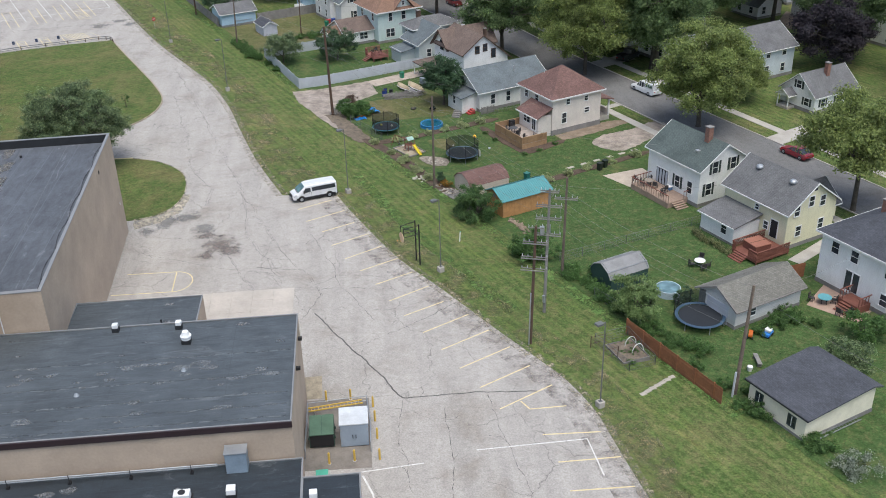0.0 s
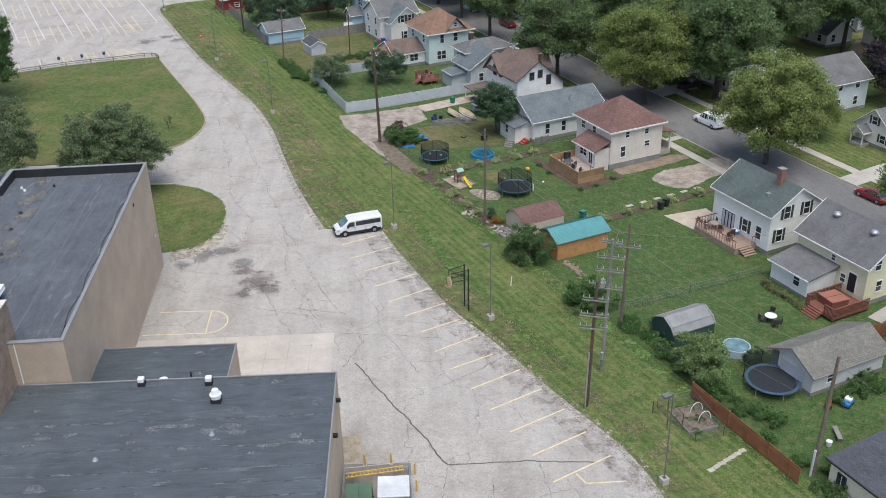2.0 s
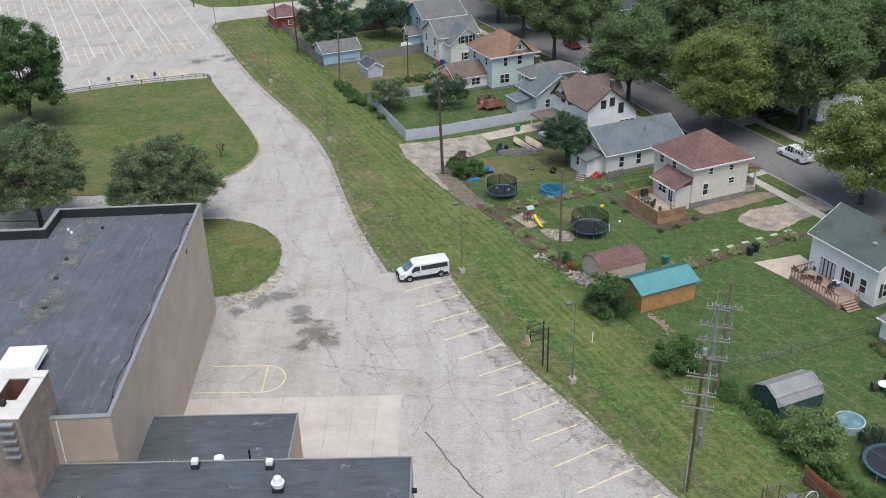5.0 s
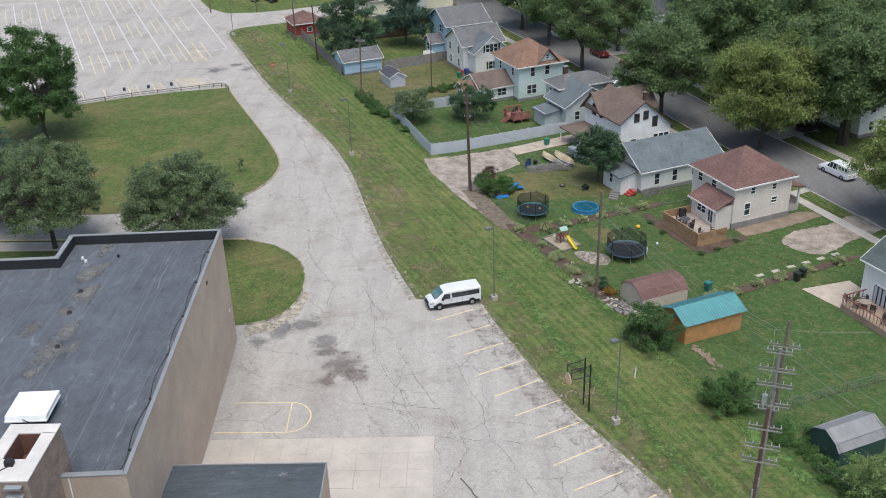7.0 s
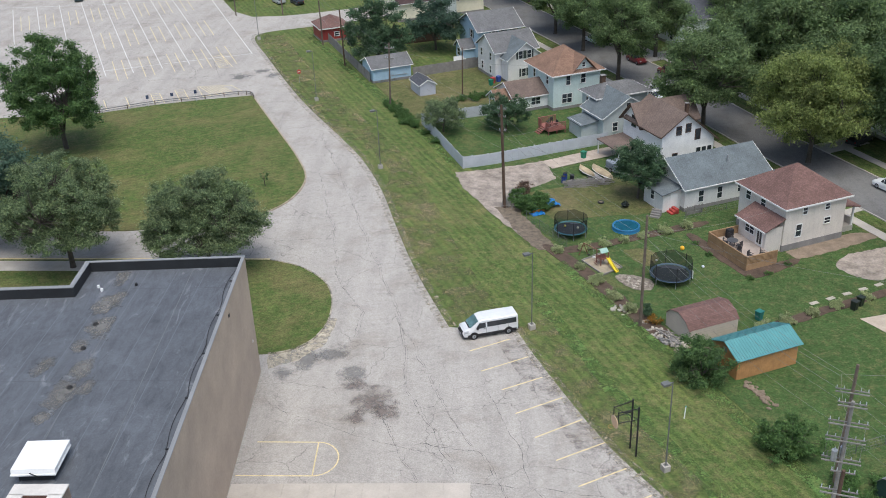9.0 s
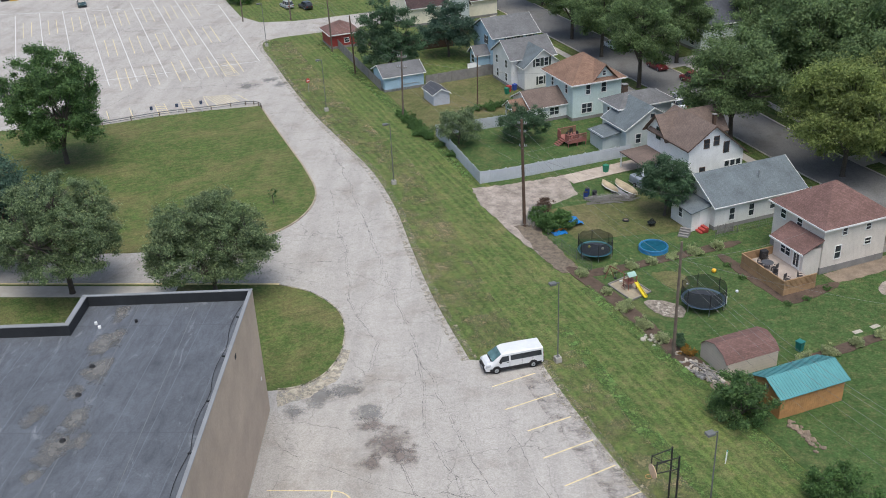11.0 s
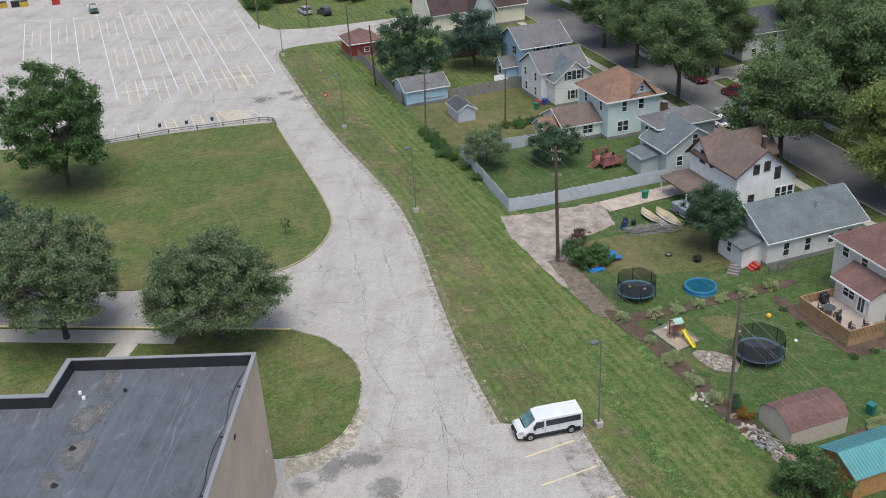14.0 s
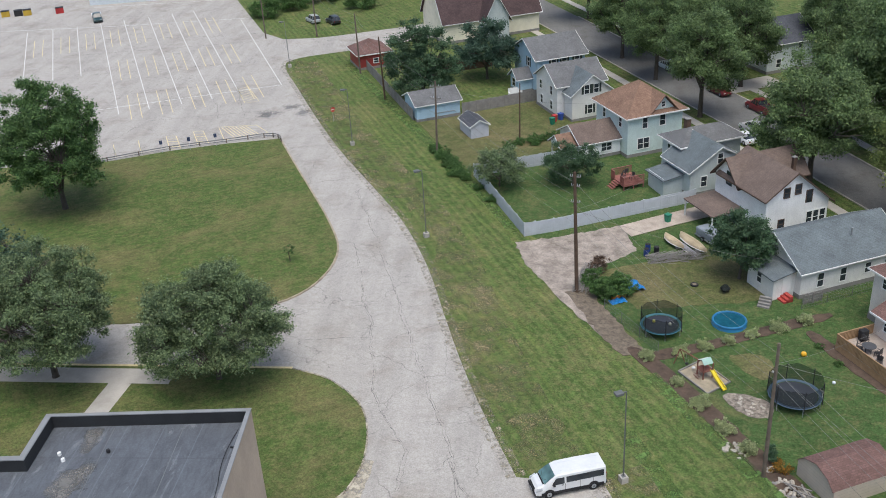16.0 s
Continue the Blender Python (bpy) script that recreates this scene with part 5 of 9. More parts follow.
crack(plan([(-2.5, 68.3), (2.2, 60.2), (5.2, 54.9)]), 0.14, 1, .12, 0, M_TARBOLD)
crack(plan([(5.2, 54.9), (11.7, 54.9), (17.3, 54.4)]), 0.12, 2, .12, 0, M_TARBOLD)
crack(plan([(8.7, 53.1), (8.6, 48), (8.0, 41)]), 0.07, 3, .15)
crack(plan([(-6.1, 74.1), (-7.6, 79.3), (-10.3, 83.6), (-11.5, 95.1), (-13.6, 101.7), (-15.6, 107.8), (-18.1, 116.4), (-20.5, 124.4), (-23.2, 133.1), (-26.3, 142.6)]), 0.05, 4, .2, .8)
crack(plan([(-16.2, 92.0), (-15.5, 96.3), (-19.1, 103.8), (-20.3, 111.2), (-22.5, 121.0), (-24.7, 129.2)]), 0.04, 5, .2, .6)
crack(plan([(-4.7, 77.3), (-6.7, 82.1), (-9.2, 88.5), (-12.1, 95.8)]), 0.04, 6, .2, .5)
crack(plan([(-27.8, 111.0), (-24.5, 111.3), (-20.6, 111.6)]), 0.05, 7)
crack(plan([(-4.7, 73), (1, 72.6), (6, 71.5)]), 0.05, 8)
crack(plan([(-4.0, 67), (-1.8, 71.5), (-3.9, 76.5), (-9, 77.5)]), 0.05, 9, .2, .5)
crack(plan([(2.5, 63), (8, 66), (12.5, 69)]), 0.045, 10)
crack(plan([(14.5, 41), (13.4, 48), (12.8, 54.5)]), 0.05, 11)
crack(plan([(-16, 86), (-12, 80), (-9, 73), (-6, 66)]), 0.04, 12, .2, .4)
crack(plan([(-22, 82), (-15, 78.5), (-7, 76)]), 0.045, 13)
crack(plan([(-3, 84), (-1, 79), (0, 73), (3.5, 66.5)]), 0.045, 14)
crack(plan([(5.2, 54.9), (4.5, 50), (5, 44)]), 0.05, 15)
for i, (a, b) in enumerate((((-3, 186), (-30, 190)), ((-5, 196), (-34, 203)), ((-2, 208), (-36, 216)), ((-9, 172), (-26, 176)), ((-12, 171), (-11, 183)), ((-16, 172), (-15, 181)), ((-6, 214), (-30, 224)))):
    crack(ds_line([a, b]), 0.06, 20 + i, .2)
# trodden edges of the asphalt and the rank edge of the strip
ribbon("edge_grit", ds_line([(d - 1.3, s) for d, s in curve_points(LOT_EDGE, 4, False)]), 2.6, 0.0335, M_EDGEGRIT, None, "pinkish grit and dirt washed to the edge of the lot", "dirt", 0)
ribbon("verge", ds_line(curve_points(LOT_EDGE, 4, False)), 1.3, 0.034, M_VERGE, None, "dry trodden edge of the lot", "verge", 0)
ribbon("verge", ds_line(curve_points(ROAD_EDGE, 4, False)[:-8]), 1.6, 0.034, M_VERGE, None, "dry sandy edge of the drive", "verge", 0)
ribbon("edge_grass", ds_line([(9.6, 30), (10.0, 60), (9.6, 80), (9.2, 94)]), 2.6, 0.012, M_LUSH, None, "rank green grass along the yards", "grass", 0)
ribbon("edge_grass", ds_line([(9.6, 122), (10.2, 135), (10.0, 155), (9.6, 188)]), 2.2, 0.012, M_LUSH, None, "rank green grass along the fences", "grass", 0)
ribbon("edge_grass", ds_line([(3.0, 88), (1.6, 70), (2.0, 52)]), 2.0, 0.011, M_LUSH, None, "greener band in the mown strip", "grass", 0)


def blot(name, x, y, r, seed, material, z=0.033, squash=1.0):
    q = random.Random(seed)
    x, y = survey(x, y)
    pts = [(x + r * q.uniform(.85, 1.15) * math.cos(a), y + r * squash * q.uniform(.85, 1.15) * math.sin(a)) for a in (i * math.tau / 12 for i in range(12))]
    sheet(name, curve_points(pts, 3), z, material, parent=lot, fine=0, thick=0.004)


M_WORN = soft_blot(asphalt("dark worn asphalt patch", (0.245, 0.237, 0.228), 0.6, 0.3), 1.2, 0.55, 1.2)
for i, (x, y, r, q) in enumerate(((-13.4, 83.0, 3.0, 1.1), (-12.0, 81.2, 2.0, 1.2), (-15.3, 84.8, 2.0, .8), (-14.4, 80.6, 1.6, 1.0))):
    blot("oil_stain", x, y, r, i, M_STAIN, 0.0325 + .0006 * i, q)
for i, (x, y, r) in enumerate(((-20.3, 88.6, 2.8), (-17.6, 89.8, 2.4), (-22.0, 86.6, 2.2), (-15.6, 86.6, 2.2), (-41, 171, 2.6), (-38.5, 168.8, 2.4), (-44, 168, 2.8))):
    blot("worn_patch", x, y, r, 40 + i, M_WORN, 0.0312 + .0003 * (i % 3))


# trees
def leaf_mesh(name, centres, radii, count, size, seed, flat=0.7):
    """Small three-cornered leaves, thickest towards the rim of each clump."""
    rng = np.random.default_rng(seed)
    w = np.array(radii) ** 2
    pick = rng.choice(len(centres), count, p=w / w.sum())
    v = rng.normal(size=(count, 3))
    v /= np.linalg.norm(v, axis=1)[:, None]
    rad = np.array(radii)[pick] * np.minimum(0.2 + 0.55 * np.abs(rng.normal(size=count)), 1.25)
    c = np.array(centres)[pick] + v * rad[:, None] * np.array([1, 1, flat])
    nrm = v * 0.7 + rng.normal(size=(count, 3)) * 0.6 + np.array([0, 0, 0.7])
    nrm /= np.linalg.norm(nrm, axis=1)[:, None]
    u = np.cross(nrm, rng.normal(size=(count, 3)))
    u /= np.linalg.norm(u, axis=1)[:, None]
    t = np.cross(nrm, u)
    a = (size * (0.6 + 0.8 * rng.random(count)))[:, None]
    pts = np.stack([c - u * a, c + u * a * 0.6 + t * a * 0.65, c + u * a * 0.6 - t * a * 0.65], axis=1).reshape(-1, 3)
    me = bpy.data.meshes.new(name)
    me.from_pydata(pts.tolist(), [], np.arange(count * 3).reshape(-1, 3).tolist())
    return me


def make_tree(label, height, spread, clear, leaves, count, size, seed, category="tree", lumps=68, bark=M_BARK, dome=0.6, limbs=5, clump=0.17, wild=1.0, low=-0.85):
    """Tapered trunk, limbs that fork to each clump, and a crown of leaves with an uneven outline and gaps."""
    r = random.Random(seed)
    t = thing("tree" if category == "tree" else category, Matrix.Identity(4), label, category)
    mid_z = clear + (height - clear) * (1 - dome)
    up, down = height - mid_z, mid_z - clear
    clump = max(clump, 1.4 / math.sqrt(lumps))
    a1, a2, a3 = (r.uniform(0, math.tau) for _ in range(3))
    centres, radii = [], []
    for i in range(lumps):
        th, cp = r.uniform(0, math.tau), r.uniform(low, 1)
        sp = math.sqrt(1 - cp * cp)
        env = 1 + wild * (.13 * math.sin(2 * th + a1) + .1 * math.sin(3 * th + a2 + cp * 2) + .08 * math.sin(5 * th + a3 - cp * 3))
        k = r.uniform(0.12, 0.84) ** 0.5 * env
        centres.append((spread * k * sp * math.cos(th), spread * k * sp * math.sin(th), mid_z + (up if cp > 0 else down) * k * cp * .95))
        radii.append(spread * clump * r.uniform(0.65, 1.35))
    me = leaf_mesh("crown", centres, radii, count, size, seed)
    me.materials.append(leaves)
    crown = new("crown", me)
    crown.parent = t
    r0 = height * 0.02
    fork = Vector((r.uniform(-.2, .2), r.uniform(-.2, .2), clear + down * .35))
    top = fork + Vector((r.uniform(-.4, .4), r.uniform(-.4, .4), up * .75))
    bm = bm_new()
    rod(bm, (0, 0, -0.3), (0, 0, 0.3), r0 * 1.6, r0 * 1.05, 10)
    rod(bm, (0, 0, 0.25), fork, r0 * 1.05, r0 * 0.75, 10)
    rod(bm, fork, top, r0 * 0.7, r0 * 0.15, 8)
    part("trunk", bm, bark, t)
    nodes = [fork.lerp(top, .5), fork.lerp(top, .9)]
    for i in range(limbs):
        th = i * math.tau / limbs + r.uniform(-.4, .4)
        base = Vector((0, 0, clear * .85)).lerp(fork, r.uniform(.2, 1))
        k1 = base + Vector((spread * .28 * math.cos(th), spread * .28 * math.sin(th), up * r.uniform(.12, .25) + down * .3))
        k2 = k1 + Vector((spread * .3 * math.cos(th + .25), spread * .3 * math.sin(th + .25), up * r.uniform(.05, .3)))
        bm = bm_new()
        rod(bm, base, k1, r0 * .55, r0 * .4, 7)
        rod(bm, k1, k2, r0 * .4, r0 * .15, 6)
        part("limb", bm, bark, t)
        nodes += [k1, k1.lerp(k2, .5), k2]
    if lumps > 30:
        bm = bm_new()
        for q in centres:
            q = Vector(q)
            a = min(nodes, key=lambda p: (p - q).length + max(0, p.z - q.z))
            m_ = a.lerp(q, .5) + Vector((r.uniform(-.2, .2), r.uniform(-.2, .2), -.1))
            rod(bm, a, m_, r0 * .2, r0 * .12, 4)
            rod(bm, m_, q, r0 * .12, r0 * .04, 3)
        tagged(part("branchwork", bm, bark, t), "", "", kind="stuff")
    return t


def put_tree(src, d, s, turn=0.0, k=1.0, world_xy=None):
    v = at(d, s) if world_xy is None else Vector((*survey(*world_xy), ground_z(*survey(*world_xy))))
    return copy_thing(src, Matrix.LocRotScale(v, Euler((0, 0, turn)), (k, k, k * (1 + 0.08 * math.sin(turn * 3)))))



def stand(src, d, s, turn=0.0, world_xy=None):
    v = at(d, s) if world_xy is None else Vector((*survey(*world_xy), ground_z(*survey(*world_xy))))
    src.matrix_world = Matrix.LocRotScale(v, Euler((0, 0, turn)), None)
    return src


def stand_xy(src, x, y, turn=0.0):
    src.matrix_world = Matrix.LocRotScale(Vector((x, y, ground_z(x, y))), Euler((0, 0, turn)), None)
    return src


def put_xy(src, x, y, turn=0.0, k=1.0):
    return copy_thing(src, Matrix.LocRotScale(Vector((x, y, ground_z(x, y))), Euler((0, 0, turn)), (k, k, k * (1 + 0.08 * math.sin(turn * 3)))))


stand_xy(make_tree("rounded maple on the school lawn", 18.3, 7.9, 1.8, L_MAPLE, 90000, 0.15, 11, lumps=300, dome=.55, clump=.13, wild=.5), -66.9, 146.5)
stand_xy(make_tree("spreading grey-green tree beside the gym", 12.6, 7.2, 2.2, L_GREY, 110000, 0.105, 12, lumps=460, dome=.72, limbs=9, clump=.105, wild=.35, low=-.55), -35.4, 107.8, 1.0)
stand_xy(make_tree("spreading grey-green tree with thinning crown", 15.4, 7.5, 2.6, L_GREY, 110000, 0.105, 13, lumps=440, dome=.7, limbs=9, clump=.105, wild=.45, low=-.6), -51.4, 108.2, 2.0)
stand_xy(make_tree("dense blue-green tree behind the gym", 14.5, 7.6, 1.6, L_BLUE, 40000, 0.15, 14, lumps=200, wild=.5), -62.5, 116.5, 2.0)

oak = stand_xy(make_tree("tall broad street tree in full leaf", 18.8, 7.2, 3.6, L_OAK, 70000, 0.165, 21, lumps=170, clump=.2, wild=.7), 28.6, 149.4)
oak2 = stand_xy(make_tree("tall dense street tree in dark leaf", 17.8, 6.4, 4.0, L_OAK, 60000, 0.165, 22, lumps=150, clump=.2, wild=.7), 19.3, 175.6, 1.0)
lime = stand_xy(make_tree("light green street tree in full leaf", 16.6, 8.0, 2.4, L_LIME, 90000, 0.15, 23, lumps=200, clump=.17, wild=.8), 51.9, 112.2)
stand_xy(make_tree("light green street tree with a bare lower trunk", 15.5, 6.8, 4.4, L_LIME, 60000, 0.15, 24, lumps=150, clump=.19, wild=.9, limbs=7, low=-.6), 61.0, 82.4, 1.2)
# near the kerbs
for x, y, tn, k, src in ((41.0, 138.6, 2.4, 1.0, lime), (53.5, 139.0, .3, 1.05, oak), (62.0, 122.5, 4.0, .55, lime), (27.8, 189.0, .9, .95, oak2), (15.0, 194.1, 3.0, .95, oak2), (10.6, 207.0, 1.5, .95, oak2), (21.0, 207.5, 5.0, 1.0, oak)):
    put_xy(src, x, y, tn, k)
# behind the houses across the street
for d, s, tn, k, src in ((66, 108, 1.2, 1.05, oak2), (66.5, 120, .7, 1.1, oak), (69, 98, 3.9, 1.1, oak), (72, 114, 2.2, 1.15, oak), (98, 112, 5.1, 1.15, oak), (90, 122, .9, 1.15, oak2), (64, 156, 1.6, .95, oak2), (110, 104, 2.3, 1.1, oak), (112, 120, 4.3, 1.1, oak2), (63.5, 176, 5.0, 1.0, oak), (63, 192, .2, 1.05, oak), (76, 100, 2.7, 1.0, oak2), (80, 116, .4, 1.1, oak), (84, 130, 1.4, 1.1, oak2), (92, 106, 3.3, 1.1, oak), (74, 134, 5.2, 1.0, oak2),
                         (78, 168, 2.0, 1.0, oak), (86, 150, 3.6, 1.0, oak2), (96, 140, 4.4, 1.1, oak), (74, 186, 1.1, 1.0, oak2), (100, 122, 1.2, 1.0, oak2), (104, 160, 2.2, 1.1, oak),
                         (88, 180, 5.9, 1.0, oak2), (52, 214, 2.1, 1.0, oak), (66, 214, 1.1, 1.0, oak2), (108, 92, 3.0, 1.0, oak2), (106, 84, .4, 1.0, oak2), (107, 68, 1.4, .95, oak), (97, 60, 2.4, .9, oak2)):
    put_tree(src, d, s, tn, k)
stand_xy(make_tree("dark purple-leaved tree behind houses", 13.5, 7.2, 1.2, L_PURPLE, 40000, 0.19, 31, lumps=130), 82.0, 134.5)
stand_xy(make_tree("tall pointed dark green tree", 15.0, 6.3, 1.0, L_DARK, 36000, 0.17, 32, lumps=170, dome=.72, wild=.6), -23.4, 187.6)
stand_xy(make_tree("rounded dark blue-green tree", 11.5, 5.8, 1.0, L_BLUE, 26000, 0.17, 33, lumps=140, wild=.6), -13.2, 197.4)
stand_xy(make_tree("dense dark green yard tree", 8.4, 3.9, 1.4, L_DARK, 30000, 0.115, 34, lumps=130, clump=.16, wild=.5), 15.9, 127.6)
stand_xy(make_tree("small light yard tree", 5.8, 4.0, 1.0, L_GREY, 17000, 0.11, 35, lumps=90, wild=.7), -10.2, 151.6)
stand_xy(make_tree("small dark yard tree inside the fence", 6.4, 3.9, .8, L_DARK, 20000, 0.11, 36, lumps=90, wild=.7), -.6, 152.2)
stand_xy(make_tree("broad flowering light green garden shrub", 5.0, 3.0, 0.4, leafage("garden shrub leaves", (0.1, 0.16, 0.05), (0.31, 0.41, 0.17)), 14000, 0.1, 37, "shrub", 70, wild=.6), 28.6, 62.2)
stand_xy(make_tree("dense dark shrub beside the cedar shed", 4.8, 3.3, 0.1, L_MAPLE, 20000, 0.1, 38, "shrub", 70, dome=.7, wild=.6), 15.7, 86.2)
stand(make_tree("tall weedy shrub by the poles", 3.8, 2.8, 0.1, L_BUSH, 12000, 0.1, 39, "shrub", 56, dome=.7), 11.2, 60.0)
stand(make_tree("pale flowering lilac shrub", 3.4, 2.6, 0.2, L_GREY, 8000, 0.1, 40, "shrub", 50), 24.2, 29.2)
stand(make_tree("dark leafy shrub by the patio", 3.4, 2.2, 0.2, L_BUSH, 7000, 0.1, 41, "shrub", 40), 30.0, 31.0)
far_bush = stand(make_tree("dense green thicket beside the road", 4.5, 4.2, 0.1, L_BUSH, 11000, 0.16, 42, "shrub", 50), 3.5, 224)
put_tree(far_bush, 10, 228, 1.0, 1.1), put_tree(far_bush, 24, 222, 2.0, 1.0), put_tree(far_bush, 18, 232, 2.6, 1.2), put_tree(oak, 14, 240, .5, 1.0), put_tree(oak2, 30, 236, 1.5, 1.0), put_tree(oak, 44, 226, 2.0, .9)
young = stand(make_tree("thin young tree staked on the lawn", 2.4, 0.55, 0.9, L_MAPLE, 260, 0.09, 43, "tree", 10, limbs=3), 0, 0, 0, (-31.3, 125.2))

low = stand(make_tree("low leafy green undergrowth shrub", 1.5, 1.5, 0.05, L_BUSH, 3000, 0.085, 44, "shrub", 28, limbs=3), 12.4, 50.0)
for i, (d, s) in enumerate(((12.0, 47.6), (13.0, 55.5), (10.8, 61.5), (12.6, 40.5), (14.2, 38.2), (11.6, 36.5), (12.2, 33.5), (26.5, 37.0), (24.5, 36.9), (22.2, 37.0), (10.8, 133.5), (10.4, 138), (10.6, 141.5), (20, 142.5), (24, 142.8), (28, 143), (31, 143.2),
                             (13.2, 24.0), (14, 31.6), (13.6, 27.6), (28, 34.8), (33, 31), (11, 130), (11.2, 30.6), (12.2, 29.2), (12.2, 54.9), (12.8, 53.2), (15.6, 53.6), (13.4, 52.0), (13.9, 39.9), (13.4, 41.6), (12.8, 43.0), (26.8, 38.0), (25.2, 37.8), (13.6, 46.6), (13.0, 48.8))):
    put_tree(low, d, s, i * 1.7, .55 + .5 * ((i * 37) % 10) / 10)
stand(make_tree("white-flowering garden shrub on grass", 1.6, 1.9, 0.05, leafage("white-flecked shrub leaves", (0.06, 0.09, 0.04), (0.5, 0.52, 0.45)), 3000, 0.08, 45, "shrub", 28, limbs=3), 13.4, 20.5)
cream = stand(make_tree("round cream-variegated shrub in the mulch bed", 1.2, 0.95, 0.03, L_CREAM, 7000, 0.055, 46, "shrub", 24, limbs=3, dome=.75), 11.0, 96.2)
for i, (d, s) in enumerate(((11.4, 92), (11.5, 88.7), (11.4, 85.4), (11.6, 82.7), (14.6, 95.6), (17.2, 95.5), (19.8, 95.2), (22.6, 95.0), (25.6, 94.8), (28.8, 94.6), (22.2, 74.4), (25.2, 74.2), (28.7, 74.1), (32.1, 74.0), (36.3, 73.8), (40.7, 73.4))):
    put_tree(cream, d, s, i * 2.1, .85 + .3 * ((i * 13) % 7) / 7)
put_tree(cream, 14.0, 16, .3, 1.0)
stand(make_tree("orange-flowering daylily clump in mulch", 1.0, 0.8, 0.02, leafage("daylily leaves and blooms", (0.05, 0.09, 0.02), (0.5, 0.2, 0.03)), 1600, 0.06, 47, "flower", 18, limbs=3), 12.6, 80.0)
stand(make_tree("small clipped round evergreen", 1.7, 0.75, 0.05, L_DARK, 2600, 0.06, 48, "shrub", 18, limbs=3), 12.8, 81.2)
cyp = stand(make_tree("narrow dark clipped garden conifer", 2.6, 0.6, 0.05, L_DARK, 2400, 0.07, 49, "shrub", 18, limbs=3), 19.6, 44.6)
put_tree(cyp, 18.6, 44.9, 1.0, 0.9)
hedge = stand(make_tree("climber-covered corner of a fence", 2.3, 1.5, 0.1, L_BUSH, 5000, 0.08, 50, "hedge", 28, limbs=3), 12.6, 106.5)
put_tree(hedge, 13.6, 107.4, 1.2, .9), put_tree(hedge, 15.0, 107.6, 2.2, .9)

# flowers along the lean-to, and the walk between the houses
bloom = leafage("bedding leaves and blooms", (0.05, 0.09, 0.03), (0.42, 0.4, 0.2))
flower = stand(make_tree("low white and yellow flowering border clump", 0.7, 0.55, 0.02, bloom, 900, 0.05, 51, "flower", 16, limbs=3), 31.3, 48.9)
for i in range(8):
    put_tree(flower, 31.2 + .1 * math.sin(i * 2.2), 49.5 + i * .62, i * 1.3, .8 + .4 * ((i * 5) % 4) / 4)
ribbon("walkway", ds_line([(36.2, 43.6), (49, 44.8)]), 1.5, .05, M_CONCRETE, None, "pale concrete walk between two houses", "walkway", .02)

stand(make_tree("heap of dead red-brown brush by the pole", 1.5, 1.5, 0.02, leafage("dead brown leaves", (0.06, 0.04, 0.03), (0.2, 0.12, 0.09)), 3000, 0.08, 52, "brush", 34, limbs=4), 15.4, 111.8)
put_tree(hedge, 12.9, 108.6, 3.0, 1.0), put_tree(hedge, 14.3, 106.6, 4.0, .95), put_tree(hedge, 15.6, 106.4, 5.0, .85)
for i, (d, s) in enumerate(((27.6, 82.2), (30.2, 82.0), (26.9, 88.2), (27.2, 91), (33.6, 82.6))):
    put_tree(low, d, s, i * 1.1, .35)
for i in range(12):
    put_tree(low, 10.2 + .5 * math.sin(i * 2.3), 136.5 + i * .95, i * 1.9, .6 + .35 * ((i * 7) % 5) / 5)
for i in range(6):
    put_tree(low, 20 + 2.1 * i, 143.2 + .3 * math.sin(i), i * 2.9, .75)


# sheds and garages
def planks(h, side, pos, a0, a1, z0, z1, step, material, z_of=None):
    """Upright boards on one side of a shed."""
    s = -1 if side[1] == "-" else 1
    k = int((a1 - a0) / step)
    for i in range(k):
        lo, hi = a0 + i * step + .006, a0 + (i + 1) * step - .006
        top = z1 if z_of is None else min(z_of(lo), z_of(hi))
        p0, p1 = sorted((pos, pos + s * .025))
        bm = box(bm_new(), p0, p1, lo, hi, z0, top) if side[0] == "x" else box(bm_new(), lo, hi, p0, p1, z0, top)
        part("plank", bm, material, h)


def cedar_shed():
    h = lot_home("garden_shed", 19.01, 86.2, "orange cedar shed with a teal metal roof", "shed")
    gable_block(h, 0, 6.8, 0, 3.8, -.1, 2.3, 3.1, "x", M_CEDAR, M_CEDAR, .05, M_CEDAR, 0)
    teal = surface("teal sheet metal", (0.1, 0.3, 0.31), 0.5, .2, amp=.15)
    for s in (-1, 1):
        e = 1.9 + s * 2.2
        house_part("roof", h, slab_from([(-.3, 1.9, 3.24), (-.3, e, 2.22), (7.1, e, 2.22), (7.1, 1.9, 3.24)], .04), teal, "teal ribbed metal roof")
        for i in range(26):
            x = -.28 + i * .294
            house_part("rib", h, slab_from([(x, 1.9, 3.28), (x, e, 2.26), (x + .05, e, 2.26), (x + .05, 1.9, 3.28)], .035), teal)
    planks(h, "y-", 0, 0, 6.8, 0, 2.2, .23, M_CEDAR)
    planks(h, "x-", 0, 0, 3.8, 0, 2.2, .23, M_CEDAR, lambda y: 3.05 - abs(y - 1.9) * .42)
    v = part("louvre", box(bm_new(), -.06, -.025, 1.65, 2.15, 2.1, 2.5), M_GREYWOOD, h)
    return h


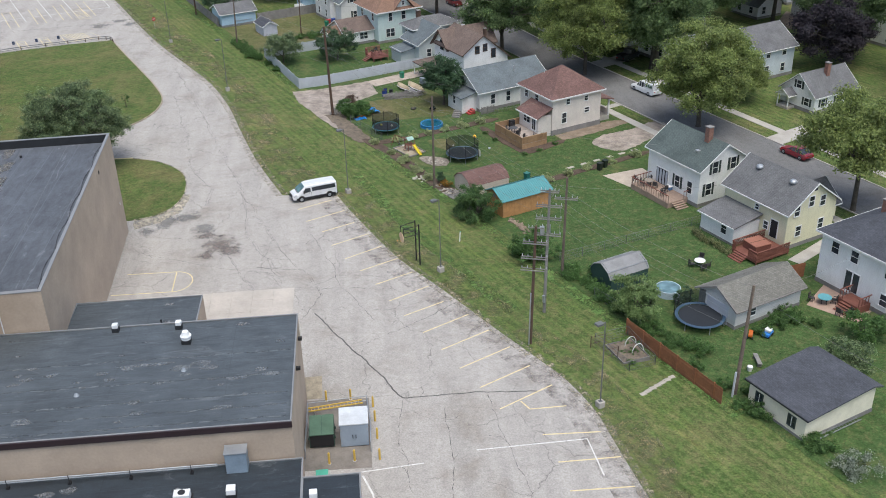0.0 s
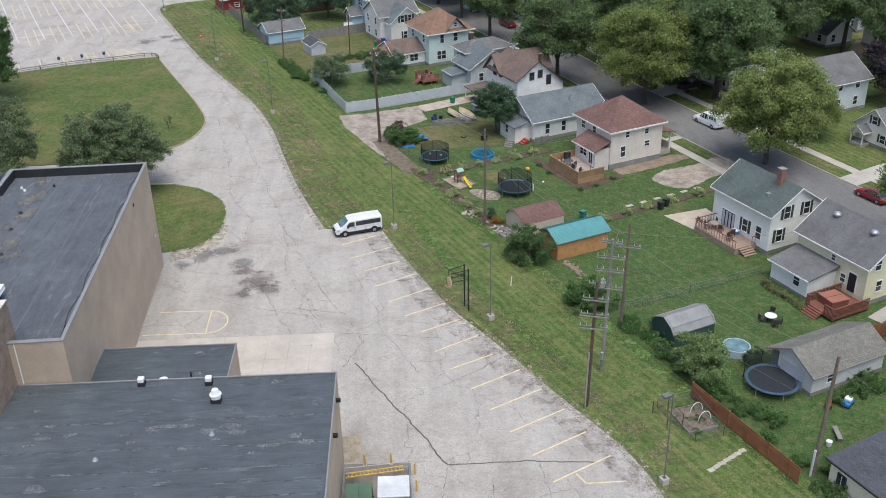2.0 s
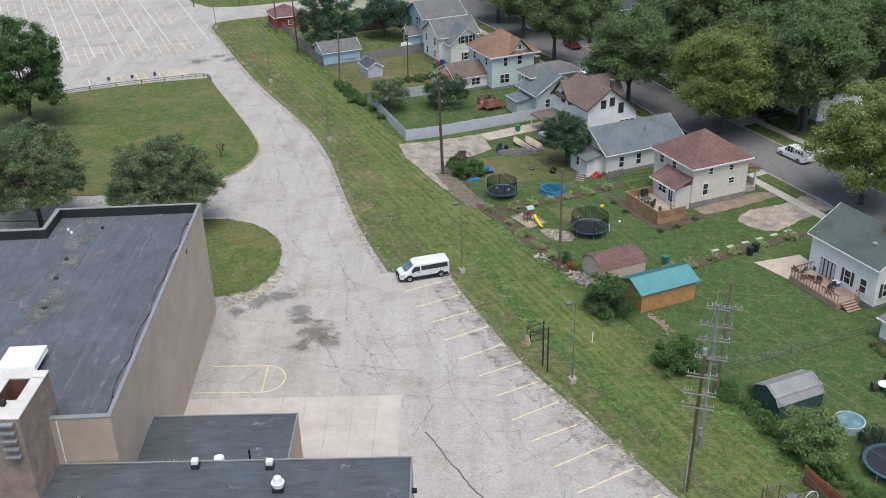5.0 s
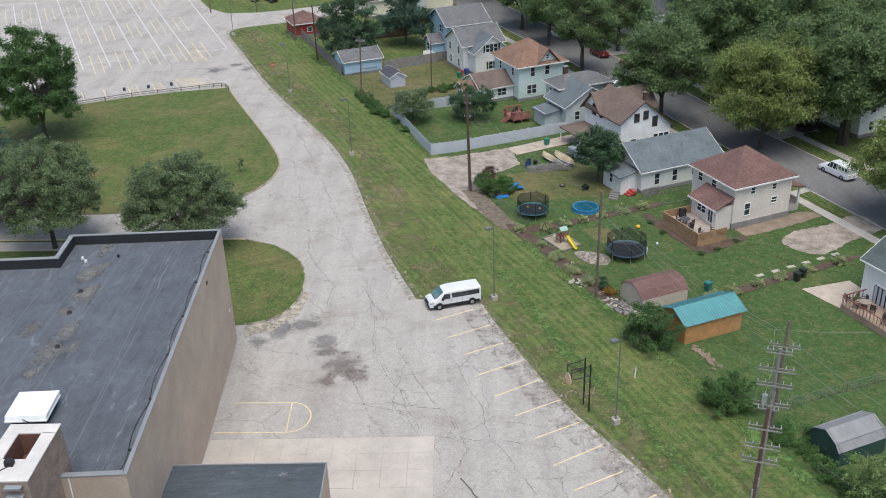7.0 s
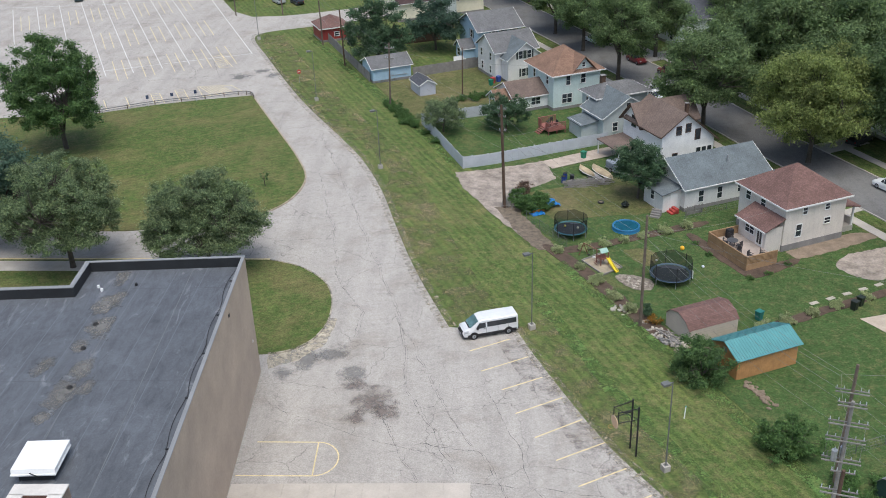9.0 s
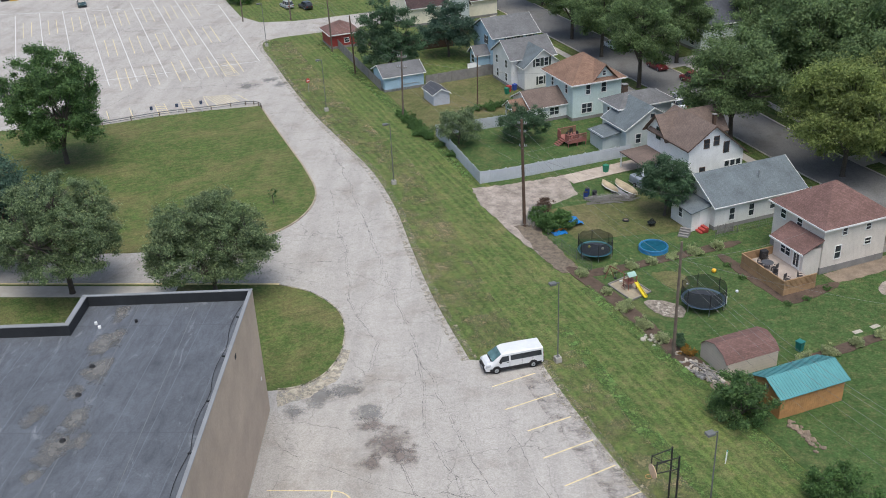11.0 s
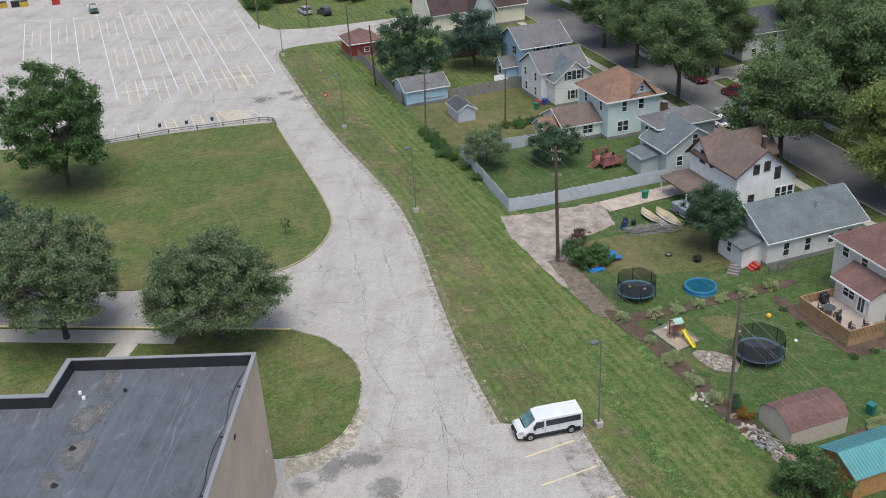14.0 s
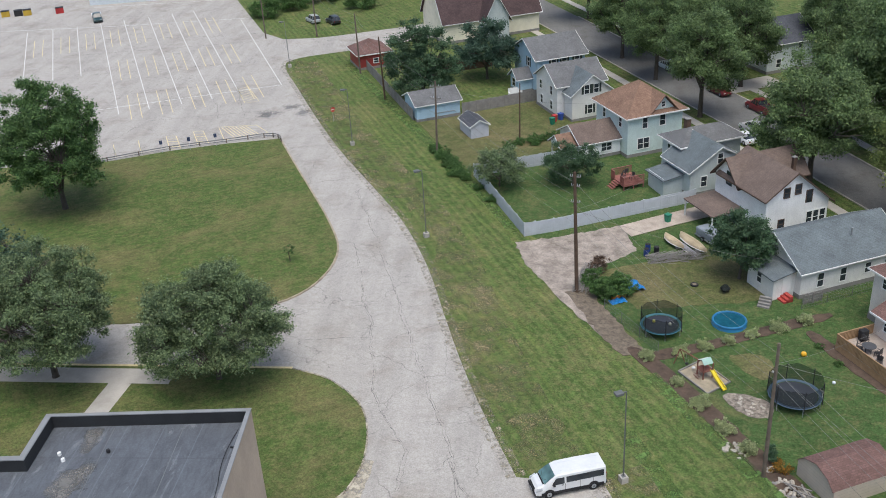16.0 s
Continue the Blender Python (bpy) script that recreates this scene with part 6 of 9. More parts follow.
def red_roof_shed():
    h = lot_home("garden_shed", 15.89, 92.23, "beige panel shed with a red-brown shingle roof", "shed")
    prof = [(0, -.1), (0, 1.5), (.7, 2.2), (2.07, 2.65), (3.45, 2.2), (4.15, 1.5), (4.15, -.1)]
    for x, sh in ((0, .08), (5.6, -.08)):
        house_part("wall", h, prism([(x, y, z) for y, z in prof], (sh, 0, 0)), W_SHED)
    for y in (0, 4.07):
        part("wall", box(bm_new(), .08, 5.52, y, y + .08, -.1, 1.55), W_SHED, h)
    for a, b in zip(prof[1:5], prof[2:6]):
        house_part("roof", h, slab_from([(-.15, a[0], a[1] + .06), (5.75, a[0], a[1] + .06), (5.75, b[0], b[1] + .06), (-.15, b[0], b[1] + .06)], .05), R_RED, "red-brown shingle roof panel", True)
    return h


def gambrel_shed():
    h = home("garden_shed", 14.2, 50.4, "dark green barn shed with a grey gambrel roof", "shed")
    prof = [(0, 0), (0, 1.45), (.5, 2.1), (1.75, 2.7), (3.0, 2.1), (3.5, 1.45), (3.5, 0)]
    green = siding("dark green shed panels", (0.035, 0.075, 0.065), .3)
    for x, sh in ((0, .08), (4.9, -.08)):
        house_part("wall", h, prism([(x, y, z) for y, z in prof], (sh, 0, 0)), green)
    for y in (0, 3.42):
        part("wall", box(bm_new(), .08, 4.82, y, y + .08, -.1, 1.45), green, h)
    gm = surface("grey sheet roofing", (0.27, 0.27, 0.27), .6, .2, amp=.2)
    for a, b in zip(prof[1:5], prof[2:6]):
        house_part("roof", h, slab_from([(-.15, *a), (5.05, *a), (5.05, *b), (-.15, *b)], .05), gm, "grey gambrel roof panel")
    for y in (.45, 2.95):
        part("trim", box(bm_new(), -.17, 5.07, y, y + .06, 2.08, 2.13), M_STEEL, h)
    return h


def old_garage():
    h = lot_home("garage", 37.58, 58.84, "old white garage with a mossy shingle roof", "garage")
    gable_block(h, 0, 8.8, 0, 5.1, -.1, 2.45, 3.8, "x", W_OLDWHITE, R_MOSS, .35, M_GREYWOOD)
    dr = part("door", box(bm_new(), -.05, 0, 1.0, 3.9, 0, 2.1), M_VINYL, h, "grey overhead garage door")
    for i in range(4):
        part("panel", box(bm_new(), -.08, -.051, 1.05, 3.85, .05 + i * .52, .5 + i * .52, .01), M_VINYL, dr)
    window(h, "y-", 0, 2.2, 1.0, .8, .9)
    return h


def dark_roof_garage():
    h = lot_home("garage", 36.99, 41.64, "cream stucco garage with a charcoal shingle roof", "garage")
    eave, rx, ridge, back = 2.4, 7.4, 3.0, 2.7
    for y, s in ((0, 1), (6.2, -1)):
        house_part("wall", h, prism([(0, y, -.1), (8.2, y, -.1), (8.2, y, back), (rx, y, ridge - .1), (0, y, eave)], (0, .2 * s, 0)), W_CREAM)
    for x, z in ((0, eave), (8.0, back)):
        part("wall", box(bm_new(), x, x + .2, .2, 6.0, -.1, z), W_CREAM, h)
    k, k2 = (ridge - eave) / rx, (ridge - back) / (8.2 - rx)
    house_part("roof", h, slab_from([(-.25, -.4, eave - .25 * k + .06), (rx, -.4, ridge), (rx, 6.6, ridge), (-.25, 6.6, eave - .25 * k + .06)], .12), R_DARK, "", True)
    house_part("roof", h, slab_from([(rx, -.4, ridge), (8.6, -.4, back - .4 * k2 + .06), (8.6, 6.6, back - .4 * k2 + .06), (rx, 6.6, ridge)], .12), R_DARK, "", True)
    part("gutter", box(bm_new(), -.32, -.26, -.4, 6.6, eave - .12, eave - .0, .02), M_DARKMETAL, h)
    part("foundation", box(bm_new(), -.04, 8.24, -.04, 6.24, -.6, .25), M_FOUND, h)
    for y in (1.4, 5.0):
        win = window(h, "x-", 0, y, .75, .7, .95, None, M_SHUTTER)
        part("mullion", box(bm_new(), -.06, -.03, y - .025, y + .025, .75, 1.7), M_TRIM, win)
    ladder = thing("ladder", ds_pose(14.0, 24.5), "grey ladder lying along the garage wall", "ladder")
    for y in (0, .4):
        part("rail", box(bm_new(), 0, 5.0, y, y + .06, .05, .13), M_STEEL, ladder)
    for i in range(14):
        part("rung", rod(bm_new(), (.2 + i * .35, 0, .09), (.2 + i * .35, .44, .09), .02), M_STEEL, ladder)
    return h


def blue_garage():
    h = lot_home("garage", -23.36, 176.47, "light blue garage with a grey roof", "garage")
    gable_block(h, 0, 7.1, 0, 5.9, -.1, 2.75, 4.05, "x", W_BLUE, R_GREY, .35)
    part("door", box(bm_new(), .6, 4.6, -.04, 0, 0, 2.0), W_BLUE, h, "light blue overhead door")
    part("ladder_rail", box(bm_new(), 2.8, 6.2, -.12, -.05, .9, 1.0), M_STEEL, h)
    return h


def small_shed():
    h = lot_home("garden_shed", -14.67, 168.73, "small lilac-grey shed with a charcoal roof", "shed")
    gable_block(h, 0, 2.8, 0, 4.6, -.1, 2.0, 2.8, "y", W_LILAC, R_DARK, .2, M_TRIM, 0)
    return h


def red_garage():
    h = home("garage", 10.9, 183.6, "barn-red garage with a brown hipped roof", "garage")
    hip_block(h, 0, 6.0, 0, 6.4, -.1, 2.8, 4.7, W_RED, R_RED, .4)
    window(h, "y-", 0, 3.2, 1.0, .9, .8)
    return h


for build in (cedar_shed, red_roof_shed, gambrel_shed, old_garage, dark_roof_garage, blue_garage, small_shed, red_garage):
    build()


# houses across the street
def cottage():
    h = home("house", 75.4, 69.4, "white cottage with a grey roof and dark shutters")
    gable_block(h, 0, 9.0, 0, 6.6, 0, 2.9, 5.6, "x", W_WHITE, R_GREY, .35)
    for y, z in ((1.5, 1.0), (3.3, 3.3)):
        window(h, "x-", 0, y, z, .85, 1.1, M_SHUTTER)
    for x in (1.8, 5.0):
        window(h, "y-", 0, x, 1.0, .85, 1.1, M_SHUTTER)
    gable_block(h, -1.6, 0, 3.6, 5.8, 2.0, 2.3, 3.1, "x", W_WHITE, R_GREY, .2, M_TRIM, 0)
    for y in (3.7, 5.7):
        part("porch_post", box(bm_new(), -1.55, -1.42, y - .06, y + .06, -.2, 2.1), M_TRIM, h)
    part("porch_floor", box(bm_new(), -1.6, 0, 3.6, 5.8, -.3, .35), M_CONCRETE, h)
    flue(h, 4.6, 2.4, 4.4, 6.6, .65)
    return h


def plain_house(d, s, w_, dp, eave, ridge, wall, roof, label, axis="x", xy=None):
    h = home("house", d, s, label) if xy is None else lot_home("house", *xy, label)
    gable_block(h, 0, w_, 0, dp, 0, eave, ridge, axis, wall, roof, .45)
    for z in ((1.0, 3.7) if eave > 4 else (1.0,)):
        for f in (.25, .7):
            window(h, "x-", 0, dp * f, z, .85, 1.3)
            window(h, "y-", 0, w_ * f, z, .85, 1.3)
    return h


cottage()
W_PALE = siding("pale blue-white clapboards", (0.6, 0.66, 0.7))
W_DEEP = siding("deep blue clapboards", (0.09, 0.2, 0.36))
for a in ((79.5, 83.6, 8, 9, 5.2, 8.0, W_PALE, R_GREY, "two-storey pale blue house across the street"), (69.5, 43, 8, 9, 3.2, 6.0, W_WHITE, R_GREY, "white house with porch across the street"),
          (72, 150, 9, 10, 5.2, 8.0, W_GREY, R_DARK, "two-storey grey house across the street"), (72, 132, 9, 9, 5.2, 8.0, W_BEIGE, R_BROWN, "pale two-storey house behind trees"),
          (73, 108, 9, 9, 5.2, 8.0, W_PALE, R_BLUEGREY, "pale house among street trees"), (73, 98, 9, 8, 5.0, 7.8, W_WHITE, R_GREY, "white house behind street trees"), (72, 168, 9, 9, 5.2, 8.0, W_WHITE, R_GREY, "white house across the street"),
          (120, 112, 11, 12, 5.6, 8.6, W_DEEP, R_ORANGE, "deep blue house with an orange roof"), (116, 80, 9, 10, 5.2, 8.0, W_WHITE, R_BLUEGREY, "white house a block away"), (112, 68, 9, 10, 5.2, 8.0, W_PALE, R_GREY, "pale house a block away"),
          (108, 130, 9, 10, 5.2, 8.0, W_BEIGE, R_GREY, "pale grey house a block away"), (118, 96, 10, 10, 5.2, 8.0, W_WHITE, R_GREY, "white house a block away")):
    plain_house(*a)
plain_house(0, 0, 6.5, 7, 2.8, 5.0, W_WHITE, R_GREY, "white garage with a pale grey roof", "y", (82.0, 166.5))
plain_house(0, 0, 8, 9, 5.2, 7.8, W_LILAC, R_DARK, "dark grey house a block away", "y", (92.0, 176.0))
plain_house(0, 0, 9, 9, 5.2, 8.0, W_WHITE, R_GREY, "white house past the gravel lane", "x", (101.5, 174.0))
ribbon("lane", [(84.5, 160.0), (91.5, 170.5)], 3.4, .04, M_DIRT, None, "bare tan lane between garages", "lane", .02)


PINK_AT, YELLOW_AT = (30.04, 111.86), (48.7, 73.72)


def beside(corner, x, y, z=0.0, turn=0.0):
    """A place x, y metres from a house's corner, along its own walls."""
    px, py = corner[0] + x * CA - y * SA, corner[1] + x * SA + y * CA
    return pose(px, py, ground_z(*corner) + z, 0, 0, YAW + turn)


# decks
def deck(d, s, w_, dp, z, material, label, steps=None, rail=True, gap=None, floor=None, m=None):
    h = thing("deck", m or ds_pose(d, s), label, "deck")
    k = int(dp / .15)
    for i in range(k):
        part("board", box(bm_new(), 0, w_, i * .15 + .006, (i + 1) * .15 - .006, z - .04, z), floor or material, h)
    foot = z - .3 if rail == "close" else -.2
    part("skirt", box(bm_new(), 0, .04, 0, dp, foot, z - .05), material, h)
    part("skirt", box(bm_new(), .04, w_, 0, .04, foot, z - .05), material, h)
    part("skirt", box(bm_new(), .04, w_, dp - .04, dp, foot, z - .05), material, h)
    if foot > 0:
        for x, y in ((.1, .1), (w_ - .1, .1), (.1, dp - .1), (w_ - .1, dp - .1), (w_ / 2, .1)):
            part("post", box(bm_new(), x - .05, x + .05, y - .05, y + .05, -.2, z - .05), material, h)
    if rail:
        west = [(-.02, .1, 0, dp)]
        if steps and steps[3] == "x":
            west = [(-.02, .1, a, b) for a, b in ((0, steps[1]), (steps[1] + steps[2], dp)) if b - a > .2]
        for x0, x1, y0, y1 in west + [(.1, w_, -.02, .1), (.1, w_, dp - .1, dp + .02)]:
            if gap and y0 < 0:
                x0 = gap
            part("handrail", box(bm_new(), x0, x1, y0, y1, z + .92, z + .98), M_REDDECK if rail == "open" else material, h)
            along = (x1 - x0) if (x1 - x0) > (y1 - y0) else (y1 - y0)
            for i in range(int(along / (.16 if rail == "close" or rail == "white" else .45)) + 1):
                q = i * (.16 if rail == "close" or rail == "white" else .45)
                px, py = (min(x0 + q, x1 - .05), (y0 + y1) / 2) if (x1 - x0) > (y1 - y0) else ((x0 + x1) / 2, min(y0 + q, y1 - .05))
                wd = .055 if rail == "white" else .03
                part("baluster", box(bm_new(), px - wd, px + wd, py - wd, py + wd, z, z + .92), material, h)
    if steps:
        sx, sy, sw, dirn = steps
        for i in range(4):
            zz = z * (1 - (i + 1) / 5)
            if dirn == "y":
                part("step", box(bm_new(), sx, sx + sw, sy - .28 * (i + 1), sy - .28 * i, zz - .06, zz), material, h)
            else:
                part("step", box(bm_new(), sx - .28 * (i + 1), sx - .28 * i, sy, sy + sw, zz - .06, zz), material, h)
    return h


deck(0, 0, 4.2, 7.15, .8, M_DECK, "natural wood deck with solid board railing", None, "white", None, surface("pale deck floor boards", (0.42, 0.35, 0.3), .85), beside(PINK_AT, -6.5, -2.1))
deck(33.2, 60.2, 3.4, 7.0, .75, surface("greyed pink deck boards", (0.36, 0.26, 0.2), .85), "weathered deck with furniture behind the house", (.6, 0, 1.8, "y"), "open", 2.5)
deck(0, 0, 5.0, 3.7, .6, M_REDDECK, "small red-stained stair deck beside the house", (0, 1.3, 1.9, "x"), "close", m=beside(YELLOW_AT, -5.1, -.95))
deck(27.6, 125.4, 3.0, 3.4, .9, surface("red painted deck", (0.3, 0.12, 0.1), .75), "red painted deck beside the house", (0, 1.0, 1.4, "x"), "close")
deck(33.0, 33.6, 1.8, 2.4, .9, M_REDDECK, "brown wood steps to the garden door", (0, .3, 1.7, "x"), "open")
st = thing("doorstep", pose(19.3, 122.2, ground_z(19.3, 122.2), 0, 0, YAW), "small red painted doorstep", "steps")
for i in range(3):
    part("step", box(bm_new(), .35 * i, 1.1, 0, 1.4, -.1, .22 * (i + 1)), surface("red step paint", (0.4, 0.06, 0.05), .7) if i == 0 else bpy.data.materials["red step paint"], st)
st = thing("grey_steps", pose(17.6, 121.2, ground_z(17.6, 121.2), 0, 0, YAW + 40), "weathered grey wooden steps", "steps")
for i in range(4):
    part("step", box(bm_new(), .3 * i, .3 * i + .3, 0, 1.2, -.1, .2 * (i + 1)), M_GREYWOOD, st)


# fences
def board_fence(pts, ht, material, label, step=0.14, thick=0.03, post=2.4, cap=False):
    f = thing("fence", pose(0, 0, 0), label, "fence")
    shared = {}
    for (d0, s0), (d1, s1) in zip(pts, pts[1:]):
        run = at(d1, s1) - at(d0, s0)
        ln, ang = run.xy.length, math.atan2(run.y, run.x)
        k = int(ln / step)
        for i in range(k):
            q = (i + .5) / k
            v = at(d0 + (d1 - d0) * q, s0 + (s1 - s0) * q)
            if "b" not in shared:
                ob = part("board", box(bm_new(), -step / 2 + .004, step / 2 - .004, -thick / 2, thick / 2, -.15, ht), material, f)
                shared["b"] = ob.data
            else:
                ob = new("board", shared["b"])
                ob.parent = f
            ob.matrix_world = Matrix.LocRotScale(v, Euler((0, 0, ang)), None)
            ob.location.z += .02 * math.sin(i * 1.7)
        for i in range(int(ln / post) + 1):
            q = min(1, i * post / ln)
            v = at(d0 + (d1 - d0) * q, s0 + (s1 - s0) * q)
            if "p" not in shared:
                ob = part("post", box(bm_new(), -.07, .07, -.09, .05, -.3, ht + .08, .01), material, f)
                shared["p"] = ob.data
            else:
                ob = new("post", shared["p"])
                ob.parent = f
            ob.matrix_world = Matrix.LocRotScale(v, Euler((0, 0, ang)), None)
        for z in (.35, ht - .3):
            a, b = at(d0, s0, z), at(d1, s1, z)
            part("rail", rod(bm_new(), a, b, .045, .045, 6), material, f)
    return f


board_fence([(34.3, 119.6), (10.9, 120.9), (11.8, 137.0), (27.0, 135.6)], 1.75, M_VINYL, "pale grey solid privacy fence", .3, .04)
board_fence([(12.2, 183.2), (11.3, 158.2)], 1.8, M_GREYWOOD, "weathered grey board fence", .28)
board_fence([(19.2, 157.4), (34.2, 157.2)], 1.8, M_GREYWOOD, "grey board fence between yards", .28)
board_fence([(20, 176), (33, 175)], 2.0, M_BROWNPOLE, "tall dark brown board fence", .3)
board_fence([(10.2, 43.9), (10.0, 31.8)], 1.65, M_REDFENCE, "rust-stained board fence along the garden", .16)
board_fence([(29.9, 40.4), (32.5, 41.8), (34.6, 41.2)], 1.7, M_REDFENCE, "short brown board fence", .16)


def wire_fence(pts, ht, label, step=2.6):
    f = thing("fence", pose(0, 0, 0), label, "fence")
    for (d0, s0), (d1, s1) in zip(pts, pts[1:]):
        ln = (at(d1, s1) - at(d0, s0)).length
        k = max(1, int(ln / step))
        prev = None
        bm = bm_new()
        for i in range(k + 1):
            q = i / k
            v = at(d0 + (d1 - d0) * q, s0 + (s1 - s0) * q)
            part("post", rod(bm_new(), v + Vector((0, 0, -.2)), v + Vector((0, 0, ht)), .03, .03, 6), M_CHAIN, f)
            if prev is not None:
                for z in (.05, ht * .35, ht * .65, ht):
                    rod(bm, prev + Vector((0, 0, z)), v + Vector((0, 0, z)), .012 if z < ht else .02, None, 4)
                for j in range(10):
                    a, b = prev.lerp(v, j / 10), prev.lerp(v, (j + 1) / 10)
                    rod(bm, a + Vector((0, 0, .05)), b + Vector((0, 0, ht)), .005, None, 3)
                    rod(bm, a + Vector((0, 0, ht)), b + Vector((0, 0, .05)), .005, None, 3)
            prev = v
        part("mesh", bm, M_CHAIN, f, "diamond wire mesh")
    return f


M_CHAIN = surface("dull fence wire", (0.17, 0.175, 0.175), .6, .3, amp=.2)
wire_fence([(13.5, 58.0), (22.8, 56.9), (35.8, 55.2)], 1.1, "low chain-link fence between yards")
wire_fence([(12.6, 96.6), (11.8, 104.8)], 1.2, "chain-link fence along the gravel")
wire_fence([(30.2, 96.6), (43, 95.8)], 1.1, "dark chain-link fence beside the house")
wire_fence([(6.0, 44.0), (5.9, 39.2), (8.9, 38.8), (10.0, 43.6), (6.0, 44.0)], 1.1, "wire pen round a vegetable plot")
wire_fence([(12.0, 50.6), (12.6, 44.4)], 1.1, "leaning wire fence by shrubs")


# lamps and poles
M_LAMPPOLE = surface("dull bronze lamp pole", (0.16, 0.165, 0.165), 0.55, 0.3, amp=0.2)


def street_lamp():
    t = thing("parking_lamp", Matrix.Identity(4), "slim dark lot lamp on a concrete base", "lamp", "lamps along the lot")
    part("base", box(bm_new(), -.3, .3, -.3, .3, -.2, .55, .03), M_CONCRETE, t, "square concrete footing")
    part("plate", box(bm_new(), -.16, .16, -.16, .16, .55, .58), M_LAMPPOLE, t)
    part("pole", rod(bm_new(), (0, 0, .58), (0, 0, 8.5), .06, .045, 8), M_LAMPPOLE, t)
    part("arm", box(bm_new(), -.4, .04, -.035, .035, 8.42, 8.5), M_LAMPPOLE, t)
    part("head", box(bm_new(), -.95, -.3, -.25, .25, 8.38, 8.6, .04), M_LAMPPOLE, t, "square dark lamp head")
    part("lens", box(bm_new(), -.88, -.37, -.19, .19, 8.36, 8.38), M_TRIM, t)
    return t


lamp = street_lamp()
lamp.matrix_world = ds_pose(0, 83.4)
for s0 in (62.1, 36.8, 124.7, 153.3, 190.4):
    copy_thing(lamp, ds_pose(0, s0))


def utility_pole(d, s, ht, material, label, arms=(), lean=(0, 0), arm_turn=-41, r=.17, xy=None):
    t = thing("utility_pole", pose(*xy, ground_z(*xy), 0, 0, YAW) if xy else ds_pose(d, s), label, "pole", "utility poles")
    top = Vector((lean[0], lean[1], ht))
    part("pole", rod(bm_new(), (0, 0, -.4), top, r, r * .68, 10), material, t)
    for z, w_ in arms:
        c = top * (z / ht)
        u = Vector((math.cos(radians(arm_turn)), math.sin(radians(arm_turn)), 0))
        q = Vector((-u.y, u.x, 0)) * .2
        a = part("crossarm", bar(c - u * w_ / 2 + q, c + u * w_ / 2 + q, .07, .09), M_GREYPOLE, t)
        if w_ > 1.5:
            part("crossarm", bar(c - u * w_ / 2 - q, c + u * w_ / 2 - q, .07, .09), M_GREYPOLE, t)
        for f in (-.46, -.25, .25, .46):
            v = c + u * w_ * f + q
            part("insulator", rod(bm_new(), v + Vector((0, 0, .06)), v + Vector((0, 0, .28)), .035, .025, 8), M_VINYL, a)
    return t


def bar(a, b, w_, h_):
    bm = bm_new()
    a, b = Vector(a), Vector(b)
    q = (b - a).to_track_quat("X", "Z")
    bmesh.ops.create_cube(bm, size=1, matrix=Matrix.LocRotScale((a + b) / 2, q, ((b - a).length, w_, h_)))
    return bm


p1 = utility_pole(0, 0, 12.3, M_BROWNPOLE, "tall brown pole with stacked crossarms", ((7.9, 2.4), (9.1, 2.4), (10.6, 2.2), (12.0, 1.4)), (.35, .0), xy=(17.15, 57.4))
part("conduit", rod(bm_new(), (-.2, -.1, 0), (-.1, -.1, 5.6), .06), M_STEEL, p1)
p2 = utility_pole(0, 0, 13.4, M_GREYPOLE, "tall silvered pole with transformer and crossarms", ((8.6, 2.5), (10.3, 2.5), (11.6, 2.5), (13.1, 1.8)), (.3, .05), xy=(19.6, 63.2))
for x in (.42, -.3):
    tk = part("transformer", rod(bm_new(), (x, .25, 8.7), (x, .25, 9.5), .2, .2, 12), M_STEEL, p2, "grey pole transformer")
    part("bushing", rod(bm_new(), (x, .25, 9.5), (x, .25, 9.75), .05, .03, 8), M_VINYL, tk)
part("meter", box(bm_new(), -.35, -.12, -.35, -.1, 1.3, 2.1, .03), M_STEEL, p2)
for z in (8.6, 10.3):
    for q in (-1.1, 1.1):
        u = Vector((math.cos(radians(-41)), math.sin(radians(-41)), 0)) * q
        part("jumper", rod(bm_new(), Vector((.2, .04, z + .2)) + u, Vector((.25, .04, z + 1.5)) + u, .015, None, 4), M_GREYPOLE, p2)
utility_pole(0, 0, 11.4, M_WOODPOLE, "brown wooden pole with one crossarm", ((9.0, 2.4),), (.3, .1), xy=(23.1, 71.3))
lean_pole = utility_pole(12.3, 32.2, 10.2, M_WOODPOLE, "leaning silvered wooden pole", (), (1.5, .9), r=.19)
part("stub", rod(bm_new(), (-.5, -.2, -.3), (-.35, -.15, 2.6), .1), M_VINYL, lean_pole, "pale pole stub strapped alongside")
utility_pole(10.8, 79.9, 12.4, M_WOODPOLE, "weathered wooden service pole", (), (.05, .1))
brown = utility_pole(10.7, 108.5, 13.8, M_BROWNPOLE, "dark brown pole with wire brackets", ((13.2, 1.1), (12.2, .9), (10.4, .9)), (-.3, .1), r=.22)
utility_pole(9.9, 145.4, 10.7, M_WOODPOLE, "wooden pole with a crossarm", ((9.9, 1.6), (8.2, 1.6)), (.4, 0))
utility_pole(10.3, 168.5, 10.5, M_BROWNPOLE, "thin wooden service pole", (), (-.2, 0))
utility_pole(10.5, 181.9, 10.8, M_WOODPOLE, "weathered wooden pole by the garage", (), (-.1, 0))
utility_pole(9.3, 206.0, 10.5, M_WOODPOLE, "wooden pole beside the side street", (), (0, 0))
utility_pole(23.0, 145.5, 8.2, M_BROWNPOLE, "short wooden pole in a yard", (), (.2, 0), r=.12)
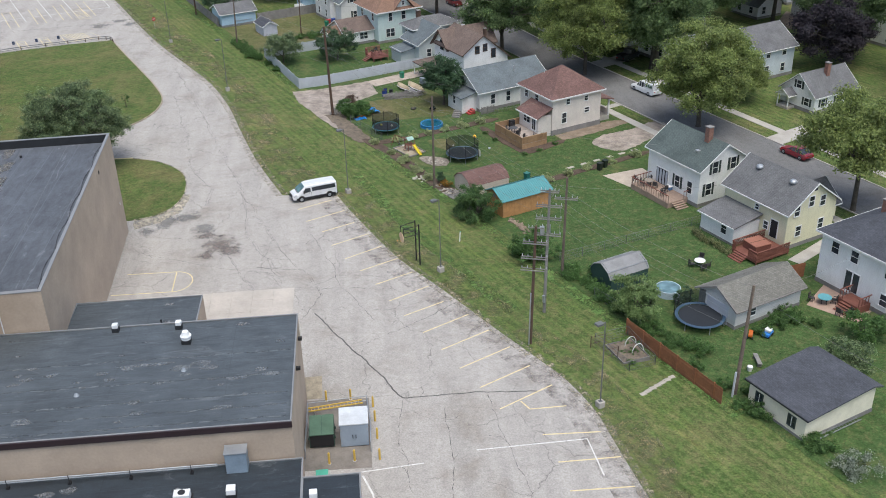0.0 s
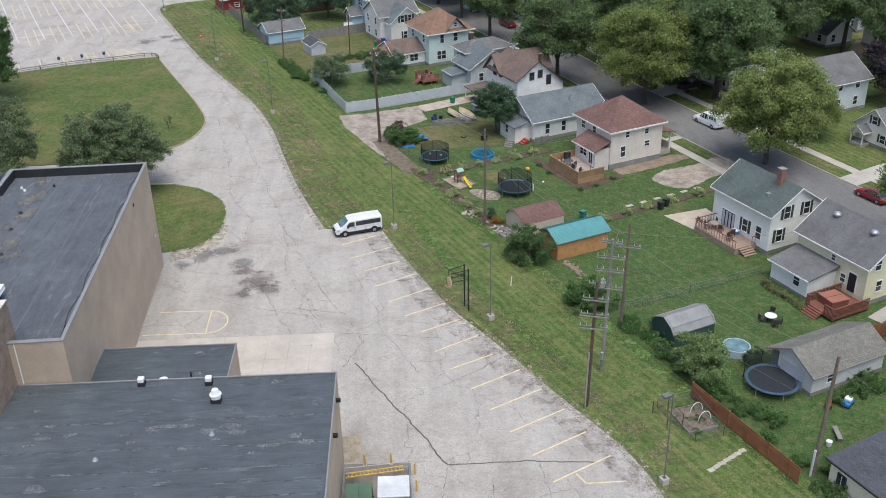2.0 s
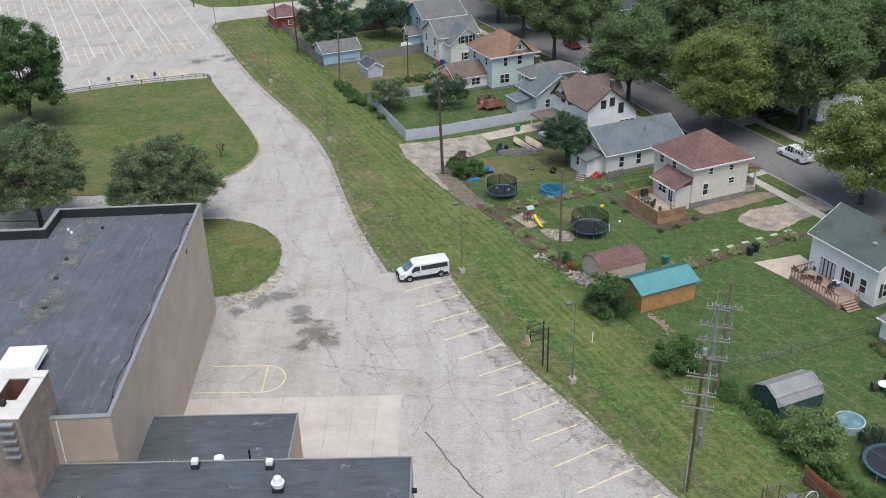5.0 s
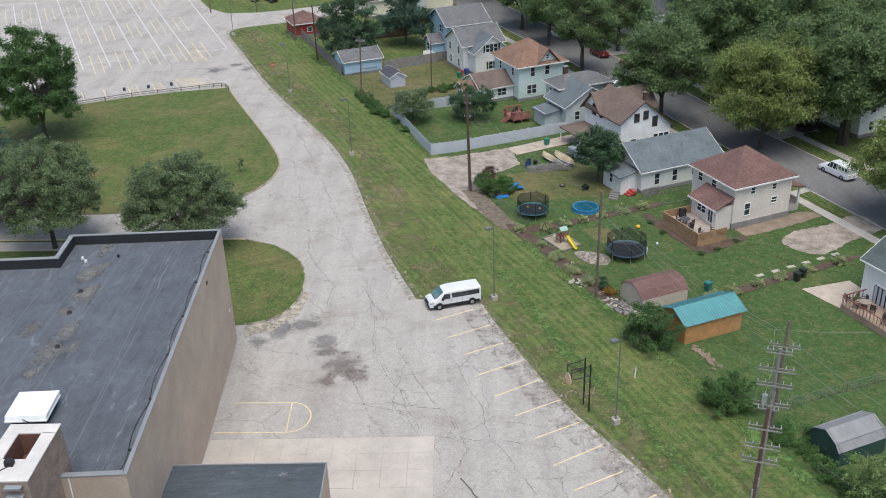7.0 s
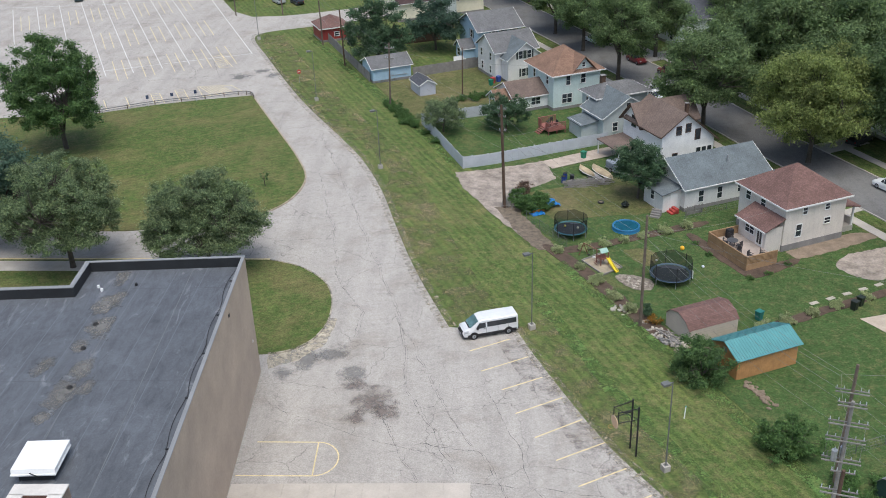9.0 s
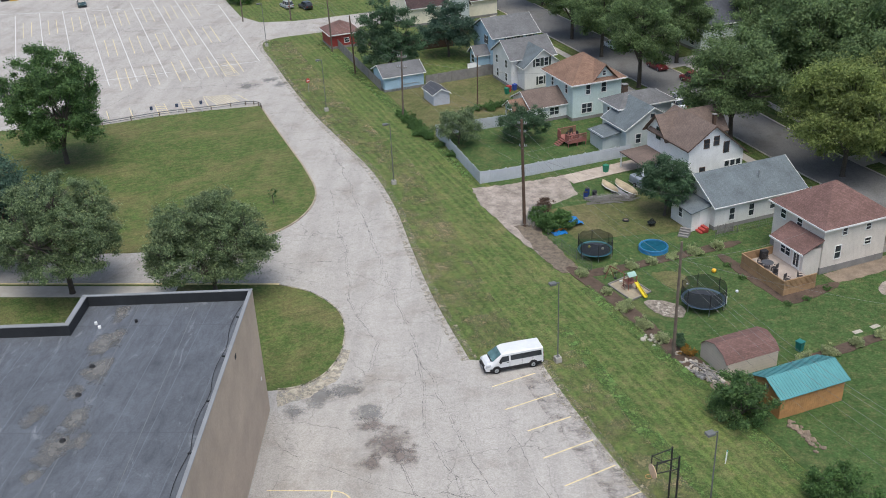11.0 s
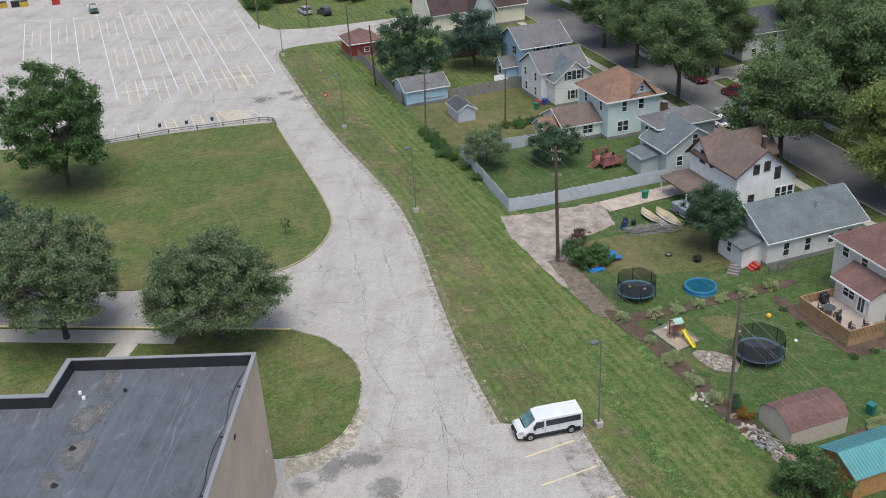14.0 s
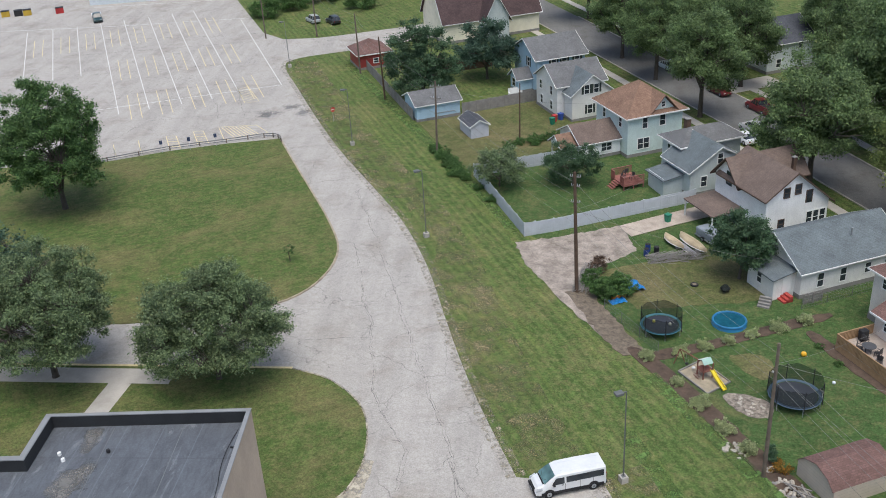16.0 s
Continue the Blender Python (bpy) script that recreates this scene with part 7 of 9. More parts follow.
utility_pole(-.2, 209, 9.0, M_WOODPOLE, "wooden pole at the road corner", (), (0, 0), r=.14)


def cable(a, b, sag, label, r=.012):
    a, b = Vector(a), Vector(b)
    k = 14
    pts = [a.lerp(b, i / k) - Vector((0, 0, sag * 4 * (i / k) * (1 - i / k))) for i in range(k + 1)]
    return tagged(link("cable", tube("cable", pts, r, M_WIRE, 4), M_WIRE), label, "cable", "overhead cables")


M_WIRE = surface("weathered cable", (0.2, 0.2, 0.19), .6, amp=.2)
LINE = [(13.6, 33.0, 10.2), (10.9, 56.0, 10.8), (10.9, 80.0, 11.5), (10.5, 108.6, 12.6), (10.3, 145.4, 10.4), (10.1, 168.5, 10.3), (10.4, 181.9, 10.6), (9.3, 206.0, 10.4)]
for a, b in zip(LINE, LINE[1:]):
    for dz, dd in ((0, 0), (-1.6, .12), (-2.3, -.1), (-4.6, .1)):
        if a[2] + dz > 5:
            cable(at(a[0] + dd, a[1], a[2] + dz), at(b[0] + dd, b[1], b[2] + dz), .9, "thin overhead cable between poles", .014 if dz > -2 else .011)
for a, b in (((10.9, 80.0, 10.6), (36.8, 66.0, 5.4)), ((10.9, 80.0, 10.6), (35.5, 86.5, 5.0)), ((10.9, 56.0, 10.6), (37.0, 54.0, 5.0)), ((13.6, 33, 9.8), (35.0, 36.0, 5.2)), ((10.5, 108.6, 9.6), (30, 100.0, 3.6)),
             ((10.3, 145.4, 9.6), (33.5, 141, 5.0)), ((10.5, 108.6, 9.6), (34.4, 124, 3.6)), ((13.6, 33, 9.8), (15, 8, 10)), ((5.0, 50.6, 12.6), (10.9, 56.0, 10.6)), ((.5, 47.6, 11.8), (4.9, 50.6, 12.6)),
             ((10.9, 56.0, 10.4), (10.9, 80, 10.0))):
    cable(at(*a), at(*b), .7, "service cable to a house")


# basketball frame at the lot's edge
hoop = thing("basketball_hoop", ds_pose(-1.15, 64.9, -6), "black pipe basketball frame with a faded backboard", "basketball hoop")
for y in (-.55, .55):
    part("post", rod(bm_new(), (0, y, -.2), (0, y, 4.9), .075), M_BLACK, hoop)
    part("arm", rod(bm_new(), (0, y, 4.75), (-1.7, y * .75, 4.6), .045), M_BLACK, hoop)
    part("arm", rod(bm_new(), (0, y, 3.7), (-1.7, y * .75, 3.6), .04), M_BLACK, hoop)
    part("brace", rod(bm_new(), (0, y, 3.7), (-1.7, -y * .75, 4.6), .03), M_BLACK, hoop)
    part("hanger", rod(bm_new(), (-1.7, y * .75, 4.7), (-1.7, y * .75, 3.1), .045), M_BLACK, hoop)
bm = bm_new()
rod(bm, (-1.76, 0, 3.5), (-1.82, 0, 3.5), .62, .62, 20)
for v in bm.verts:
    v.co.z = 3.5 + (v.co.z - 3.5) * .85
part("backboard", bm, surface("sun-bleached board", (0.62, 0.45, 0.3), .7), hoop, "fan-shaped faded tan backboard")
bm = bm_new()
ring = [(-2.1 + .23 * math.cos(a), .23 * math.sin(a), 3.1) for a in (i * math.tau / 16 for i in range(16))]
for a, b in zip(ring, ring[1:] + ring[:1]):
    rod(bm, a, b, .012, None, 5)
part("rim", bm, surface("orange rim paint", (0.6, 0.25, 0.08), .5), hoop)

# guard rail and its signs
gr = thing("guard_rail", pose(0, 0, 0), "low grey metal guard rail on posts", "guard rail")
rail_line = curve_points(plan([(-70, 147.6), (-62.9, 151.0), (-55.2, 154.8), (-47.6, 157.3), (-42.5, 159.2), (-40.3, 158.9), (-39.5, 157.4)]), 4, False)
for z, th in ((.62, .07), (.3, .05)):
    part("rail", tube("rail", [(x, y, z) for x, y in rail_line], th, M_STEEL, 6), M_LAMPPOLE, gr)
for x, y in rail_line[::2]:
    part("post", box(bm_new(), x - .07, x + .07, y - .16, y - .06, -.2, .75), M_WOODPOLE, gr)
for i, (d, s) in enumerate(((-25.5, 162.6), (-21.7, 162.0), (-18.0, 161.6), (-31.8, 163.0), (-28.3, 162.8))):
    sg = thing("sign_post", ds_pose(d, s), "small dark parking sign on a post", "sign")
    part("post", rod(bm_new(), (0, 0, -.2), (0, 0, 2.0), .035), M_STEEL, sg)
    if i < 3:
        part("plate", box(bm_new(), -.22, .22, -.03, 0, 1.45, 2.05, .02), surface("navy sign enamel", (0.03, 0.05, 0.12), .5) if i == 0 else bpy.data.materials["navy sign enamel"], sg)
sg = thing("stop_sign", ds_pose(0, 162.8, 20), "faded red sign low on a post", "sign")
part("post", rod(bm_new(), (0, 0, -.2), (0, 0, 2.2), .035), M_STEEL, sg)
bm = bm_new()
rod(bm, (0, -.03, 2.0), (0, -.06, 2.0), .42, .42, 8)
part("plate", bm, surface("red sign enamel", (0.5, 0.07, 0.05), .5), sg)
part("bar", box(bm_new(), -.25, .25, -.07, -.062, 1.93, 2.07), M_TRIM, sg)


# vehicles
def wheel(parent, x, y, r, w_, side):
    t = part("wheel", rod(bm_new(), (x, y - w_ / 2, r), (x, y + w_ / 2, r), r, r, 20), M_BLACK, parent, "black tyre")
    part("rim", rod(bm_new(), (x, y + side * w_ * .45, r), (x, y + side * (w_ / 2 + .012), r), r * .62, r * .55, 14), M_STEEL, t)
    part("hub", rod(bm_new(), (x, y + side * w_ * .5, r), (x, y + side * (w_ / 2 + .03), r), r * .2, r * .16, 10), M_WHEELHUB, t)


M_WHEELHUB = surface("dark hub", (0.05, 0.05, 0.055), .5)
M_LENS = glassy("headlamp glass", (0.5, 0.52, 0.54), .1)
M_TAIL = glassy("red lamp glass", (0.3, 0.015, 0.01), .15)


def loft(sections, cap=True):
    """A skin over cross-sections, each a list of the same number of points."""
    bm = bm_new()
    rows = [[bm.verts.new(p) for p in sec] for sec in sections]
    k = len(rows[0])
    for a, b in zip(rows, rows[1:]):
        for i in range(k):
            bm.faces.new((a[i], a[(i + 1) % k], b[(i + 1) % k], b[i]))
    if cap:
        bm.faces.new(rows[0][::-1])
        bm.faces.new(rows[-1])
    bmesh.ops.recalc_face_normals(bm, faces=bm.faces[:])
    for f in bm.faces:
        f.smooth = False
    return bm


def ring(x, hw0, hw1, z0, z1, r=.12):
    """Cross-section at x: half width hw0 at the foot and hw1 at the top, rounded at the top."""
    return [(x, -hw0, z0), (x, -hw0, z0 + (z1 - z0) * .55), (x, -hw1, z1 - r), (x, -hw1 + r, z1), (x, hw1 - r, z1), (x, hw1, z1 - r), (x, hw0, z0 + (z1 - z0) * .55), (x, hw0, z0)]


def plate(pts, out, material, parent, name, label=""):
    """A thin pane on a body: a polygon thickened along out."""
    return house_part(name, parent, prism(pts, out), material, label)


def passenger_van(m):
    v = thing("van", m, "white passenger van with dark side windows", "van")
    white = paint("white car paint", (0.66, 0.67, 0.68), .3)
    # x runs forward; the nose points along +x
    body = loft([ring(-2.95, .98, .9, .55, 2.0), ring(-2.9, 1.0, .93, .4, 2.1), ring(-1.0, 1.02, .94, .38, 2.14), ring(.8, 1.02, .93, .38, 2.13), ring(1.22, 1.02, .88, .38, 2.04),
                 ring(2.22, 1.01, .88, .38, 1.3), ring(2.7, .98, .82, .4, 1.14), ring(2.9, .94, .76, .42, .95), ring(2.98, .9, .72, .45, .8)])
    body_ob = part("body", body, white, v)
    for s in (-1, 1):
        plate([(-2.75, s * 1.012, 1.28), (.42, s * 1.035, 1.28), (.42, s * .985, 1.83), (-2.75, s * .96, 1.83)], (0, s * .012, 0), M_GLASS, v, "side_window", "long tinted side windows")
        for x in (-1.55, -.45):
            plate([(x, s * 1.048, 1.26), (x + .06, s * 1.048, 1.26), (x + .06, s * .998, 1.85), (x, s * .998, 1.85)], (0, s * .006, 0), M_BLACK, v, "pillar")
        plate([(.58, s * 1.035, 1.25), (1.62, s * 1.03, 1.2), (1.52, s * 1.0, 1.42), (1.25, s * .95, 1.8), (.58, s * .972, 1.8)], (0, s * .014, 0), M_GLASS, v, "door_window")
        part("sill", box(bm_new(), -2.75, 2.5, s * 1.01 - .04, s * 1.01 + .05, .3, .6, .02), M_BLACK, v, "black lower trim")
        part("mirror", box(bm_new(), 1.35, 1.55, s * 1.1 - .09, s * 1.1 + .09, 1.15, 1.5, .04), M_BLACK, v)
        part("handle", box(bm_new(), .62, .82, s * 1.03 - .01, s * 1.03 + .02, 1.08, 1.13), M_BLACK, v)
        plate([(2.4, s * .95, .86), (2.9, s * .9, .76), (2.86, s * .8, .98), (2.4, s * .92, 1.08)], (.03, s * .08, .02), M_LENS, v, "headlight")
        part("tail_light", box(bm_new(), -2.99, -2.9, s * .9 - .07, s * .9 + .07, 1.0, 1.5, .02), M_TAIL, v)
        for x in (-1.9, 1.85):
            part("arch", rod(bm_new(), (x, s * .9, .42), (x, s * 1.025, .42), .45, .45, 20), M_BLACK, v)
            wheel(v, x, s * .93, .36, .26, s)
    # teal base colour puts the sky's reflection into the windscreen
    plate([(1.3, -.78, 1.985), (1.3, .78, 1.985), (2.18, .84, 1.335), (2.18, -.84, 1.335)], (.03, 0, .03), glassy("sky-tinted windscreen glass", (.09, .17, .17), .05), v, "windscreen")
    for s in (-1, 1):
        part("wiper", bar((2.2, s * .1, 1.37), (1.95, s * .6, 1.56), .02, .02), M_BLACK, v)
    part("bumper", box(bm_new(), 2.6, 3.04, -.92, .92, .34, .62, .06), M_BLACK, v, "black front bumper")
    part("bumper", box(bm_new(), -3.06, -2.88, -.95, .95, .36, .62, .04), M_BLACK, v, "black rear bumper")
    part("grille", box(bm_new(), 2.8, 3.02, -.6, .6, .62, .92, .03), M_BLACK, v)
    plate([(-2.962, -.75, 1.2), (-2.962, .75, 1.2), (-2.962, .7, 1.85), (-2.962, -.7, 1.85)], (-.02, 0, 0), M_GLASS, v, "rear_window")
    for x in (.5, -.75, -1.85):
        for s in (-1, 1):
            part("door_seam", box(bm_new(), x - .012, x + .012, s * 1.028 - .006, s * 1.028 + .006, .6, 1.24), M_BLACK, v)
    plate([(2.2, -.7, 1.315), (2.2, .7, 1.315), (2.3, .72, 1.28), (2.3, -.72, 1.28)], (.02, 0, .02), M_BLACK, v, "cowl")
    part("number_plate", box(bm_new(), 3.0, 3.05, -.22, .22, .42, .56), M_VINYL, v)
    part("roof_rib", box(bm_new(), -2.7, .9, -.5, -.46, 2.12, 2.155), white, v)
    part("roof_rib", box(bm_new(), -2.7, .9, .46, .5, 2.12, 2.155), white, v)
    return v


VAN_AT = (-4.2, 84.8)
va = at(*VAN_AT)
passenger_van(pose(va.x, va.y, .035, 0, 0, 197) @ Matrix.Scale(.95, 4))


def car(d, s, turn, colour, label, kind="sedan", z=0.04):
    """A car, SUV or pickup; its nose points along local +x."""
    k = {"sedan": (4.7, .9, 1.45, .95), "suv": (4.7, .93, 1.72, 1.05), "pickup": (5.6, .97, 1.85, 1.1)}[kind]
    ln, hw, top, belt = k
    h2 = ln / 2
    v = at(d, s)
    ob = thing("car" if kind != "pickup" else "pickup_truck", pose(v.x, v.y, v.z + z, 0, 0, YAW + turn), label, "car" if kind != "pickup" else "truck")
    pm = paint("paint of " + label, colour, .3, .0)
    part("body", loft([ring(-h2, hw * .85, hw * .8, .45, belt - .12, .08), ring(-h2 + .25, hw, hw * .93, .28, belt), ring(0, hw, hw * .95, .26, belt), ring(h2 - 1.2, hw, hw * .92, .26, belt - .05), ring(h2 - .3, hw * .95, hw * .82, .28, belt - .22),
                       ring(h2, hw * .8, hw * .66, .4, belt - .34, .08)]), pm, ob)
    if kind == "sedan":
        a0, a1, b1, b0 = -h2 + .55, -h2 + 1.35, h2 - 2.2, h2 - 1.35
    elif kind == "suv":
        a0, a1, b1, b0 = -h2 + .12, -h2 + .5, h2 - 2.2, h2 - 1.4
    else:
        a0, a1, b1, b0 = -.55, -.4, .75, 1.35
    sec = lambda x, q, z: [(x, -hw * q, z), (x, hw * q, z)]
    part("cabin_glass", loft([[(a0, -hw * .88, belt - .03), (a0, hw * .88, belt - .03), (a0 + .01, hw * .86, belt), (a0 + .01, -hw * .86, belt)],
                              [(a1, -hw * .9, belt - .03), (a1, hw * .9, belt - .03), (a1, hw * .74, top - .06), (a1, -hw * .74, top - .06)],
                              [(b1, -hw * .9, belt - .03), (b1, hw * .9, belt - .03), (b1, hw * .74, top - .06), (b1, -hw * .74, top - .06)],
                              [(b0, -hw * .84, belt - .06), (b0, hw * .84, belt - .06), (b0, hw * .82, belt - .03), (b0, -hw * .82, belt - .03)]]), M_GLASS, ob, "dark car glazing")
    part("roof", box(bm_new(), a1 - .05, b1 + .05, -hw * .75, hw * .75, top - .07, top, .03), pm, ob)
    for s_ in (-1, 1):
        for q in (a1, (a1 + b1) / 2, b1):
            part("pillar", bar((q, s_ * hw * .915, belt - .02), (q, s_ * hw * .765, top - .05), .07, .03), pm, ob)
        for x in (-h2 * .6, h2 * .62):
            wheel(ob, x, s_ * (hw - .1), .34, .22, s_)
        part("headlight", box(bm_new(), h2 - .2, h2 - .02, s_ * hw * .62 - .14, s_ * hw * .62 + .14, belt - .45, belt - .3, .02), M_LENS, ob)
        part("tail_light", box(bm_new(), -h2 - .01, -h2 + .08, s_ * hw * .66 - .12, s_ * hw * .66 + .12, belt - .35, belt - .18, .02), M_TAIL, ob)
    if kind == "pickup":
        part("bed", box(bm_new(), -h2 + .15, -.65, -hw * .78, hw * .78, belt - .02, belt + .02), M_BLACK, ob)
        for s_ in (-1, 1):
            part("bed_side", box(bm_new(), -h2 + .05, -.6, s_ * hw * .86 - .05, s_ * hw * .86 + .05, belt - .05, belt + .22, .02), pm, ob)
    return ob


tub = thing("hot_tub", beside(YELLOW_AT, -2.9, 1.2, .6, -6), "brown hot tub with a red-brown cover", "hot tub")
part("cabinet", box(bm_new(), -1.05, 1.05, -1.05, 1.05, 0, .8, .05), M_REDDECK, tub)
part("cover", box(bm_new(), -1.1, 1.1, -1.1, 1.1, .8, .91, .03), surface("red-brown vinyl cover", (.33, .14, .095), .5), tub)
part("cover_fold", box(bm_new(), -1.08, 1.08, -.03, .03, .91, .925), M_BROWNPOLE, tub)

car(54.2, 132.4, 90, (.42, .43, .44), "silver estate car parked at the kerb", "suv")
car(51.0, 130.6, 90, (.75, .76, .77), "white car on a driveway apron", "sedan")
car(59.2, 160.2, 90, (.45, .5, .55), "silver-blue saloon parked at the kerb", "sedan")
car(59.6, 146.6, -90, (.12, .012, .014), "dark red car at the kerb", "suv")
car(60.4, 138.0, 90, (.15, .014, .018), "red pickup parked at the kerb", "pickup")
car(60.3, 61.3, 90, (.2, .012, .02), "dark red saloon parked at the kerb", "sedan")
truck = car(59.8, 90.3, 90, (.72, .74, .75), "white work truck with green lettering", "pickup")
part("canopy", box(bm_new(), -2.7, -.65, -.9, .9, 1.1, 1.95, .06), paint("white box paint", (.74, .75, .76)), truck, "white load-bed box")
for s_ in (-1, 1):
    for i in range(3):
        part("lettering", box(bm_new(), -2.4 + i * .55, -2.0 + i * .55, s_ * .905 - .01, s_ * .905 + .01, 1.35, 1.75), surface("dark green lettering", (.03, .12, .08), .5), truck)
car(69.0, 103.8, 20, (.02, .022, .025), "black pickup on a driveway", "pickup")
car(11.3, 216.2, 100, (.4, .42, .43), "silver car on a far verge", "suv")
car(14.9, 213.8, 100, (.02, .02, .025), "black car on a far driveway", "suv")
ft = car(-29.9, 238.5, -88, (.02, .05, .05), "dark flatbed truck in the far lot", "pickup")
part("flatbed", box(bm_new(), -2.9, -.7, -1.05, 1.05, 1.12, 1.25), M_WHITEMETAL, ft)

# long low building and skips beyond the far lot
fb = thing("far_building", ds_pose(-20, 250, -14), "long pale low building beyond the lot", "building")
part("wall", box(bm_new(), -12, 18, 0, 8, -.3, 3.2), W_PALE, fb)
part("roof", box(bm_new(), -12.3, 18.3, -.3, 8.3, 3.2, 3.45, .03), M_COPING, fb)
for i, (c, d) in enumerate((((.5, .33, .04), -49), ((.02, .02, .02), -46.4), ((.5, .33, .04), -44.6), ((.4, .03, .03), -38))):
    t = thing("skip", ds_pose(d, 250 - .25 * (d + 44)), "coloured metal skip by the lot", "skip")
    part("tub", box(bm_new(), 0, 1.8, 0, 1.4, 0, 1.3, .04), surface("skip paint", c, .6), t)
    part("lid", box(bm_new(), -.05, 1.85, -.05, 1.45, 1.3, 1.38), M_BLACK, t)


cd = thing("conduit", pose(-27.35, 51.72, 0, 0, 0, 2.5), "pale conduit down the gymnasium end wall", "pipe")
part("pipe", rod(bm_new(), (0, -.06, 8.6), (0, -.06, 12.2), .06), M_WHITEMETAL, cd)
part("cable", tube("cable", [(.2, -.05, 12.1), (.9, -.05, 11.2), (2.0, -.05, 9.9), (3.1, -.05, 9.0), (3.5, -.05, 8.65)], .025, M_BLACK, 4), M_BLACK, cd)


# roof gear
def roof_fan(x, y, z, big=False):
    t = thing("roof_vent", pose(x, y, z), "white mushroom exhaust fan on a dark kerb" if big else "small white roof vent on a dark kerb", "vent")
    k = 1.0 if big else 0.75
    part("kerb", box(bm_new(), -.36 * k, .36 * k, -.36 * k, .36 * k, -.02, .35, .02), M_DARKMETAL, t)
    if big:
        part("drum", rod(bm_new(), (0, 0, .35), (0, 0, .75), .38, .34, 18), M_WHITEMETAL, t)
        part("brim", rod(bm_new(), (0, 0, .6), (0, 0, .68), .44, .44, 18), M_WHITEMETAL, t)
        part("cap", rod(bm_new(), (0, 0, .75), (0, 0, 1.05), .32, .24, 18), M_WHITEMETAL, t)
    else:
        part("hood", box(bm_new(), -.23, .23, -.23, .23, .35, .68, .05), M_WHITEMETAL, t)
    return t


roof_fan(-18.3, 50.94, 8.58), roof_fan(-13.2, 50.71, 8.58), roof_fan(-12.3, 48.47, 8.58, True)
t = thing("roof_vent", pose(-17.5, 53.8, 5.9), "white round vent hood on the link roof", "vent")
part("pipe", rod(bm_new(), (0, 0, -.02), (0, 0, .9), .22, .22, 14), M_WHITEMETAL, t)
part("hood", rod(bm_new(), (0, 0, .8), (0, 0, 1.2), .42, .36, 16), M_WHITEMETAL, t)
t = thing("vent_stack", pose(-15.4, 54.2, 5.9), "thin black vent stack on roof", "vent")
part("pipe", rod(bm_new(), (0, 0, -.02), (0, 0, 1.5), .07, .07, 8), M_BLACK, t)
for x, y in ((-12.0, 44.54), (-19.5, 42.3)):
    t = thing("roof_drain", pose(x, y, 8.58), "small domed drain on the roof", "drain")
    part("dome", rod(bm_new(), (0, 0, -.01), (0, 0, .18), .22, .1, 12), M_STEEL, t)
t = thing("wall_unit", pose(-7.6, 36.95, 5.4), "blue-grey metal box unit below the fascia", "duct")
part("box", box(bm_new(), -.75, .75, -1.0, 0, 0, 1.7, .04), surface("blue-grey enamel", (.24, .31, .38), .5), t)
part("lid", box(bm_new(), -.8, .8, -1.05, .02, 1.7, 1.78, .02), M_STEEL, t)
pr = thing("pipe_run", pose(0, 36.4, 5.4), "grey pipe on stands along the roof", "pipe")
for z in (.25, .4):
    part("pipe", rod(bm_new(), (-40, 0, z + .2), (-9, 0, z + .2), .05, .05, 8), M_STEEL, pr)
for i in range(7):
    x = -36 + i * 4.2
    part("stand", box(bm_new(), x - .1, x + .1, -.2, .05, 0, .2), M_BLACK, pr)
    part("leg", rod(bm_new(), (x, -.15, 0), (x, -.15, .8), .03), M_BLACK, pr)
for x, y, w_ in ((-7.8, 33.7, .35), (-2.2, 32.6, .3)):
    t = thing("roof_vent", pose(x, y, 5.4), "small white square roof vent", "vent")
    part("kerb", box(bm_new(), -w_, w_, -w_, w_, -.02, .3), M_DARKMETAL, t)
    part("hood", box(bm_new(), -w_ * .9, w_ * .9, -w_ * .9, w_ * .9, .3, .75, .05), M_WHITEMETAL, t)
t = thing("condenser", pose(-11.1, 33.7, 5.4), "white rooftop condenser unit", "air conditioner")
part("case", box(bm_new(), -.55, .55, -.35, .35, .1, .65, .04), M_WHITEMETAL, t)
part("fan", rod(bm_new(), (0, 0, .65), (0, 0, .69), .26, .26, 14), M_DARKMETAL, t)
for x in (-.6, .6):
    part("foot", box(bm_new(), x - .08, x + .08, -.5, .5, -.01, .1), M_BLACK, t)
h = thing("smoke_hatch", pose(-32.5, 59.2, 11.4, 0, 0, 2.5) @ Matrix.Diagonal((.8, .9, .9, 1)), "large white sloped roof hatch", "roof hatch")
part("kerb", box(bm_new(), -1.4, 1.4, -1.3, 1.3, -.02, .75), M_DARKMETAL, h)
house_part("hood", h, prism([(-1.75, -1.65, .75), (1.75, -1.65, .75), (1.75, -1.5, 1.15), (-1.75, -1.5, 1.15)], (0, 3.2, 0)), M_WHITEMETAL)
part("skirt", box(bm_new(), -1.8, 1.8, -1.72, 1.62, .7, .82, .02), M_WHITEMETAL, h)
part("cable", rod(bm_new(), (-.2, -1.75, 1.0), (.35, -1.76, .7), .04), M_BLACK, h)
for x, y in ((-37.3, 83.0), (-36.8, 82.4), (-34.1, 83.3)):
    t = thing("roof_vent", pose(x, y, 11.4), "small round roof vent cap", "vent")
    part("cap", rod(bm_new(), (0, 0, -.01), (0, 0, .22), .13, .12, 12), M_TRIM if x < -35 else M_BLACK, t)
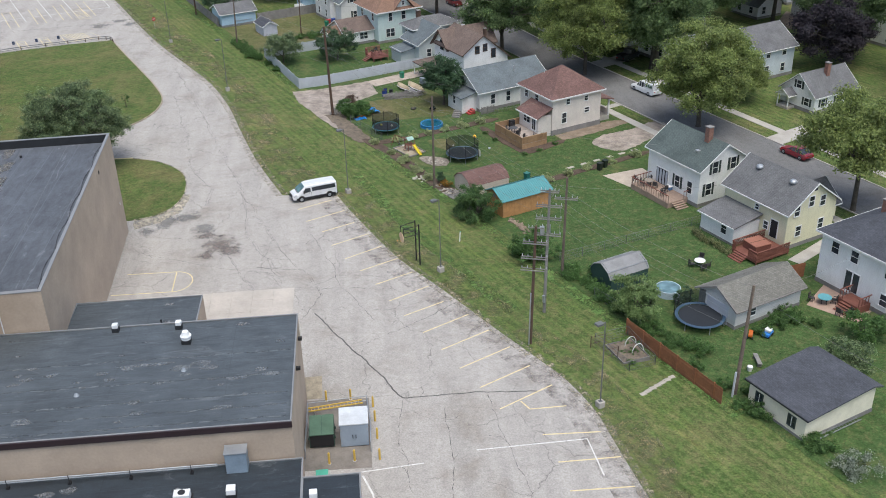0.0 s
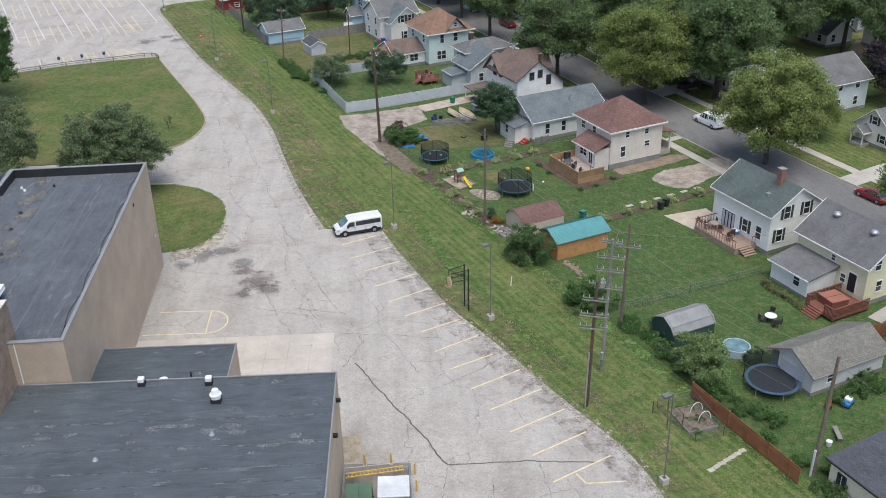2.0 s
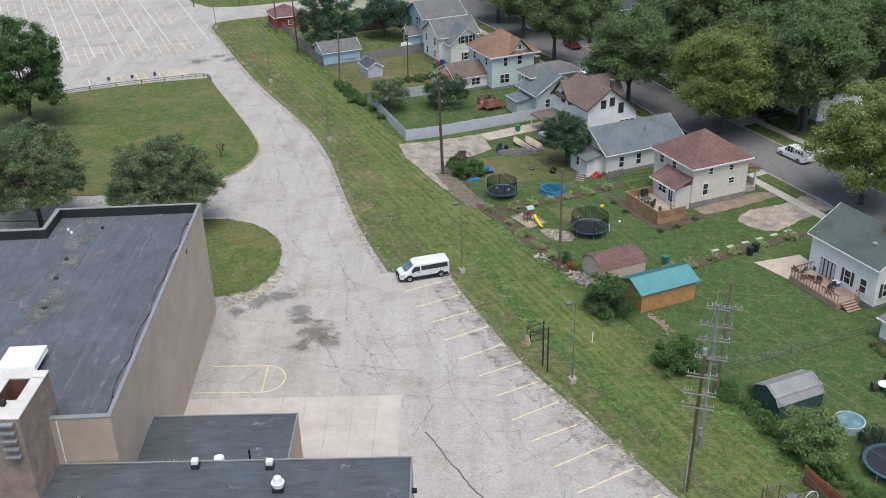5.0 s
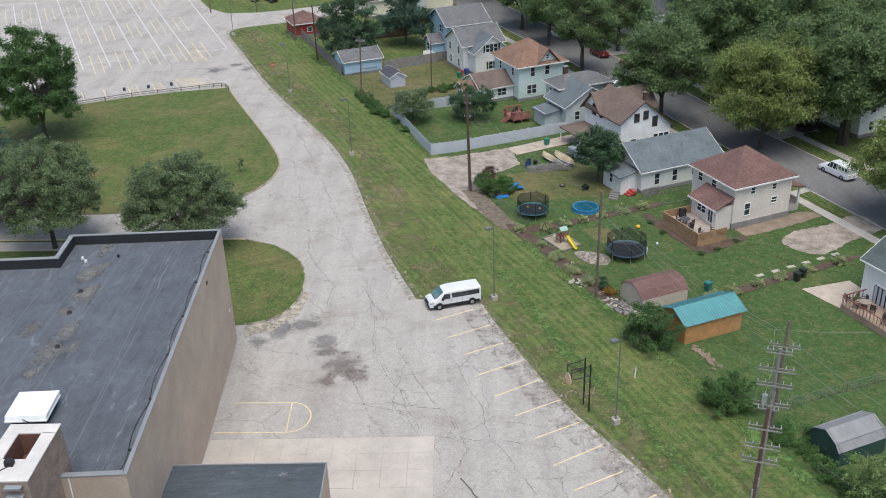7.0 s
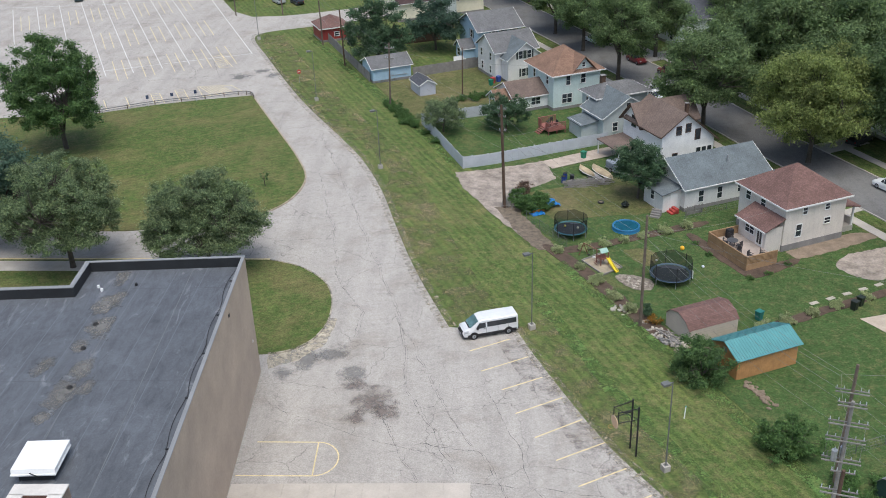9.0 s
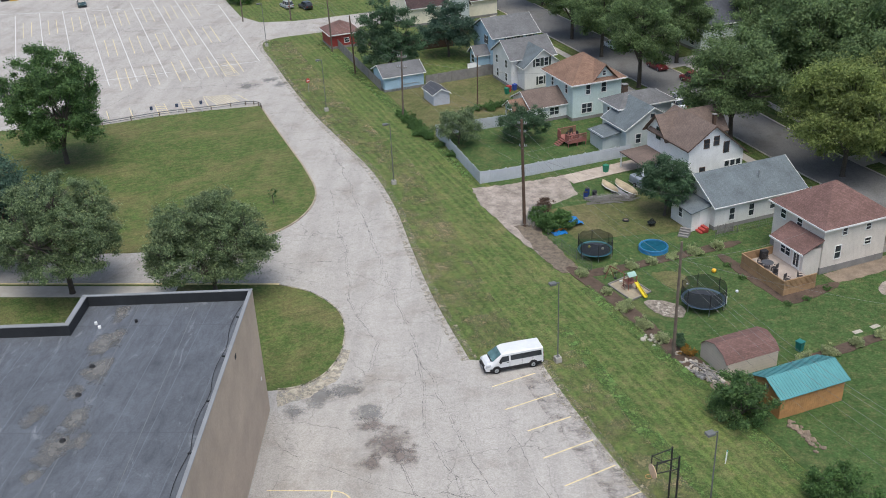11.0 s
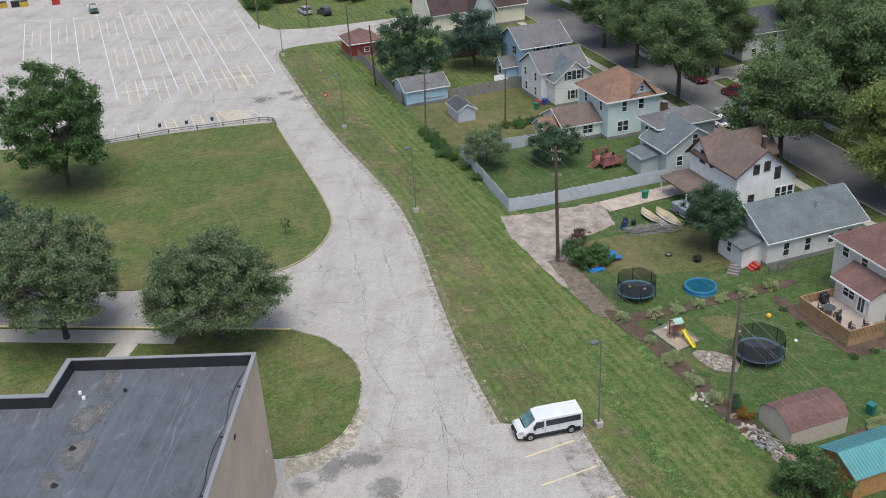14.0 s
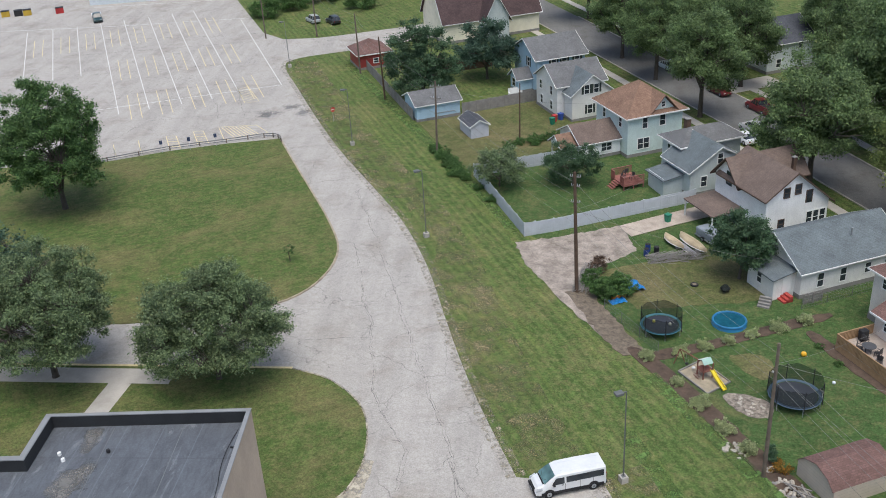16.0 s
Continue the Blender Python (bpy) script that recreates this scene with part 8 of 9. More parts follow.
for x, y in ((-35.4, 76.9), (-35.1, 73.3), (-34.2, 68.1)):
    t = thing("roof_drain", pose(x, y, 11.4), "dark domed roof drain cover", "drain")
    part("dome", rod(bm_new(), (0, 0, -.01), (0, 0, .2), .25, .12, 12), M_BLACK, t)
t = thing("floodlight", pose(-27.4, 49.0, 15.2), "black floodlight on the chimney cap", "lamp")
part("body", box(bm_new(), -2.2, -1.7, .1, .5, 0, .4, .05), M_BLACK, t)
part("cord", rod(bm_new(), (-2.0, .1, .05), (-2.4, -.3, .03), .03), M_BLACK, t)
lad = thing("chimney_rungs", pose(-28.6, 47.85, 12.3), "corrugated metal rungs on the chimney face", "ladder")
for i in range(5):
    part("rung", box(bm_new(), -.5, .5, -.35, 0, i * .62, i * .62 + .16, .03), M_STEEL, lad)
for y, z in ((78.4, 11.0),):
    t = thing("wall_light", pose(-25.18, y, z, 0, 0, 0), "small dark wall light on masonry", "lamp")
    part("case", box(bm_new(), -.05, .3, -.2, .2, 0, .35, .04), M_BLACK, t)
for y in (85.3,):
    t = thing("wall_box", pose(-25.36, y, 4.2), "small white box on the wall", "box")
    part("case", box(bm_new(), -.05, .15, -.15, .15, 0, .3, .02), M_WHITEMETAL, t)
for y in (44.8, 49.0):
    t = thing("wall_light", pose(-3.6, y, 7.7), "small dark wall light on masonry", "lamp")
    part("case", box(bm_new(), 0, .35, -.15, .15, 0, .25, .03), M_BLACK, t)

# service yard
dm = thing("dumpster", pose(-3.15, 44.5, .03), "dark green steel dumpster with closed lids", "dumpster")
grn = surface("dark green dumpster paint", (.05, .1, .075), .6, amp=.3)
house_part("tub", dm, prism([(0, 0, .15), (0, 2.0, .15), (0, 2.0, 1.75), (0, 0, 1.35)], (2.0, 0, 0)), grn)
for x in (0.03, 1.02):
    house_part("lid", dm, slab_from([(x, -.05, 1.42), (x + .95, -.05, 1.42), (x + .95, 2.05, 1.83), (x, 2.05, 1.83)], .05), surface("green lid", (.08, .15, .1), .6) if x < 1 else bpy.data.materials["green lid"])
# the tub is solid; a black plate stands in for the shade inside
part("opening_shade", box(bm_new(), .06, 1.94, -.03, -.002, .2, 1.3), M_BLACK, dm, "black plate for the shaded open front")
for y in (.3, 1.5):
    part("sleeve", box(bm_new(), -.12, 2.12, y, y + .18, .7, .85), grn, dm)
cn = thing("storage_cabinet", pose(-.65, 44.4, .03), "pale blue-grey steel storage cabinet", "cabinet")
blu = surface("pale blue-grey enamel", (.3, .36, .43), .5, amp=.12)
part("body", box(bm_new(), 0, 2.25, 0, 2.2, .05, 2.2, .03), blu, cn)
part("lid", box(bm_new(), -.06, 2.31, -.06, 2.26, 2.2, 2.32, .03), surface("weathered white lid", (.62, .65, .68), .5), cn)
for x in (.05, 1.14):
    dr = part("door", box(bm_new(), x, x + 1.06, -.04, -.001, .15, 2.1, .01), blu, cn)
    for z in (.4, 1.7):
        part("hinge", box(bm_new(), x + (.0 if x < 1 else 1.0), x + (.06 if x < 1 else 1.06), -.07, -.04, z, z + .15), M_STEEL, dr)
    part("handle", box(bm_new(), x + (.92 if x < 1 else .08), x + (.98 if x < 1 else .14), -.09, -.04, .9, 1.25), M_BLACK, dr)
M_SAFETY = surface("safety yellow paint", (.66, .44, .09), .5, amp=.15)
bollard = thing("bollard", pose(-1.6, 42.54, .03), "yellow steel bollard with a rounded top", "bollard", "bollards round the service yard")
part("post", rod(bm_new(), (0, 0, -.05), (0, 0, 1.05), .09, .09, 12), M_SAFETY, bollard)
part("dome", rod(bm_new(), (0, 0, 1.05), (0, 0, 1.13), .09, .04, 12), M_SAFETY, bollard)
part("foot", rod(bm_new(), (0, 0, -.02), (0, 0, .03), .16, .16, 12), M_CONCRETE, bollard)
for x, y in ((0.4, 42.65), (2.4, 42.54), (2.3, 45.18), (2.2, 47.49), (2.1, 49.47), (0.2, 50.79), (-1.9, 50.79)):
    copy_thing(bollard, pose(x, y, .03))
wl = thing("extension_ladder", pose(-3.3, 48.26, .9, 0, 0, 8), "yellow ladder resting on a rail", "ladder")
for y in (0, .45):
    part("rail", box(bm_new(), 0, 4.6, y, y + .07, 0, .1), M_SAFETY, wl)
for i in range(14):
    part("rung", rod(bm_new(), (.25 + i * .31, 0, .05), (.25 + i * .31, .5, .05), .025), M_SAFETY, wl)
for x in (.5, 4.0):
    part("support", rod(bm_new(), (x, .25, -.9), (x, .25, 0), .05), M_STEEL, wl)
rl = thing("pipe_rail", pose(0, 0, 0), "grey pipe rail round the service yard", "railing")
for a, b in (((-3.4, 49.25), (1.6, 49.69)), ((1.6, 49.69), (1.8, 46.39)), ((-3.5, 43.31), (-3.4, 49.25)), ((1.8, 46.39), (1.75, 43.53))):
    for z in (.6, 1.1):
        part("rail", rod(bm_new(), (*a, z), (*b, z), .035), M_STEEL, rl)
    for q in (a, b):
        part("post", rod(bm_new(), (*q, 0), (*q, 1.15), .04), M_STEEL, rl)
sheet("service_pad", plan([(-3.6, 47.2), (2.0, 47.0), (2.2, 55.2), (-3.6, 55.4)]), 0.045, surface("dirty concrete apron", (.23, .205, .18), .9, amp=.3), "dirty concrete apron of the service yard", "concrete", 0)
t = thing("crate", pose(-2.6, 40.89, .04), "green plastic crate on ground", "crate")
part("tray", box(bm_new(), 0, .9, 0, .6, 0, .3, .03), surface("green plastic", (.08, .4, .28), .5), t)
part("rim", box(bm_new(), -.03, .93, -.03, .63, .3, .34), bpy.data.materials["green plastic"], t)
sheet("yellow_painted_pad", plan([(-3.5, 55.6), (-1.9, 55.6), (-1.9, 58.6), (-3.5, 58.6)]), 0.04, M_SAND, "tan concrete pad by a side door", "concrete", 0)
ribbon("white_paint", plan([(1.2, 46.2), (1.9, 44.2), (2.2, 40)]), .16, .037, M_WHITELINE, lot)
ribbon("white_paint", plan([(1.0, 46.6), (6.2, 47.0)]), .11, .037, M_WHITELINE, lot)


# yard things
def trampoline(d, s, r, net, label, mat_col=(.03, .035, .045), pad=(.07, .11, .16), arc=1.0):
    t = thing("trampoline", ds_pose(d, s), label, "trampoline")
    n = 28
    padm, bed = surface("pad vinyl " + label, pad, .5, amp=.15), surface("bed weave " + label, mat_col, .7, amp=.15)
    part("bed", rod(bm_new(), (0, 0, .86), (0, 0, .88), r * .84, r * .84, n), bed, t, "dark woven jumping bed")
    bm = bm_new()
    rows = []
    for i in range(n):
        a = i * math.tau / n
        rows.append([bm.verts.new((k * math.cos(a), k * math.sin(a), z)) for k, z in ((r * .87, .885), (r * .88, .93), (r, .935), (r * 1.01, .88))])
    for i in range(n):
        p, q = rows[i], rows[(i + 1) % n]
        for j in range(4):
            bm.faces.new((p[j], q[j], q[(j + 1) % 4], p[(j + 1) % 4]))
    bmesh.ops.recalc_face_normals(bm, faces=bm.faces[:])
    part("pad", bm, padm, t, "padded blue-grey rim")
    for i in range(6):
        a = i * math.tau / 6 + .2
        x, y = r * .96 * math.cos(a), r * .96 * math.sin(a)
        part("leg", rod(bm_new(), (x, y, -.1), (x, y, .9), .035), M_STEEL, t)
        if net and a / math.tau < arc + .05:
            x, y = r * 1.03 * math.cos(a), r * 1.03 * math.sin(a)
            part("net_pole", rod(bm_new(), (x, y, .5), (x * .98, y * .98, .9 + net), .04), M_BLACK, t)
    if net:
        bm = bm_new()
        k = 36
        for i in range(k):
            a0, a1 = i * math.tau / k, (i + 1) * math.tau / k
            if i / k > arc:
                continue
            z0 = .95
            z1 = .9 + net - .18 * abs(math.sin(a0 * 3 + .6))
            z2 = .9 + net - .18 * abs(math.sin(a1 * 3 + .6))
            q = r * .99
            p = [(q * math.cos(a0), q * math.sin(a0), z0), (q * math.cos(a1), q * math.sin(a1), z0), (q * math.cos(a1), q * math.sin(a1), z2), (q * math.cos(a0), q * math.sin(a0), z1)]
            bm.faces.new([bm.verts.new(v) for v in p])
            rod(bm, p[3], p[2], .012, None, 3)
        part("net", bm, M_NET, t, "dark safety netting")
    return t


M_NET = surface("black netting", (.02, .028, .024), .8, amp=.2)
M_NET.node_tree.nodes["Principled BSDF"].inputs["Alpha"].default_value = .6
big_tramp = trampoline(19.5, 86.0, 2.25, 1.75, "large netted trampoline on the grass")
part("step_ladder", box(bm_new(), 2.3, 2.4, -.8, -.3, 0, .95), M_TRIM, big_tramp)
trampoline(14.9, 99.4, 2.0, 1.6, "netted trampoline with a blue rim", (.03, .035, .05), (.05, .16, .2))
trampoline(18.2, 41.6, 2.45, 1.6, "half-netted trampoline beside the old garage", (.02, .024, .03), (.05, .09, .14), .36)
pool = thing("paddling_pool", pose(13.2, 118.6, ground_z(13.2, 118.6)), "round blue inflatable pool with water", "pool")
blue = surface("blue pool vinyl", (.025, .17, .34), .35, amp=.2)
part("ring", tube("ring", [(1.6 * math.cos(i * math.tau / 32), 1.6 * math.sin(i * math.tau / 32), .44) for i in range(33)], .11, blue, 8), blue, pool)
part("wall", rod(bm_new(), (0, 0, -.02), (0, 0, .36), 1.74, 1.62, 28), blue, pool)
part("water", rod(bm_new(), (0, 0, .37), (0, 0, .4), 1.56, 1.56, 28), surface("pool water", (.015, .1, .15), .08, coarse=1.5, fine=4, amp=.3, bump=.1), pool)
pool2 = thing("paddling_pool", ds_pose(19.3, 47.0), "pale blue round pool behind a shrub", "pool")
part("wall", rod(bm_new(), (0, 0, 0), (0, 0, .8), 1.3, 1.3, 24), surface("pale blue pool wall", (.45, .55, .62), .4), pool2)
part("water", rod(bm_new(), (0, 0, .8), (0, 0, .815), 1.2, 1.2, 24), glassy("green-blue water", (.12, .2, .22), .06), pool2)

ps = thing("play_set", ds_pose(14.0, 91.6) @ Matrix.Scale(.74, 4), "wooden play tower with slide and swings", "play set")
for x, y in ((0, 0), (1.3, 0), (0, 1.3), (1.3, 1.3)):
    part("post", box(bm_new(), x - .06, x + .06, y - .06, y + .06, -.1, 2.3), M_REDDECK, ps)
part("platform", box(bm_new(), -.1, 1.4, -.1, 1.4, 1.2, 1.28), M_REDDECK, ps)
part("ladder", box(bm_new(), -.7, -.1, .1, 1.2, .02, .1), M_REDDECK, ps)
for i in range(5):
    part("rung", rod(bm_new(), (-.7 + i * .14, .1, i * .25 + .1), (-.7 + i * .14, 1.2, i * .25 + .1), .04), M_REDDECK, ps)
for s in (-1, 1):
    house_part("canopy", ps, slab_from([(0, .65, 2.75), (1.3, .65, 2.75), (1.3, .65 + s * .7, 2.3), (0, .65 + s * .7, 2.3)], .04), surface("green and white canvas", (.3, .45, .4), .7) if s < 0 else surface("white canvas", (.7, .72, .7), .7))
slide = surface("yellow slide plastic", (.7, .55, .03), .35)
house_part("slide", ps, slab_from([(.9, -.1, 1.3), (1.35, -.1, 1.3), (1.35, -1.2, .75), (1.35, -2.2, .3), (1.35, -2.9, .22), (.9, -2.9, .22), (.9, -2.2, .3), (.9, -1.2, .75)], .06), slide, "yellow plastic slide")
for x in (.86, 1.35):
    house_part("slide_side", ps, prism([(x, -.1, 1.5), (x, -1.2, .92), (x, -2.9, .4), (x, -2.9, .2), (x, -1.2, .7), (x, -.1, 1.25)], (.05, 0, 0)), slide)
part("swing_beam", rod(bm_new(), (.2, 1.2, 2.2), (-.6, 4.4, 2.2), .07), M_REDDECK, ps)
for x in (-1.4, .3):
    part("frame_leg", rod(bm_new(), (-.6, 4.4, 2.2), (x, 4.5, -.1), .06), M_REDDECK, ps)
for y in (2.1, 3.2):
    x = .2 - .8 * (y - 1.2) / 3.2
    sw = part("swing_seat", box(bm_new(), x - .2, x + .2, y - .15, y + .15, .55, .75, .04), M_TRIM if y < 3 else M_BLACK, ps)
    for o in (-.18, .18):
        part("chain", rod(bm_new(), (x + o, y, .7), (x + o * .6, y, 2.2), .012), M_STEEL, sw)
sheet_ds("play_pad", [(12.6, 93.4), (15.6, 94.0), (16.1, 90.4), (13.1, 89.8)], .1, M_SAND, "sandy play pad edged with boards", "sand", 0)
ribbon("pad_edging", ds_line([(12.6, 93.4), (15.6, 94.0), (16.1, 90.4), (13.1, 89.8), (12.6, 93.4)]), .12, .08, M_GREYWOOD, None, "board edging of the play pad", "edging", .15)


def chair(src_d, src_s, turn, col, z=0.0, label="dark outdoor chair on the deck", m=None):
    t = thing("garden_chair", m or ds_pose(src_d, src_s, turn, z), label, "chair")
    m = bpy.data.materials.get("chair frame") or surface("chair frame", col, .6)
    part("seat", box(bm_new(), -.27, .27, -.27, .27, .4, .46, .02), m, t)
    part("backrest", box(bm_new(), -.27, .27, .22, .28, .46, .98, .02), m, t)
    for x in (-.24, .24):
        part("armrest", box(bm_new(), x - .03, x + .03, -.25, .25, .62, .66), m, t)
        for y in (-.24, .24):
            part("leg", box(bm_new(), x - .025, x + .025, y - .025, y + .025, 0, .4), m, t)
    return t


def garden_table(d, s, z, col, label, r=.55, m=None):
    t = thing("garden_table", m or ds_pose(d, s, 0, z), label, "table")
    part("tabletop", rod(bm_new(), (0, 0, .7), (0, 0, .74), r, r, 20), surface("table top " + label, col, .5), t)
    for a in range(4):
        part("leg", rod(bm_new(), (.35 * math.cos(a * 1.571), .35 * math.sin(a * 1.571), 0), (.3 * math.cos(a * 1.571), .3 * math.sin(a * 1.571), .7), .025), M_BLACK, t)
    return t


for d, s, tn in ((33.9, 65.4, 30), (34.8, 64.0, 120), (35.4, 65.6, 250), (34.1, 61.9, 10), (35.2, 62.6, 170), (34.0, 66.6, 80)):
    chair(d, s, tn, (.05, .045, .045), .77)
garden_table(34.7, 65.0, .77, (.3, .25, .2), "round patio table on the deck", .6)
t = thing("cool_box", ds_pose(36.1, 62.8, 0, .77), "blue cool box with white lid", "cool box")
part("tub", box(bm_new(), -.25, .25, -.4, .4, 0, .4, .03), surface("blue cool box", (.12, .25, .45), .5), t)
part("lid", box(bm_new(), -.27, .27, -.42, .42, .4, .48, .02), M_TRIM, t)
for x, y, tn in ((-5.6, 3.0, 40), (-4.7, 1.6, 200), (-5.7, .4, 300), (-4.2, 3.9, 100), (-5.2, -1.0, 20), (-3.6, -1.1, 60)):
    chair(0, 0, tn, (.05, .045, .045), m=beside(PINK_AT, x, y, .8, tn))
garden_table(0, 0, 0, (.08, .08, .085), "dark round table on the deck", .65, beside(PINK_AT, -5.0, 2.5, .8))
t = thing("grill", beside(PINK_AT, -4.0, 4.4, .8), "black covered barbecue grill", "grill")
part("cover", box(bm_new(), -.4, .4, -.3, .3, .1, 1.1, .1), M_BLACK, t)
part("base", box(bm_new(), -.35, .35, -.25, .25, 0, .1), M_BLACK, t)
garden_table(26.4, 48.9, 0, (.78, .78, .76), "white round table on the lawn", .6)
for d, s, tn in ((25.5, 49.3, 70), (26.9, 48.1, 220), (27.3, 49.5, 300), (26.0, 48.0, 160)):
    chair(d, s, tn, (.05, .045, .045), 0, "dark folding chair on the lawn")
garden_table(32.0, 36.8, .06, (.12, .35, .4), "round teal patio table on pavers", .7)
for d, s, tn in ((31.2, 37.8, 20), (32.9, 36.2, 200), (31.4, 34.6, 100), (32.2, 34.0, 250)):
    chair(d, s, tn, (.05, .045, .045), .06, "pink patio chair on pavers" if s < 35 else "blue patio chair on pavers")

for d, s, tn in ((28.2, 126.4, 40), (29.3, 127.6, 190), (29.4, 126.2, 280)):
    chair(d, s, tn, (.05, .045, .045), .92, "dark outdoor chair on the red deck")

fp = thing("picket_fence", pose(21.2, 122.0, ground_z(21.2, 122.0), 0, 0, YAW), "short run of weathered grey picket fence", "fence")
for i in range(3):
    part("post", box(bm_new(), i * 1.1 - .05, i * 1.1 + .05, -.05, .05, -.2, 1.25), M_GREYWOOD, fp)
for z in (.35, .95):
    part("rail", box(bm_new(), .05, 2.15, .05, .09, z, z + .08), M_GREYWOOD, fp)
for i in range(14):
    part("picket", box(bm_new(), .1 + i * .15, .2 + i * .15, .09, .115, .05, 1.1 + .04 * (i % 3)), M_GREYWOOD, fp)

# boats and brush in the back yard
for x, y, k, z, mt in ((10.1, 135.6, .8, 0, "tan boat varnish"), (12.15, 135.0, 1.08, .12, "tan boat varnish"), (11.3, 134.3, .8, -.3, "bare boat metal")):
    b = thing("rowing_boat", Matrix.LocRotScale(Vector((x, y, ground_z(x, y))), Euler((0, 0, radians(-64.5))), (k, min(k, 1), 1)), "small grey metal canoe leaning on brush" if z < 0 else "tan upturned boat on blocks", "boat")
    hm = bpy.data.materials.get(mt) or surface(mt, (.5, .4, .26) if mt[0] == "t" else (.4, .4, .4), .5, amp=.35)
    slim = .55 if z < 0 else 1
    part("hull", loft([[(x1, -w_ * slim, z + .5), (x1, -w_ * .8 * slim, z + .74), (x1, -w_ * .35 * slim, z + .9), (x1, w_ * .35 * slim, z + .9), (x1, w_ * .8 * slim, z + .74), (x1, w_ * slim, z + .5)] for x1, w_ in ((-2.3, .12), (-2.1, .34), (-1.6, .55), (-.8, .68), (.3, .7), (1.2, .56), (1.9, .32), (2.4, .04))]), hm, b)
    part("keel", box(bm_new(), -2.1, 2.1, -.04, .04, z + .89, z + .95), hm, b)
    part("gunwale", tube("gunwale", [(x1, w_ * slim, z + .5) for x1, w_ in ((-2.3, .12), (-1.6, .56), (-.8, .69), (.3, .71), (1.2, .57), (1.9, .33), (2.4, .0), (1.9, -.33), (1.2, -.57), (.3, -.71), (-.8, -.69), (-1.6, -.56), (-2.3, -.12))], .04, M_TRIM), M_TRIM, b)
    for x1 in (-1.0, 1.0):
        part("block", box(bm_new(), x1 - .2, x1 + .2, -.3 * slim, .3 * slim, -.05, z + .52), M_FOUND, b)
tr = thing("covered_trailer", pose(14.3, 136.9, ground_z(14.3, 136.9), 0, 0, -64), "low trailer under a grey cover", "trailer")
part("cover", box(bm_new(), -1.5, 1.5, -.9, .9, .4, 1.35, .2), surface("grey tarpaulin", (.22, .25, .28), .6), tr)
part("bed", box(bm_new(), -1.55, 1.55, -.95, .95, .3, .4), M_STEEL, tr)
for y in (-.95, .95):
    wheel(tr, 0, y, .3, .18, 1 if y > 0 else -1)
bp = thing("brush_pile", pose(9.2, 132.3, ground_z(9.2, 132.3), 0, 0, 7), "long heap of cut grey branches", "brush")
rr = random.Random(5)
bm = bm_new()
for i in range(320):
    x, y = rr.uniform(-2.8, 3.0), rr.uniform(-.9, .9)
    a = rr.uniform(-.7, .7)
    ln = rr.uniform(.6, 1.8)
    z = rr.uniform(.02, .8) * (1 - (y / 1.0) ** 2)
    rod(bm, (x, y, z), (x + ln * math.cos(a), y + ln * math.sin(a) * .6, z + rr.uniform(-.1, .35)), .03, .012, 4)
part("branchwork", bm, M_GREYWOOD, bp)
copy_thing(bp, ds_pose(12.4, 109.8, 50))
for d, s, c in ((7.0, 134.3, (.02, .05, .2)), (6.7, 133.2, (.02, .05, .2)), (7.9, 133.6, (.02, .02, .025))):
    t = thing("barrel", pose(d, s, ground_z(d, s)), "dark blue plastic barrel standing upright", "barrel")
    part("drum", rod(bm_new(), (0, 0, -.02), (0, 0, .9), .3, .3, 16), surface("barrel plastic", c, .5), t)
    part("lid", rod(bm_new(), (0, 0, .9), (0, 0, .94), .31, .28, 16), M_BLACK, t)
tp = thing("tarpaulin", pose(3.9, 125.6, ground_z(3.9, 125.6), 0, 0, YAW), "crumpled blue tarpaulin over boards", "tarpaulin")
bm = bm_new()
bmesh.ops.create_grid(bm, x_segments=22, y_segments=16, size=1)
for v in bm.verts:
    v.co = Vector((v.co.x * 1.6, v.co.y * 1.1, .25 + .38 * noise.noise(Vector((v.co.x * 2.2, v.co.y * 2.2, 1))) + .25 * (1 - v.co.x ** 2)))
bmesh.ops.solidify(bm, geom=bm.faces[:], thickness=.02)
part("sheet", bm, surface("blue tarpaulin plastic", (.01, .19, .5), .45, amp=.25), tp)
for i, (nm, c) in enumerate((("orange", (.5, .22, .06)), ("teal", (.05, .3, .26)), ("ochre", (.45, .36, .1)), ("red", (.4, .09, .06)))):
    part("board", box(bm_new(), -2.5, -.9, -1.3 + i * .32, -1.02 + i * .32, .02, .3 + .08 * i), surface("faded " + nm + " board", c, .8), tp, "faded painted board")
bm = bm_new()
bmesh.ops.create_grid(bm, x_segments=12, y_segments=8, size=1)
for v in bm.verts:
    v.co = Vector((v.co.x * .9 - 2.2, v.co.y * .5 - 1.9, .2 + .2 * noise.noise(Vector((v.co.x * 3, v.co.y * 3, 5)))))
bmesh.ops.solidify(bm, geom=bm.faces[:], thickness=.02)
part("sheet", bm, bpy.data.materials["blue tarpaulin plastic"], tp)
tyre = thing("tyre", pose(11.0, 126.3, ground_z(11.0, 126.3)), "old black tyre lying flat", "tyre")
part("ring", rod(bm_new(), (0, 0, 0), (0, 0, .2), .42, .42, 18), M_BLACK, tyre)
part("hole", rod(bm_new(), (0, 0, .2), (0, 0, .205), .22, .22, 18), M_DIRT, tyre)
fp = thing("fire_pit", pose(13.9, 124.7, ground_z(13.9, 124.7)), "dark metal mesh fire pit", "fire pit")
part("bowl", rod(bm_new(), (0, 0, .25), (0, 0, .55), .35, .55, 16), M_BLACK, fp)
part("screen", rod(bm_new(), (0, 0, .55), (0, 0, .95), .52, .2, 16), M_NET, fp)
